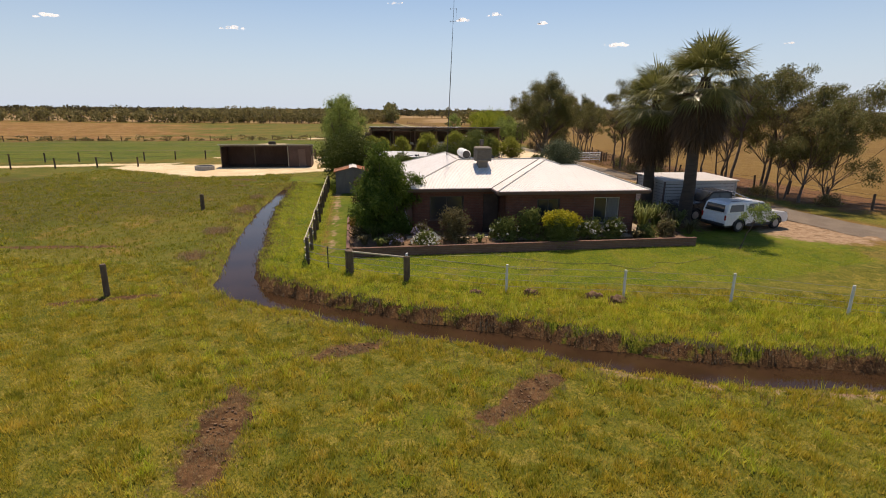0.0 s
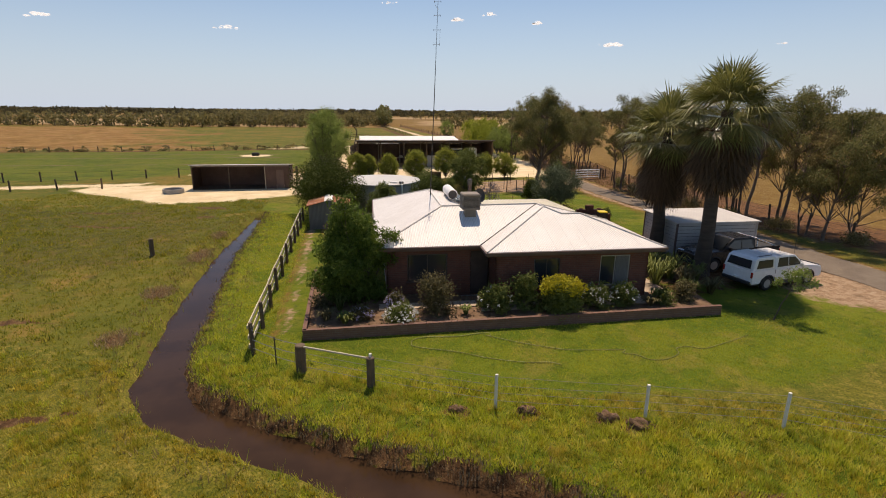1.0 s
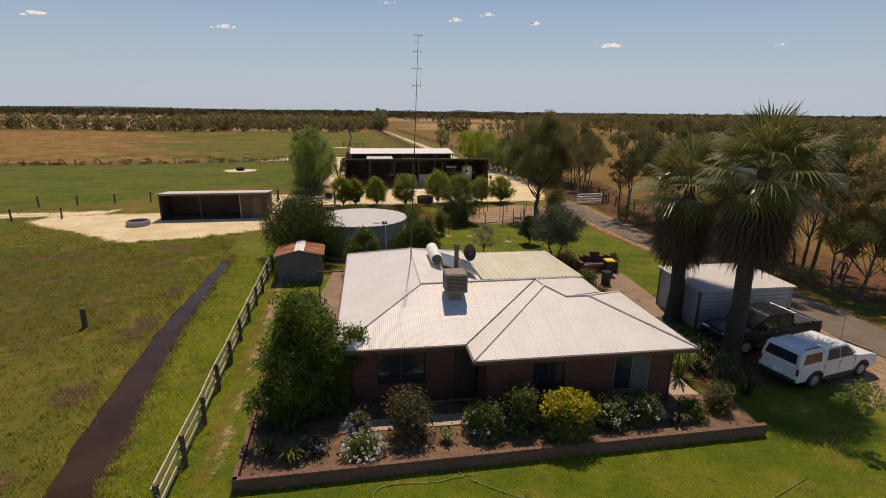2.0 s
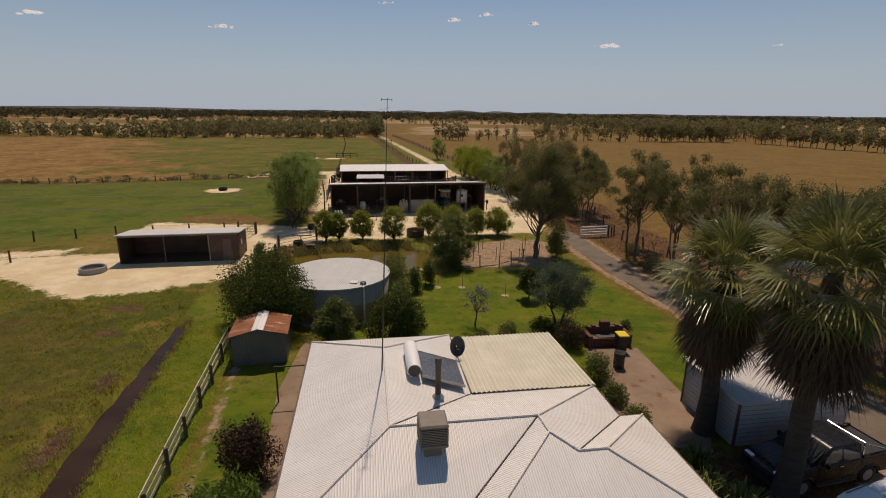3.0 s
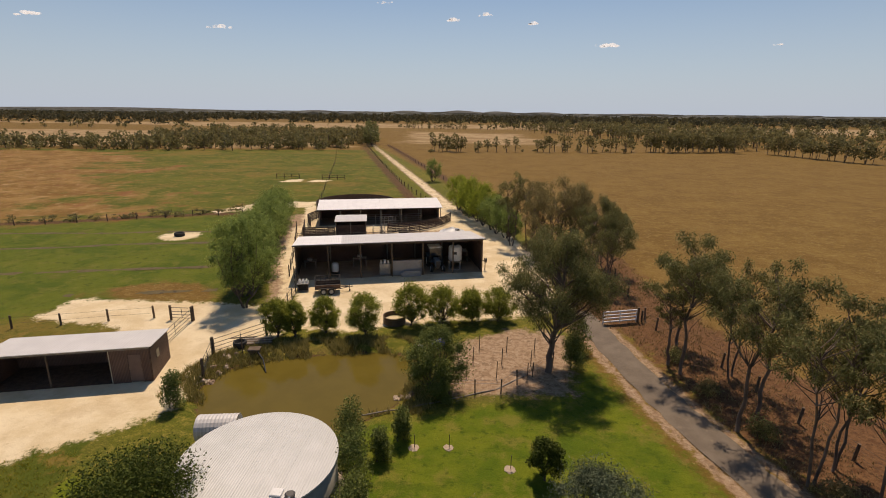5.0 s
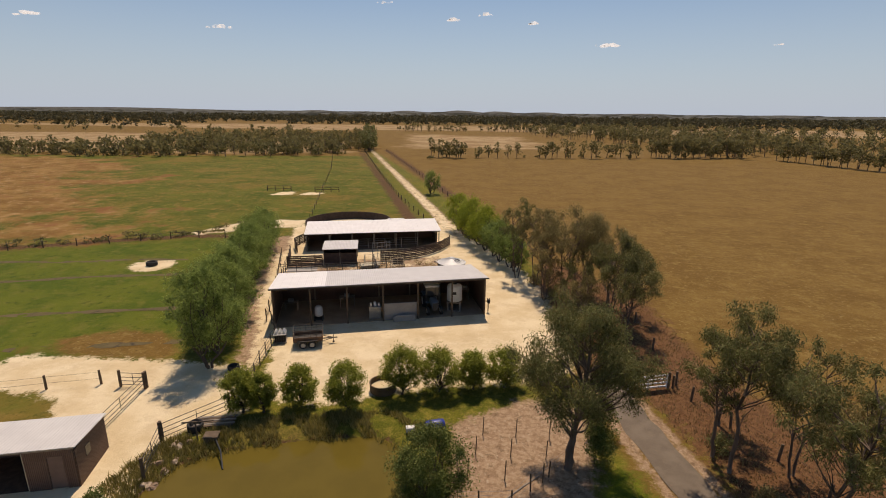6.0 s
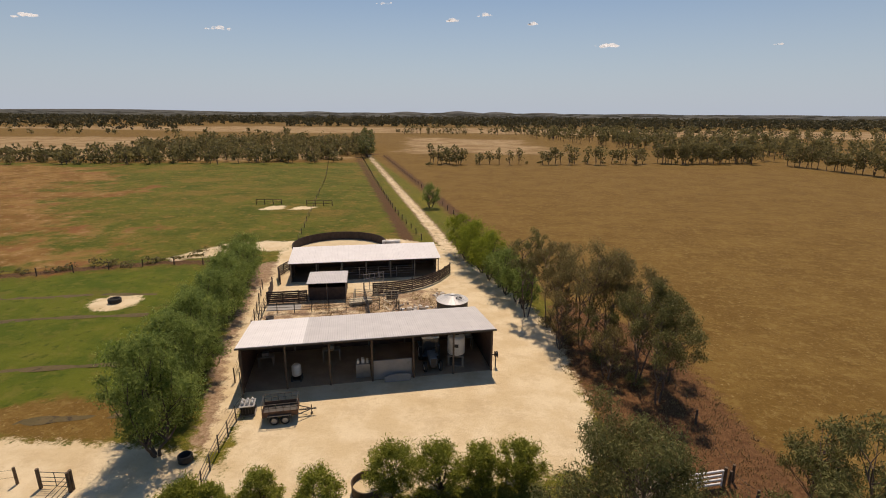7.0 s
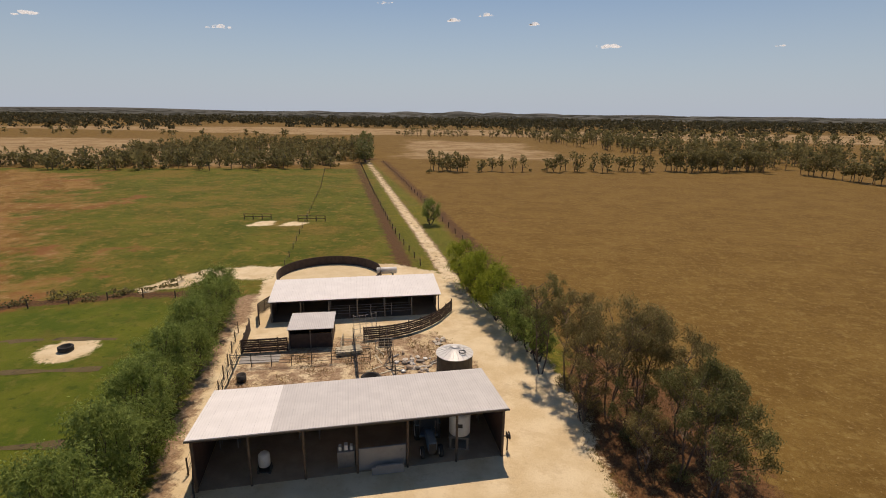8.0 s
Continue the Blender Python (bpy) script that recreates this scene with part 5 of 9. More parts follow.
for i in range(6):
    for s in (-0.74, 0.74):
        part("cage_bar", Geo().box(-1.24 + 0.49 * i, s - 0.015, 1.0, -1.21 + 0.49 * i, s + 0.015, 1.55), DARK_STEEL, TRL)
part("cage_rail", Geo().box(-1.25, -0.76, 1.55, 1.25, -0.72, 1.59).box(-1.25, 0.72, 1.55, 1.25, 0.76, 1.59).box(-1.25, -0.72, 1.55, -1.21, 0.72, 1.59).box(1.21, -0.72, 1.55, 1.25, 0.72, 1.59), DARK_STEEL, TRL)
part("cage_rail", Geo().box(-1.25, -0.755, 1.26, 1.25, -0.73, 1.29).box(-1.25, 0.73, 1.26, 1.25, 0.755, 1.29), DARK_STEEL, TRL)
part("drawbar", Geo().box(1.25, -0.04, 0.45, 2.5, 0.04, 0.53).tube([(1.2, -0.6, 0.49), (2.2, 0, 0.49)], 0.035, 6).tube([(1.2, 0.6, 0.49), (2.2, 0, 0.49)], 0.035, 6), DARK_STEEL, TRL)
part("jockey_wheel", Geo().tube([(2.15, 0.1, 0.1), (2.15, 0.1, 0.75)], 0.03, 6).lathe((2.15, 0.1, 0.0), [(0.08, 0), (0.1, 0.05), (0.08, 0.12)], 12), DARK_STEEL, TRL)
for a in (-0.42, 0.34):
    for s in (-0.85, 0.85):
        wheel(TRL, (a, s, 0.33), 0.33, 0.19, rim=RIM)
for s in (-0.85, 0.85):
    part("mudguard", Geo().box(-0.85, s - 0.11, 0.7, 0.75, s + 0.11, 0.73).box(-0.87, s - 0.11, 0.5, -0.84, s + 0.11, 0.72).box(0.75, s - 0.11, 0.5, 0.78, s + 0.11, 0.72), DARK_STEEL, TRL)
CR_ = thing("wire_crate", -15.3, 84.0, 0, 17, "grey wire crate with white bottles on top", "crate")
for i in range(6):
    for s in (-0.5, 0.5):
        part("bar", Geo().box(-0.5 + 0.2 * i - 0.012, s - 0.012, 0.1, -0.5 + 0.2 * i + 0.012, s + 0.012, 0.8), DARK_STEEL, CR_)
part("deck", Geo().box(-0.55, -0.55, 0.0, 0.55, 0.55, 0.1), TIMBER, CR_)
part("top_frame", Geo().box(-0.55, -0.55, 0.8, 0.55, 0.55, 0.85), STEEL, CR_)
for i in range(3):
    for j in range(2):
        part("bottle", Geo().lathe((-0.34 + 0.34 * i, -0.2 + 0.4 * j, 0.85), [(0.1, 0), (0.12, 0.03), (0.12, 0.2), (0.04, 0.3)], 10), WHITE_PLASTIC, CR_)
part("inner_load", Geo().soft(-0.46, -0.46, 0.1, 0.46, 0.46, 0.72, 0.05), DARK, CR_)

# covered stock yard behind
YL, YD = 19.8, 6.4
cov = thing("yard_shelter", -23.5, 112.9, 0, 15.0, "long low stock shelter with a white roof and rails", "shed")
part("roof_sheet", slab(Geo(), [(-0.2, -0.1, 2.62), (YL + 0.2, -0.1, 2.62), (YL + 0.2, YD, 3.15), (-0.2, YD, 3.15)], 0.05), SHED_ROOF_NEW, cov)
part("back_wall", Geo().box(0, YD - 0.1, 0, YL, YD - 0.04, 3.05), SHED_WALL, cov)
part("side_wall", Geo().box(0, 0.1, 0, 0.06, YD - 0.1, 2.6), SHED_SIDE, cov)
part("end_wall", Geo().box(YL - 0.06, 2.5, 0, YL, YD - 0.1, 2.7), SHED_SIDE, cov)
for i in range(7):
    s = 0.12 + (YL - 0.24) * i / 6
    part("post", Geo().tube([(s, 0.05, 0), (s, 0.05, 2.57)], 0.07, 8), TIMBER, cov)
    part("post", Geo().tube([(s, 3.2, 0), (s, 3.2, 2.84)], 0.07, 8), TIMBER, cov)
part("beam", Geo().box(0.02, -0.02, 2.42, YL - 0.02, 0.04, 2.56), DARK_BOARD, cov)
part("floor", Geo().box(0.1, 0.1, 0, YL - 0.1, YD - 0.12, 0.03), plain("yard_dirt", (0.13, 0.1, 0.075), (0.18, 0.14, 0.1), 0.7, 8, 0.95), cov)


def rail_fence(name, pts, height, rails, step, post_m, rail_m, label, category="fence", post_r=0.07, rail_t=(0.03, 0.11), group="", solid=False, skip_wires=False, lean=0.0, seed=1):
    """Posts with rails, boards or wires between them along a polyline."""
    rng = random.Random(seed)
    f = thing(name, pts[0][0], pts[0][1], 0, 0, label, category, group)
    ox, oy = pts[0][0], pts[0][1]
    places = along(pts, step) if step > 0 else [(x, y, 0.0) for x, y in pts]
    ex, ey = pts[-1]
    if step > 0 and math.hypot(places[-1][0] - ex, places[-1][1] - ey) > 0.4 * step:
        places.append((ex, ey, places[-1][2]))
    tops = []
    for x, y, a in places:
        z = float(terrain(x, y)[0])
        lx, ly = rng.uniform(-lean, lean), rng.uniform(-lean, lean)
        hh = height * rng.uniform(0.96, 1.08)
        part("post", Geo().tube([(x - ox, y - oy, z - 0.15), (x - ox + lx, y - oy + ly, z + hh)], [post_r, post_r * 0.92], 7), post_m, f)
        tops.append((x - ox, y - oy, z, lx, ly))
    for (xa, ya, za, la, ma), (xb, yb, zb, lb, mb) in zip(tops[:-1], tops[1:]):
        d = math.hypot(xb - xa, yb - ya)
        if d < 0.05:
            continue
        for h in rails:
            k = h / height
            va, vb = Vector((xa + la * k, ya + ma * k, za + h + rng.uniform(-0.02, 0.02))), Vector((xb + lb * k, yb + mb * k, zb + h + rng.uniform(-0.02, 0.02)))
            if rail_t[1] < 0.03:
                part("wire", Geo().tube([va, (va + vb) / 2 - Vector((0, 0, 0.015)), vb], rail_t[0], 4), rail_m, f)
            else:
                w = (vb - va)
                side = Vector((-w.y, w.x, 0)).normalized() * (post_r + rail_t[0] / 2)
                t, u = Vector((-w.y, w.x, 0)).normalized() * rail_t[0] / 2, Vector((0, 0, rail_t[1] / 2))
                e = w.normalized() * 0.05
                vs = [p + side + sa * t + sb * u for p in (va - e, vb + e) for sa in (-1, 1) for sb in (-1, 1)]
                part("rail", Geo().add(vs, [(0, 1, 3, 2), (4, 6, 7, 5), (0, 4, 5, 1), (2, 3, 7, 6), (0, 2, 6, 4), (1, 5, 7, 3)]), rail_m, f)
    return f


def yard(u, v):
    p = cov.matrix_basis @ Vector((u, v, 0))
    return p.x, p.y


# dark boarded race that curves in front of the shelter, and the pens
BOARDS = [0.18, 0.42, 0.66, 0.9, 1.14, 1.38]
rail_fence("boarded_race", [(-3.0, 119.2), (-4.4, 115.2), (-6.6, 112.4), (-9.3, 110.6), (-12.4, 109.7)], 1.55, BOARDS, 1.7, DARK_BOARD, DARK_BOARD, "curved dark boarded cattle race beside the stock shelter", rail_t=(0.03, 0.2))
rail_fence("pen_fence", [(-24.6, 112.2), (-26.0, 115.0), (-25.5, 118.5)], 1.5, BOARDS, 1.5, DARK_BOARD, DARK_BOARD, "dark boarded pen fence at the end of the shelter", group="pen fences", rail_t=(0.03, 0.18))
rail_fence("pen_fence", [(-24.9, 110.4), (-23.2, 105.2), (-18.9, 106.4)], 1.5, BOARDS, 1.8, DARK_BOARD, DARK_BOARD, "dark boarded pen fence round bare earth", group="pen fences", rail_t=(0.03, 0.2))
rail_fence("steel_yard_fence", [(-23.2, 105.0), (-21.5, 99.0), (-20.6, 95.6)], 1.5, [0.35, 0.7, 1.05, 1.4], 1.9, DARK_STEEL, DARK_STEEL, "dark steel pipe fence of the stock yard", group="yard fences", post_r=0.045, rail_t=(0.025, 0.02))
rail_fence("steel_yard_fence", [(-22.9, 102.4), (-17.5, 103.4), (-10.0, 105.4)], 1.35, [0.35, 0.7, 1.05, 1.3], 1.9, DARK_STEEL, DARK_STEEL, "dark steel pipe fence of the stock yard", group="yard fences", post_r=0.045, rail_t=(0.025, 0.02))
rail_fence("steel_yard_fence", [(-12.8, 109.4), (-10.8, 103.4), (-8.9, 97.2)], 1.5, [0.35, 0.7, 1.05, 1.4], 1.9, DARK_STEEL, DARK_STEEL, "dark steel pipe fence of the stock yard", group="yard fences", post_r=0.05, rail_t=(0.025, 0.02))
rail_fence("steel_yard_fence", [(-9.4, 110.2), (-7.2, 103.2), (-5.6, 98.4)], 1.4, [0.5, 0.9, 1.35], 2.1, OLD_POST, DARK_STEEL, "old pipe and timber fence beside the scrap heap", group="yard fences", post_r=0.06, rail_t=(0.02, 0.02))
rail_fence("inner_rails", [yard(6.5, 0.6), yard(16.5, 0.6)], 1.5, [0.5, 0.85, 1.2, 1.5], 2.5, STEEL, STEEL, "pale steel cattle rails inside the shelter", post_r=0.045, rail_t=(0.025, 0.02))
rail_fence("draft_gate", [(-13.2, 111.2), (-11.0, 112.6)], 2.1, [0.5, 1.0, 1.5, 2.05], 0.7, STEEL, STEEL, "tall grey steel drafting gate frame", "gate", post_r=0.04, rail_t=(0.025, 0.02))
rail_fence("pipe_fence", [(-17.6, 87.4), (-15.9, 84.6), (-15.0, 78.6), (-14.2, 75.4)], 1.3, [0.5, 0.9, 1.25], 1.7, DARK_STEEL, DARK_STEEL, "leaning dark pipe fence beside the gravel yard", post_r=0.05, rail_t=(0.025, 0.02), lean=0.06)
rail_fence("pipe_fence", [(-18.4, 88.0), (-21.5, 97.5), (-26.0, 110.0)], 1.3, [0.45, 0.85, 1.2], 2.6, OLD_POST, DARK_STEEL, "old post and wire fence along the sheds", post_r=0.06, rail_t=(0.012, 0.02), lean=0.05)
hut = thing("loading_shelter", -18.9, 106.8, 0, 13.5, "small dark hut with a flat pale roof in the stock yard", "hut")
part("roof_sheet", slab(Geo(), [(-0.1, -0.15, 2.2), (4.6, -0.15, 2.2), (4.6, 4.0, 2.35), (-0.1, 4.0, 2.35)], 0.05), SHED_ROOF, hut)
part("front_wall", Geo().box(0.1, 0.05, 0, 4.4, 0.1, 1.6), DARK_BOARD, hut)
part("back_wall", Geo().box(0.1, 3.8, 0, 4.4, 3.85, 2.25), SHED_WALL, hut)
part("side_wall", Geo().box(0.1, 0.12, 0, 0.15, 3.8, 2.15), SHED_SIDE, hut)
part("side_wall", Geo().box(4.35, 1.0, 0, 4.4, 3.8, 2.15), SHED_SIDE, hut)
for u in (0.08, 2.2, 4.42):
    for v in (0.02, 3.88):
        part("post", Geo().tube([(u, v, 0), (u, v, 2.18)], 0.05, 7), TIMBER, hut)
# round tank with a conical lid
rt = thing("water_tank", -1.55, 104.6, 0, 0, "small round dark steel water tank with a pale conical lid", "tank")
part("wall", Geo().lathe((0, 0, 0), [(1.72, 0), (1.72, 1.75)], 32), DARK_STEEL, rt, "", False)
part("lid", Geo().lathe((0, 0, 1.75), [(1.8, 0.0), (1.8, 0.04), (0.28, 0.55)], 32), WHITE_PLASTIC, rt)
for k in range(20):
    w0 = 2 * math.pi * k / 20
    part("lid_rib", Geo().tube([(1.79 * math.cos(w0), 1.79 * math.sin(w0), 1.80), (0.3 * math.cos(w0), 0.3 * math.sin(w0), 2.31)], 0.02, 4), WHITE_PLASTIC, rt)
part("hatch", Geo().lathe((0, 0, 2.28), [(0.28, 0), (0.28, 0.1), (0.2, 0.14)], 16), WHITE_PLASTIC, rt)
g = Geo()
pts = [(0.75 + 0.3 * math.cos(w), -0.55 + 0.3 * math.sin(w), 2.16) for w in [2 * math.pi * k / 20 for k in range(21)]]
part("hose_coil", g.tube(pts, 0.05, 6, False), BLACK_PLASTIC, rt, "black hose coil on the lid")
# round yard
ry = thing("round_yard", -21.6, 129.0, 0, 0, "round training yard with a dark board wall and pale sand", "horse yard")
n = 44
for k in range(n):
    w0, w1 = 2 * math.pi * k / n, 2 * math.pi * (k + 1) / n
    r = 7.4
    a, b = Vector((r * math.cos(w0), r * math.sin(w0), 0)), Vector((r * math.cos(w1), r * math.sin(w1), 0))
    o = a.normalized() * 0.05
    p2 = b.normalized() * 0.05
    zt = Vector((0, 0, 1.45))
    part("board_panel", Geo().add([a, b, b + p2, a + o, a + zt, b + zt, b + p2 + zt, a + o + zt], [(0, 3, 2, 1), (4, 5, 6, 7), (0, 1, 5, 4), (2, 3, 7, 6), (0, 4, 7, 3), (1, 2, 6, 5)]), DARK_BOARD, ry)
part("sand_floor", Geo().lathe((0, 0, 0.0), [(7.38, 0.0), (7.38, 0.05)], 44), SAND, ry)
fd = thing("feed_tank", -13.7, 131.6, 0, 15, "long white horizontal tank beside the round yard", "tank")
part("shell", Geo().tube([(-1.5, 0, 0.9), (-1.4, 0, 0.9), (1.4, 0, 0.9), (1.5, 0, 0.9)], [0.35, 0.5, 0.5, 0.35], 18), WHITE_PLASTIC, fd, "", True)
for s in (-0.9, 0.9):
    part("cradle", Geo().box(s - 0.1, -0.45, 0, s + 0.1, 0.45, 0.5), DARK_STEEL, fd)

# smaller open shed beside the paddock
sm = thing("hay_shed", -28.45, 62.75, 0, 15.9, "open dark shed with a pale skillion roof and one closed bay", "shed")
SL, SD, SF, SB = 9.95, 3.4, 2.62, 2.3
part("roof_sheet", slab(Geo(), [(-0.15, -0.15, SF), (SL + 0.15, -0.15, SF), (SL + 0.15, SD + 0.1, SB), (-0.15, SD + 0.1, SB)], 0.05), SHED_ROOF, sm)
part("back_wall", Geo().box(0, SD - 0.06, 0, SL, SD, SB - 0.05), SHED_WALL, sm)
part("side_wall", Geo().box(0, 0.05, 0, 0.05, SD - 0.07, SB), SHED_SIDE, sm)
part("side_wall", Geo().box(SL - 0.05, 0.05, 0, SL, SD - 0.07, SB), SHED_SIDE, sm)
part("front_panel", Geo().box(7.45, 0.0, 0, 8.55, 0.05, SF - 0.06).box(9.35, 0.0, 0, SL - 0.06, 0.05, SF - 0.06).box(8.55, 0.0, 2.05, 9.35, 0.05, SF - 0.06), SHED_WALL, sm)
part("partition", Geo().box(7.45, 0.06, 0, 7.5, SD - 0.07, SB), SHED_SIDE, sm)
part("door", Geo().soft(8.57, 0.01, 0.03, 9.33, 0.05, 2.03, 0.01), plain("faded_door", (0.16, 0.105, 0.08), (0.2, 0.13, 0.1), 2, 15, 0.8), sm, "faded brown plank door")
# floor plate darker than the gravel: the shade under the roof is in its colour
part("floor", Geo().box(0.06, 0.06, -0.02, 7.44, SD - 0.08, 0.012), BANK_EARTH, sm, "earth floor coloured dark to deepen the shade inside")
part("front_beam", Geo().box(0.0, -0.02, SF - 0.22, SL, 0.0 + 0.05, SF - 0.06), TIMBER, sm)
for u in (0.06, 3.7, 7.4):
    part("post", Geo().tube([(u, 0.12, 0), (u, 0.12, SF - 0.2)], 0.06, 7), PALE_RAIL if u > 7 else OLD_POST, sm)
part("side_window", Geo().box(SL, 1.0, 1.2, SL + 0.02, 1.5, 1.8), GLASS, sm)

# big water tank behind the house
wt = thing("water_tank", -6.75, 55.75, 0, 0, "large round water tank with a pale corrugated lid", "tank")
part("wall", Geo().lathe((0, 0, 0), [(3.5, 0), (3.5, 1.2), (3.505, 1.21), (3.5, 1.22), (3.5, 2.45)], 64), TANK_SIDE, wt, "grey-green steel wall", True)
part("lid", Geo().lathe((0, 0, 2.45), [(3.58, -0.06), (3.58, 0.02), (2.0, 0.12), (0.2, 0.2)], 64), TANK_LID, wt, "pale corrugated lid")
part("downpipe", Geo().tube([(2.5, -2.66, 0.05), (2.5, -2.64, 2.45), (2.4, -2.4, 2.66)], 0.06, 8), WHITE_PLASTIC, wt)
part("strainer", Geo().lathe((2.35, -2.2, 2.5), [(0.2, 0.0), (0.22, 0.1), (0.16, 0.14)], 16), DARK_STEEL, wt)
part("hatch", Geo().soft(1.5, -2.35, 2.5, 2.0, -1.9, 2.6, 0.02), WHITE_PLASTIC, wt)
part("pump_box", Geo().soft(1.75, -3.75, 0, 2.5, -3.15, 0.4, 0.03), DARK_STEEL, wt)
part("plinth", Geo().lathe((0, 0, 0.0), [(3.9, 0.0), (3.85, 0.06)], 48), CONCRETE, wt)
st = thing("small_tank", -11.2, 60.0, 0, 10, "low ribbed galvanised tank lying beside the big one", "tank")
g = Geo().tube([(-1.1, 0, 0.75)] + [(-1.1 + 0.1 * k, 0, 0.75) for k in range(23)] + [(1.1, 0, 0.75)], [0.4] + [0.72 + 0.02 * (k % 2) for k in range(23)] + [0.4], 20)
part("shell", g, SHED_ROOF, st)

# garden shed with a rusted roof
gs = thing("garden_shed", -9.75, 46.6, 0, 17, "small grey iron garden shed with a rusted gable roof", "shed")
W, D, H = 2.75, 2.3, 1.75
part("front_wall", Geo().add([(0, 0, 0), (W, 0, 0), (W, 0, H), (W / 2, 0, H + 0.32), (0, 0, H), (0, 0.04, 0), (W, 0.04, 0), (W, 0.04, H), (W / 2, 0.04, H + 0.32), (0, 0.04, H)],
                             [(0, 1, 2, 3, 4), (9, 8, 7, 6, 5), (0, 5, 6, 1), (1, 6, 7, 2), (2, 7, 8, 3), (3, 8, 9, 4), (4, 9, 5, 0)]), GREY_WALL, gs)
part("back_wall", Geo().box(0, D - 0.04, 0, W, D, H), GREY_WALL, gs)
part("side_wall", Geo().box(0, 0.05, 0, 0.04, D - 0.05, H), GREY_SIDE, gs)
part("side_wall", Geo().box(W - 0.04, 0.05, 0, W, D - 0.05, H), GREY_SIDE, gs)
part("roof_sheet", slab(Geo(), [(-0.15, -0.15, H - 0.01), (W / 2, -0.15, H + 0.37), (W / 2, D + 0.15, H + 0.37), (-0.15, D + 0.15, H - 0.01)][::-1], 0.02), RUST, gs, "rusted corrugated roof")
part("roof_sheet", slab(Geo(), [(W / 2, -0.15, H + 0.37), (W + 0.15, -0.15, H - 0.01), (W + 0.15, D + 0.15, H - 0.01), (W / 2, D + 0.15, H + 0.37)], 0.02), RUST, gs, "rusted corrugated roof")
for sg in (-1, 1):
    part("ridge_cap", slab(Geo(), [(W / 2, -0.17, H + 0.392), (W / 2 + sg * 0.3, -0.17, H + 0.31), (W / 2 + sg * 0.3, D + 0.17, H + 0.31), (W / 2, D + 0.17, H + 0.392)][::sg], 0.012), SHED_ROOF_NEW, gs, "pale bent ridge sheet")
part("door", Geo().soft(1.65, -0.025, 0.03, 2.4, 0.0, 1.65, 0.006), GREY_WALL, gs)

# lap-board shed beside the drive
ga = thing("storage_shed", 13.85, 42.55, 0, 14.0, "grey horizontal lap-board shed with a flat white roof", "shed")
W, D, H = 5.15, 3.6, 2.1
part("roof_sheet", slab(Geo(), [(-0.12, -0.12, H + 0.02), (W + 0.12, -0.12, H + 0.02), (W + 0.12, D + 0.12, H + 0.12), (-0.12, D + 0.12, H + 0.12)], 0.06), SHED_ROOF, ga, "flat pale sheet roof")
# near-black sheets added behind the boards paint the shadow lines in their gaps
part("gap_backing", Geo().box(0.07, 0.08, 0, W - 0.07, 0.12, H - 0.02), DARK, ga, "near-black backing that stands for the shade between the boards")
part("gap_backing", Geo().box(0.08, 0.13, 0, 0.12, D - 0.07, H - 0.02), DARK, ga, "near-black backing that stands for the shade between the boards")
for i in range(10):
    z0 = 0.03 + i * 0.206
    part("lap_board", Geo().soft(0.07, -0.01, z0, W - 0.07, 0.03, z0 + 0.18, 0.006, Matrix.Translation((0, 0, z0)) @ Matrix.Rotation(radians(-6), 4, "X") @ Matrix.Translation((0, 0, -z0))), LAP_BOARD, ga)
    part("lap_board", Geo().soft(-0.01, 0.08, z0, 0.03, D - 0.07, z0 + 0.18, 0.006, Matrix.Translation((0, 0, z0)) @ Matrix.Rotation(radians(6), 4, "Y") @ Matrix.Translation((0, 0, -z0))), LAP_BOARD, ga)
part("back_wall", Geo().box(0.06, D - 0.06, 0, W, D, H), GREY_WALL, ga)
part("side_wall", Geo().box(W - 0.06, 0.06, 0, W, D - 0.06, H), LAP_BOARD, ga)
part("corner_trim", Geo().box(-0.03, -0.03, 0, 0.06, 0.06, H), FASCIA, ga)
part("corner_trim", Geo().box(W - 0.06, -0.03, 0, W + 0.03, 0.06, H), LAP_BOARD, ga)
part("downpipe", Geo().tube([(-0.08, D - 0.2, 0), (-0.08, D - 0.2, H)], 0.04, 8), FASCIA, ga)
# ---- plants ----
def leaves(centres, radii, count, size, rng, droop=0.3, shell=0.55, slim=0.35, flat=0.0):
    """count leaves spread through clumps, as arrays of vertices and faces; each leaf is a folded lozenge."""
    centres, radii = np.asarray(centres, float), np.asarray(radii, float)
    vol = radii.prod(1) ** (2 / 3)
    k = rng.choice(len(centres), count, p=vol / vol.sum())
    d = rng.normal(size=(count, 3))
    d /= np.linalg.norm(d, axis=1)[:, None]
    r = shell + (1 - shell) * rng.random(count) ** 0.6
    inner = rng.random(count) < 0.3
    r = np.where(inner, r * rng.random(count), r) * (1 + 0.12 * rng.normal(size=count))
    if shell < 0:                                        # loose clumps with no edge
        r = np.minimum(np.abs(rng.normal(size=count)) * 0.6, rng.uniform(0.7, 1.25, count)) + 0.08
    c = centres[k] + d * r[:, None] * radii[k]
    a = rng.normal(size=(count, 3)) * (1 - flat) + d * 0.5
    a[:, 2] -= droop * 2
    a /= np.linalg.norm(a, axis=1)[:, None]
    b = np.cross(a, rng.normal(size=(count, 3)))
    b /= np.linalg.norm(b, axis=1)[:, None] + 1e-9
    n = np.cross(a, b)
    s = size * (0.6 + 0.8 * rng.random(count))[:, None]
    v = np.stack([c - a * s * 0.5, c + b * s * slim * 0.5 + n * s * 0.08, c + a * s * 0.5, c - b * s * slim * 0.5 + n * s * 0.08], 1).reshape(-1, 3)
    f = np.arange(count * 4).reshape(-1, 4)
    return v, f


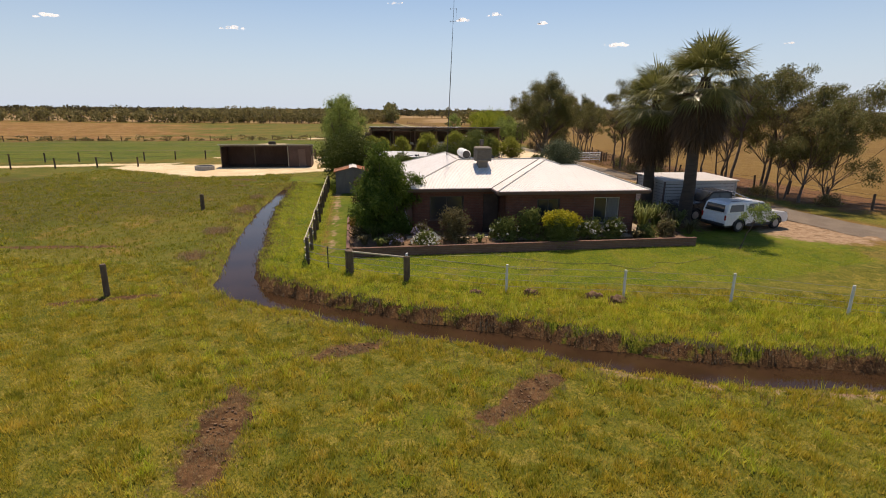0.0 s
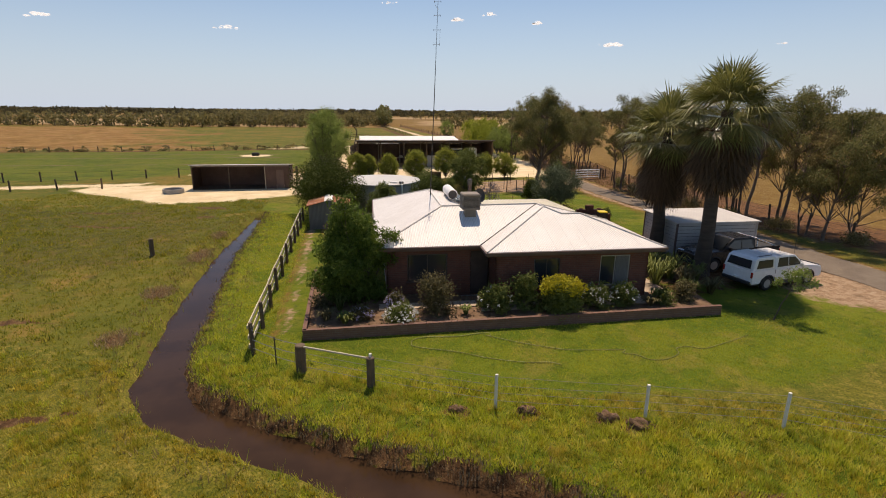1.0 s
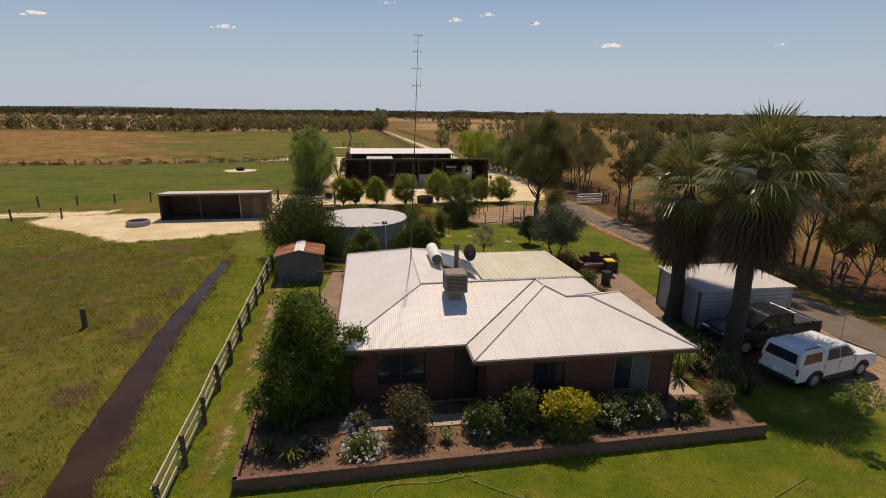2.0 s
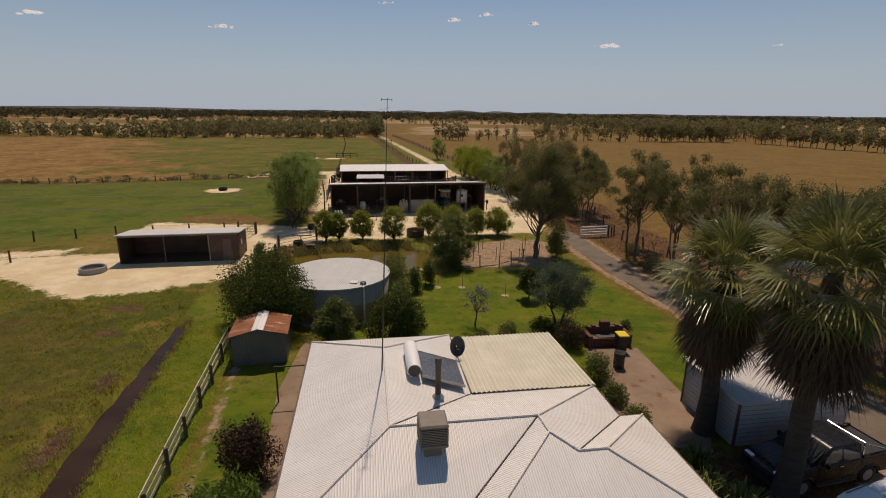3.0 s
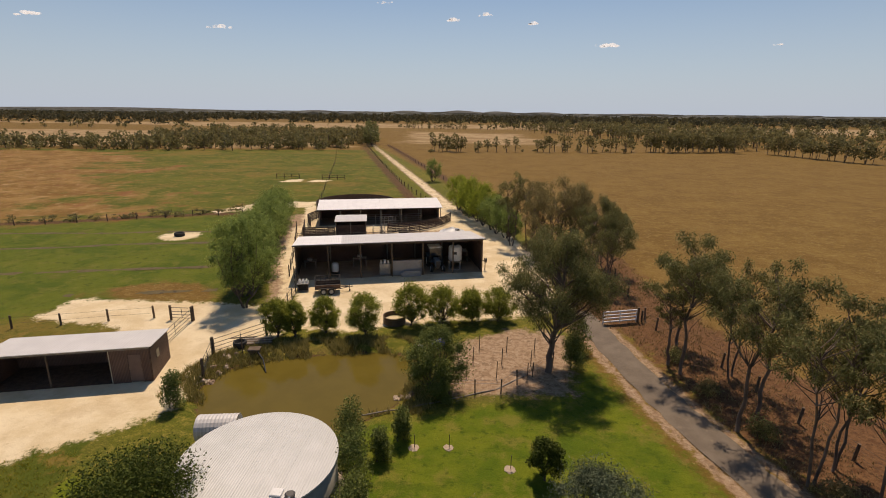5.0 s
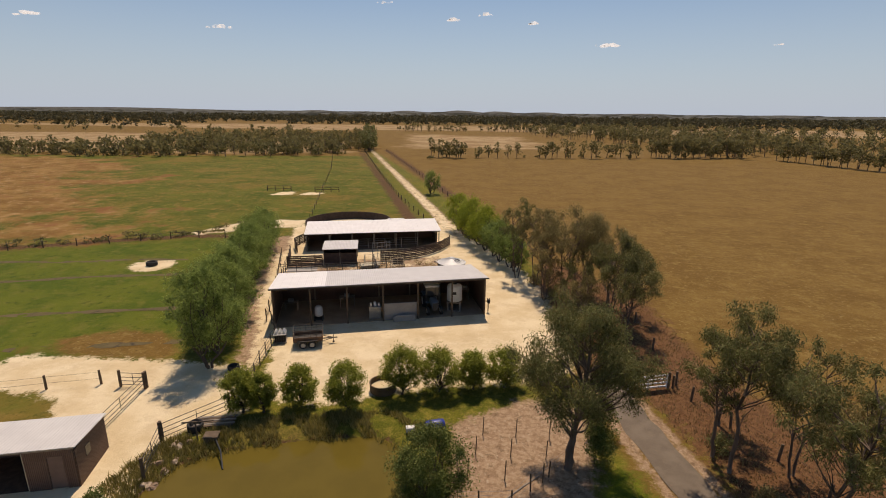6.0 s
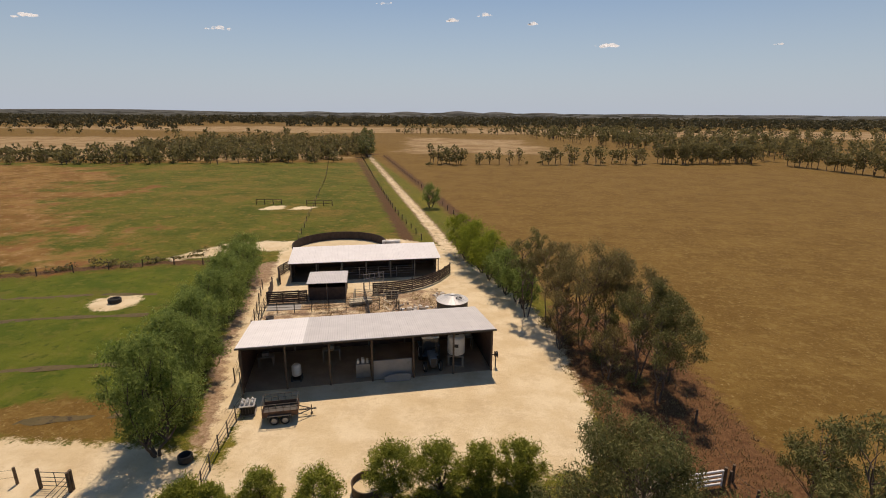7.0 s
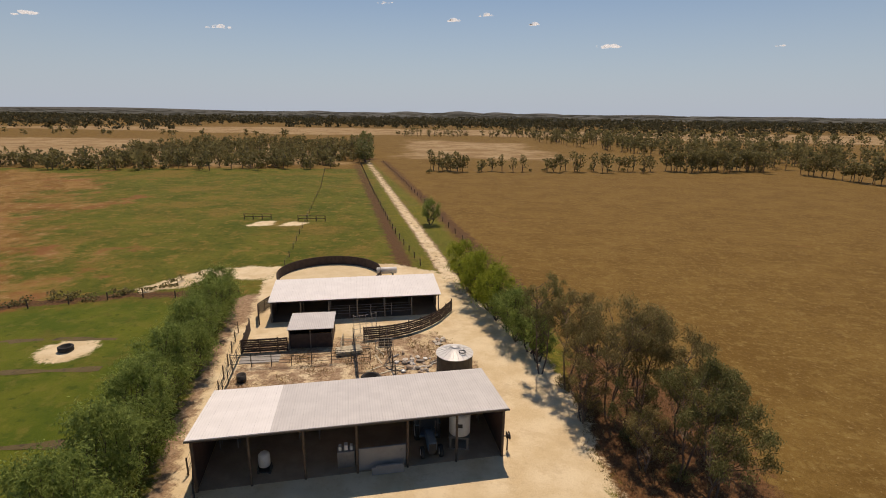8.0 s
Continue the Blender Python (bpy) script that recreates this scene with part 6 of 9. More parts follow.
def array_mesh(name, v, f, material):
    mesh = bpy.data.meshes.new(name)
    mesh.vertices.add(len(v))
    mesh.vertices.foreach_set("co", np.asarray(v, np.float32).ravel())
    k = f.shape[1]
    mesh.loops.add(f.size)
    mesh.loops.foreach_set("vertex_index", f.ravel().astype(np.int32))
    mesh.polygons.add(len(f))
    mesh.polygons.foreach_set("loop_start", np.arange(0, f.size, k, dtype=np.int32))
    mesh.update(calc_edges=True)
    mesh.materials.append(material)
    return mesh


def limb(g, a, b, r0, r1, rng, bend=0.12, n=5, sides=6):
    a, b = Vector(a), Vector(b)
    d = (b - a).length
    pts = []
    o = Vector((rng.normal(), rng.normal(), rng.normal() * 0.5)) * d * bend
    for i in range(n):
        t = i / (n - 1)
        pts.append(a.lerp(b, t) + o * math.sin(math.pi * t) + Vector((rng.normal(), rng.normal(), 0)) * d * 0.015 * (0 < i < n - 1))
    g.tube(pts, [r0 + (r1 - r0) * i / (n - 1) for i in range(n)], sides)
    return pts


def tree(name, x, y, h, w, leaf, bark, label, seed, count=4500, size=0.32, bare=0.35, clumps=16, shape="gum", stems=1, slim=0.35, droop=0.3, trunk_r=0.16, group="", category="tree", lean=(0, 0)):
    """A tapered trunk with limbs, and a crown of leaves in clumps at the ends of the limbs."""
    rng = np.random.default_rng(seed)
    z0 = float(terrain(x, y)[0])
    t = thing(name, x, y, z0, 0, label, category, group)
    cs, rs = [], []
    full = shape == "billow"                             # leafy all through, down to the ground
    for i in range(clumps):
        u = (i + 0.5) / clumps
        w0 = i * 2.39996 + rng.uniform(-0.5, 0.5)
        if shape in ("gum", "billow"):                   # billows of a few small clumps over the upper shell of an open crown
            if i % 3 == 0:
                up = min(0.95, (-0.95 if full else -0.62) + (1.92 if full else 1.58) * u + rng.uniform(-0.15, 0.12))
                ring = math.sqrt(max(0.06, 1 - up * up)) * rng.uniform(0.3 if full else 0.6, 1.05)
                hz = bare + (1 - bare) * (0.48 + 0.44 * up * rng.uniform(0.85, 1.0))
                lobe = (w * 0.40 * ring * math.cos(w0), w * 0.40 * ring * math.sin(w0), h * hz)
                lobe_r = w * rng.uniform(0.095, 0.16) * (1.15 if full else 0.93 if clumps > 60 else 1.0)
            o = rng.normal(size=3) * lobe_r * 0.62
            cr = lobe_r * rng.uniform(0.6, 1.05)
            rs.append((cr, cr, cr * rng.uniform(0.75, 1.2)))
            cs.append((lobe[0] + o[0] + lean[0] * hz, lobe[1] + o[1] + lean[1] * hz, lobe[2] + o[2] * 0.8))
            continue
        elif shape == "ball":
            hz = bare + (1 - bare) * (0.18 + 0.66 * u)
            reach = w / 2 * 0.68 * math.sqrt(max(0.05, 1 - (2 * u - 0.8) ** 2 * 0.75)) * rng.uniform(0.55, 1.25)
            cr = w * rng.uniform(0.085, 0.21)
            rs.append((cr, cr, cr * rng.uniform(0.8, 1.1)))
        else:                                            # column or bush, full to the ground
            hz = 0.12 + 0.76 * u
            reach = w / 2 * 0.6 * rng.uniform(0.5, 1.05) * (1.05 - 0.5 * u)
            cr = w * rng.uniform(0.18, 0.27)
            rs.append((cr, cr, cr * 0.9))
        cs.append((reach * math.cos(w0) + lean[0] * hz, reach * math.sin(w0) + lean[1] * hz, h * hz))
    top = max(c[2] + r[2] for c, r in zip(cs, rs))
    cs = [(a, b, c * (h / top) if c > h * 0.5 else c) for a, b, c in cs]
    g = Geo()
    forks = []
    tall = shape == "gum" and h > 3
    for s in range(stems):
        w0 = 2 * math.pi * s / stems + rng.uniform(0, 1)
        sp = 0.0 if stems == 1 else 0.16
        a = (sp * math.cos(w0), sp * math.sin(w0), -0.12)
        hb = max(h * bare * 1.1, 0.25)
        spread = w * (0.03 if stems == 1 else 0.13)
        b = (spread * math.cos(w0) + lean[0] * bare, spread * math.sin(w0) + lean[1] * bare, hb)
        r0, r1 = trunk_r * (1.25 if stems == 1 else 0.8), trunk_r * (0.8 if stems == 1 else 0.5)
        stem = limb(g, a, b, r0, r1, rng, 0.02 if tall else 0.05, 6, 9)
        if tall:
            e = Vector((b[0] * 1.5 + lean[0] * 0.5, b[1] * 1.5 + lean[1] * 0.5, h * rng.uniform(0.74, 0.86)))
            stem = stem + limb(g, stem[-1], e, r1, r1 * 0.25, rng, 0.04, 6, 6)[1:]
        forks.append(stem)
    for i, c in enumerate(cs):
        stem = forks[i % len(forks)]
        q = Vector((c[0] * 0.9, c[1] * 0.9, c[2] - rs[i][2] * 0.35))
        away = math.hypot(q.x - stem[-1].x, q.y - stem[-1].y)
        f = min(stem[3:], key=lambda k: abs(k.z - (q.z - 0.9 * away - 0.2))) if tall else stem[-1]
        if q.z > f.z - 0.3 * h and (q - f).length > 0.3:
            pts = limb(g, f, q, trunk_r * 0.36, trunk_r * 0.09, rng, 0.06, 5, 4)
            e = Vector(c) + Vector(rng.normal(size=3)) * rs[i][0] * 0.5
            g.tube([pts[3], (pts[3] + e) / 2 + Vector((0, 0, 0.05)), e], [trunk_r * 0.12, trunk_r * 0.08, trunk_r * 0.04], 3)
    part("trunk", g, bark, t, "", True)
    v, f = leaves(cs, rs, int(count * 1.9), size * 0.72, rng, droop, 0.3 if shape in ("gum", "billow") else -1 if name in ("willow_tree", "pepper_tree", "weeping_mulberry", "dam_tree", "jacaranda", "olive_tree", "silky_oak", "hydrangea", "brown_shrub", "daisy_bush", "lavender_bush") else 0.5, slim)
    v[:, 2] = np.maximum(v[:, 2], 0.03)
    ob = new("crown", array_mesh("crown", v, f, leaf))
    ob.parent = t
    return t


GUM = "tall gum tree with thin drooping olive-green leaves in open clumps"
# gums along the drive and round the yard
for i, (x, y, h, w, n, leaf, st, bare, lx) in enumerate([
        (8.0, 69.8, 10.9, 7.3, 17000, GUM_LEAF, 1, 0.28, 0.3), (17.3, 70.4, 10.4, 5.8, 6000, GUM_LEAF, 1, 0.46, -0.2), (16.9, 71.8, 6.8, 2.8, 1500, GUM_LEAF, 1, 0.4, -0.4), (18.3, 64.0, 10.6, 5.2, 5000, GUM_LEAF, 1, 0.46, 0.6), (19.8, 59.6, 10.0, 4.8, 4600, GUM_LEAF, 2, 0.44, -0.3),
        (21.8, 61.0, 9.4, 4.4, 3600, GUM_LEAF, 2, 0.42, 0.5), (21.4, 57.2, 9.6, 4.4, 4000, GUM_LEAF, 2, 0.42, -0.3), (23.3, 57.4, 9.2, 5.4, 4800, GUM_LEAF, 3, 0.34, 0.6), (22.3, 53.8, 9.6, 5.0, 4600, GUM_LEAF, 2, 0.42, 0.0), (25.6, 54.4, 9.6, 5.4, 5600, GUM_LEAF, 1, 0.22, 0.0),
        (25.4, 48.2, 8.7, 6.4, 8900, GUM_LEAF, 1, 0.14, 0.5), (28.2, 49.8, 8.9, 6.0, 7000, GUM_LEAF, 2, 0.12, 0.2), (24.4, 51.8, 10.4, 4.6, 3800, GUM_LEAF, 1, 0.5, 0.5), (21.5, 50.6, 9.6, 3.8, 2800, GUM_LEAF, 1, 0.5, 0.3), (24.9, 49.6, 7.6, 3.6, 3000, PALE_GUM, 2, 0.18, -0.3), (20.7, 70.4, 8.6, 4.6, 3400, GUM_LEAF, 2, 0.36, 0.0), (18.7, 75.2, 7.6, 4.0, 2600, GUM_LEAF, 1, 0.4, 0.0), (20.4, 66.0, 8.4, 4.2, 2800, PALE_GUM, 1, 0.42, 0.2),
        (11.5, 98.2, 10.8, 7.2, 7000, PALE_GUM, 3, 0.44, 0.8), (14.0, 98.8, 9.6, 5.8, 4600, PALE_GUM, 2, 0.44, 0.4), (16.2, 96.2, 8.6, 5.2, 4200, PALE_GUM, 2, 0.42, 0.2), (17.4, 93.4, 7.6, 4.6, 3200, GUM_LEAF, 2, 0.4, 0.3), (14.8, 91.2, 9.4, 5.8, 5200, GUM_LEAF, 2, 0.44, 0.8), (15.8, 88.6, 7.8, 5.4, 4600, GUM_LEAF, 2, 0.4, 0.4),
        (6.7, 104.6, 10.4, 4.8, 4000, GUM_LEAF, 2, 0.34, 0.0), (8.8, 102.0, 9.6, 5.0, 4000, PALE_GUM, 2, 0.36, 0.2), (9.8, 99.4, 8.2, 4.4, 2800, PALE_GUM, 2, 0.3, 0.0), (12.6, 95.4, 6.2, 4.4, 2600, GUM_LEAF, 3, 0.2, 0.2), (9.4, 97.2, 5.2, 3.4, 1500, PALE_GUM, 3, 0.16, 0.0), (12.6, 92.0, 5.0, 3.6, 1600, PALE_GUM, 3, 0.16, 0.0)]):
    tree("gum_tree", x, y, h, w, leaf, GUM_BARK, GUM if leaf is GUM_LEAF else "gum tree with sparse brownish-olive leaves and pale limbs", 100 + i, int(n * (1.2 if n < 9000 else 1.8)), 0.27 if n < 9000 else 0.235, bare * 0.95, 48 if n < 9000 else 84, "gum", st, 0.24, 0.6, 0.10 if n < 9000 else 0.2, "gums along the drive", lean=(lx, 0))
# willows and other leafy trees beside the yard
for i, (x, y, h, w, n, leaf, lab) in enumerate([
        (-18.4, 78.8, 8.9, 7.4, 9500, WILLOW_LEAF, 0), (-20.4, 84.2, 8.2, 6.6, 7500, WILLOW_LEAF, 0), (-22.6, 90.6, 7.4, 6.0, 6000, WILLOW_LEAF, 0), (-24.6, 97.0, 7.2, 6.2, 5500, WILLOW_LEAF, 0), (-26.6, 103.6, 7.0, 6.2, 5200, WILLOW_LEAF, 0), (-28.8, 110.4, 6.6, 6.0, 5000, WILLOW_LEAF, 0), (-31.0, 117.0, 6.0, 5.4, 4200, WILLOW_LEAF, 0), (-19.9, 81.6, 6.2, 6.3, 5500, WILLOW_LEAF, 0), (-21.2, 87.4, 5.8, 6.7, 5500, WILLOW_LEAF, 0), (-24.0, 93.6, 6.3, 6.3, 5300, WILLOW_LEAF, 0), (-25.2, 100.4, 5.8, 6.5, 5100, WILLOW_LEAF, 0), (-28.1, 107.2, 5.9, 6.3, 4900, WILLOW_LEAF, 0), (-29.7, 113.8, 5.4, 6.1, 4500, WILLOW_LEAF, 0),
        (2.6, 117.0, 7.4, 6.4, 5600, LIME_LEAF, 1), (0.2, 123.0, 7.6, 6.6, 5600, LIME_LEAF, 1), (4.6, 111.6, 6.4, 5.8, 4800, WILLOW_LEAF, 1), (-2.2, 129.6, 7.0, 6.0, 4600, LIME_LEAF, 1), (1.6, 120.0, 5.6, 5.6, 4000, LIME_LEAF, 1), (3.8, 114.2, 5.4, 5.4, 4000, WILLOW_LEAF, 1), (-1.0, 126.4, 5.8, 5.4, 3800, LIME_LEAF, 1), (6.0, 109.0, 5.0, 4.8, 3200, WILLOW_LEAF, 1), (-11.4, 168.0, 6.2, 5.6, 3600, WILLOW_LEAF, 1), (6.6, 107.0, 5.0, 3.8, 2600, WILLOW_LEAF, 1)]):
    tree("willow_tree" if lab == 0 else "pepper_tree", x - 0.6 * (lab == 0), y, h, w * (0.86 if lab == 0 and y < 88 else 1), leaf, BARK, "full green willow in a row beside the gravel yard" if lab == 0 else "bright yellow-green leafy tree beside the track", 200 + i, int(n * (1.05 if lab == 0 else 0.7)), 0.30 if lab == 0 else 0.36, 0.12, 30, "ball", 3, 0.3, 0.4, 0.15, "willow row" if lab == 0 else "trees beside the track")
# weeping standards round the dam
for i, (x, y, h, w) in enumerate([(-13.4, 73.0, 2.9, 2.5), (-12.0, 73.2, 2.7, 1.9), (-9.8, 74.2, 2.8, 2.5), (-6.4, 74.0, 3.2, 2.9), (-3.0, 76.6, 3.5, 3.2), (-0.3, 77.2, 3.1, 3.3), (2.2, 77.8, 2.8, 2.7), (4.5, 78.4, 2.8, 3.0)]):
    tree("weeping_mulberry", x, y, h * 1.2, w * 1.1, MULBERRY_LEAF, BARK, "small rounded weeping tree with dense green leaves by the dam", 300 + i, 5200, 0.30, 0.04, 34, "ball", 1, 0.2, -0.15, 0.09, "weeping trees by the dam")
tree("orange_tree", -10.0, 52.4, 5.0, 7.3, DARK_LEAF, BARK, "broad dense dark green tree beside the water tank", 320, 20000, 0.17, 0.0, 44, "ball", 3, 0.5, 0.2, 0.16)
tree("dam_tree", 0.4, 66.4, 4.7, 4.4, SHRUB_LEAF, BARK, "dense green tree at the edge of the dam", 321, 12000, 0.17, 0.0, 36, "ball", 2, 0.45, 0.2, 0.11)
tree("olive_tree", 8.3, 54.5, 4.3, 4.5, OLIVE_LEAF, BARK, "grey-green olive tree on the back lawn", 322, 14000, 0.16, 0.22, 34, "ball", 2, 0.3, 0.3, 0.1)
tree("lemon_tree", 6.6, 58.6, 2.5, 1.9, DARK_LEAF, BARK, "small round dark citrus tree on the lawn", 323, 5200, 0.15, 0.12, 34, "ball", 1, 0.45, 0.2, 0.06)
tree("jacaranda", 2.9, 53.4, 2.9, 2.3, JACARANDA, BARK, "young tree with sparse mauve blossom", 324, 750, 0.14, 0.3, 22, "ball", 1, 0.4, 0.2, 0.05)
tree("laurel", -1.2, 49.0, 3.9, 3.8, DARK_LEAF, BARK, "dense dark green garden tree behind the house", 325, 10500, 0.16, 0.0, 30, "ball", 2, 0.45, 0.2, 0.1)
tree("loquat", -5.0, 49.6, 3.2, 3.0, SHRUB_LEAF, BARK, "leafy green garden tree beside the tank", 326, 7000, 0.18, 0.02, 24, "ball", 2, 0.4, 0.2, 0.08)
for i, (x, y, h, w) in enumerate([(-2.9, 57.2, 3.5, 2.4), (-2.3, 55.0, 2.5, 2.2), (-1.9, 59.2, 2.0, 1.6), (-1.1, 60.9, 2.2, 1.7), (-3.9, 60.4, 2.8, 2.4), (-15.6, 62.6, 2.6, 1.7), (9.8, 70.4, 2.6, 2.2), (10.6, 73.0, 3.0, 2.2), (0.9, 65.0, 1.6, 1.3)]):
    tree("garden_shrub", x, y, h, w, SHRUB_LEAF, BARK, "upright green shrub in the garden", 340 + i, 1800, 0.18, 0.1, 12, "column", 2, 0.4, 0.2, 0.05, "garden shrubs", "shrub")
tree("silky_oak", -2.75, 33.2, 5.0, 3.7, FEATHER_LEAF, BARK, "dense feathery dark green tree in the front garden bed", 360, 17000, 0.23, 0.02, 84, "billow", 2, 0.3, 0.5, 0.1)
tree("sapling", 14.85, 33.45, 2.3, 1.5, WILLOW_LEAF, BARK, "leaning young tree with a thin crown on the lawn", 361, 620, 0.16, 0.5, 14, "ball", 1, 0.3, 0.4, 0.025, lean=(0.9, 0.2))
# shrubs of the front bed
for i, (nm, x, y, h, w, leaf, lab, n) in enumerate([
        ("brown_shrub", 0.9, 32.1, 1.75, 1.9, BROWN_SHRUB, "brownish twiggy shrub in the front bed", 2600), ("hydrangea", 3.4, 32.5, 1.35, 1.5, SHRUB_LEAF, "leafy green shrub with a few white flowers", 2400), ("hydrangea", 4.6, 32.8, 1.7, 1.4, SHRUB_LEAF, "leafy green shrub with dark stems", 2400),
        ("hydrangea", 7.6, 33.5, 1.2, 1.4, SHRUB_LEAF, "green hydrangea with pale flower heads", 2200), ("hydrangea", 8.8, 33.8, 1.2, 1.3, SHRUB_LEAF, "green hydrangea with pale flower heads", 2200),
        ("daisy_bush", -0.3, 30.95, 0.9, 1.4, SHRUB_LEAF, "low bush covered with small white flowers", 1300), ("lavender_bush", -1.9, 31.0, 0.75, 1.0, BROWN_SHRUB, "low grey bush with mauve flowers", 1300), ("lavender_bush", -0.7, 31.8, 1.1, 0.9, BROWN_SHRUB, "low grey bush with mauve flowers", 900),
        ("garden_shrub", 10.6, 34.2, 1.0, 1.3, SHRUB_LEAF, "low green shrub by the house corner", 1200), ("garden_shrub", 11.7, 34.8, 1.2, 1.4, BROWN_SHRUB, "low brownish shrub under the palms", 1200), 
        ("garden_shrub", -3.8, 31.9, 0.8, 1.1, BROWN_SHRUB, "low brownish shrub in the bed", 500), ("garden_shrub", -4.7, 34.5, 0.9, 1.2, RUSSET_LEAF, "low russet and yellow shrub in the bed", 900), ("garden_shrub", -3.6, 35.6, 1.8, 1.6, SHRUB_LEAF, "green shrub beside the house wall", 1500), ("garden_shrub", -5.0, 38.6, 2.6, 2.5, PURPLE_LEAF, "large rounded dark purplish-brown shrub beside the house", 4200),
        ("garden_shrub", 9.3, 47.4, 1.6, 2.0, SHRUB_LEAF, "spreading green shrub beside the patio", 1900), ("garden_shrub", 9.7, 45.4, 1.1, 1.5, SHRUB_LEAF, "low green shrub beside the patio", 1300), ("garden_shrub", 10.1, 43.2, 1.3, 1.7, SHRUB_LEAF, "low green shrub beside the patio", 1500), ("garden_shrub", 8.4, 51.2, 1.6, 2.4, PURPLE_LEAF, "dark reddish garden shrub by the brick barbecue", 1800), ("garden_shrub", 4.6, 50.6, 1.2, 1.2, SHRUB_LEAF, "small green garden shrub behind the house", 900), ("garden_shrub", 6.6, 51.2, 0.9, 1.5, SHRUB_LEAF, "low green garden shrub behind the house", 900), ("garden_shrub", 4.9, 51.4, 1.3, 1.6, SHRUB_LEAF, "leafy green garden shrub behind the house", 1300), ("garden_shrub", -1.9, 52.2, 1.6, 1.8, SHRUB_LEAF, "leafy green garden shrub behind the house", 1500), ("garden_shrub", 7.0, 52.6, 1.3, 2.0, DARK_LEAF, "dark green garden shrub under the olive tree", 1600), ("garden_shrub", 3.4, 50.4, 0.9, 1.6, BROWN_SHRUB, "low brownish garden shrub behind the house", 1000), ("garden_shrub", -3.4, 53.6, 1.2, 1.5, SHRUB_LEAF, "leafy green garden shrub beside the tank", 1200), ("garden_shrub", 12.2, 53.4, 1.0, 1.0, SHRUB_LEAF, "small shrub beside the brick barbecue", 600)]):
    t = tree(nm, x, y, h * (1.15 if y < 34 else 1), w * (1.15 if y < 34 else 1), leaf, BARK, lab, 400 + i, int(n * 0.9), 0.155, 0.08, 14, "column", 3, 0.45, 0.1, 0.03, "garden shrubs", "shrub")
    if "flower" in lab:
        rng = np.random.default_rng(500 + i)
        k = 14 if "few" in lab else (26 if "heads" in lab else 64 if nm == "daisy_bush" else 34)
        d = rng.normal(size=(k, 3))
        d[:, 2] = np.abs(d[:, 2]) + 0.1
        d[:, 1] -= 0.25
        d /= np.linalg.norm(d, axis=1)[:, None]
        c = d * np.array([w / 2, w / 2, h * 0.52]) + np.array([0, 0, h * 0.45])
        v, f = leaves(c, np.full((k, 3), 0.06 if "heads" not in lab else 0.09), k * 7, 0.07, rng, 0, 0.9, 0.8)
        ob = new("flowers", array_mesh("flowers", v, f, FLOWER_BLUE if "mauve" in lab else FLOWER_WHITE))
        ob.parent = t
        tagged(ob, kind="stuff")
t = tree("golden_hedge", 6.05, 32.7, 1.75, 2.1, SHRUB_LEAF, BARK, "clipped rounded bush, green below and bright yellow on top", 470, 6500, 0.12, 0.05, 26, "column", 2, 0.5, 0.0, 0.05, "", "shrub")
rng = np.random.default_rng(471)
cs = [(0.75 * math.cos(k * 2.4) * math.sqrt(k / 14), 0.6 * math.sin(k * 2.4) * math.sqrt(k / 14), 1.5 - 0.18 * (k / 14)) for k in range(14)]
v, f = leaves(cs, np.full((14, 3), (0.32)), 3200, 0.12, rng, 0, 0.6, 0.5)
ob = new("new_growth", array_mesh("new_growth", v, f, YELLOW_LEAF))
ob.parent = t
ob["label"] = "bright yellow new leaves"




def strap_plant(x, y, h, w, leaf, label, seed, n=70):
    """A clump of long arching strap leaves rising from one crown."""
    rng = np.random.default_rng(seed)
    base = 0.26 if inside(np.array([x]), np.array([y]), BED)[0] > 0 else 0.0
    a, out, up = rng.uniform(0, 6.283, n), rng.uniform(0.15, 0.5, n) * w, h * rng.uniform(0.65, 1.05, n)
    r0 = rng.uniform(0, 0.12, n) * w
    wide = rng.uniform(0.018, 0.034, n)
    rows = []
    for k, (ro, zo, ws) in enumerate(((0.0, 0.0, 0.8), (0.35, 0.62, 1.0), (0.75, 0.98, 0.8), (1.12, 0.80, 0.12))):
        r = r0 + out * ro
        for sgn in (-1, 1):
            rows.append(np.stack([r * np.cos(a) - sgn * wide * ws * np.sin(a), r * np.sin(a) + sgn * wide * ws * np.cos(a), up * zo], 1))
    v = np.stack(rows, 1).reshape(-1, 3)
    f = (np.arange(n)[:, None, None] * 8 + np.array([(0, 1, 3, 2), (2, 3, 5, 4), (4, 5, 7, 6)])[None]).reshape(-1, 4)
    ob = new("strap_plant", array_mesh("strap_plant", v, f, leaf))
    ob.matrix_world = pose(x, y, base)
    tagged(ob, label, "plant", "strap-leaved plants")


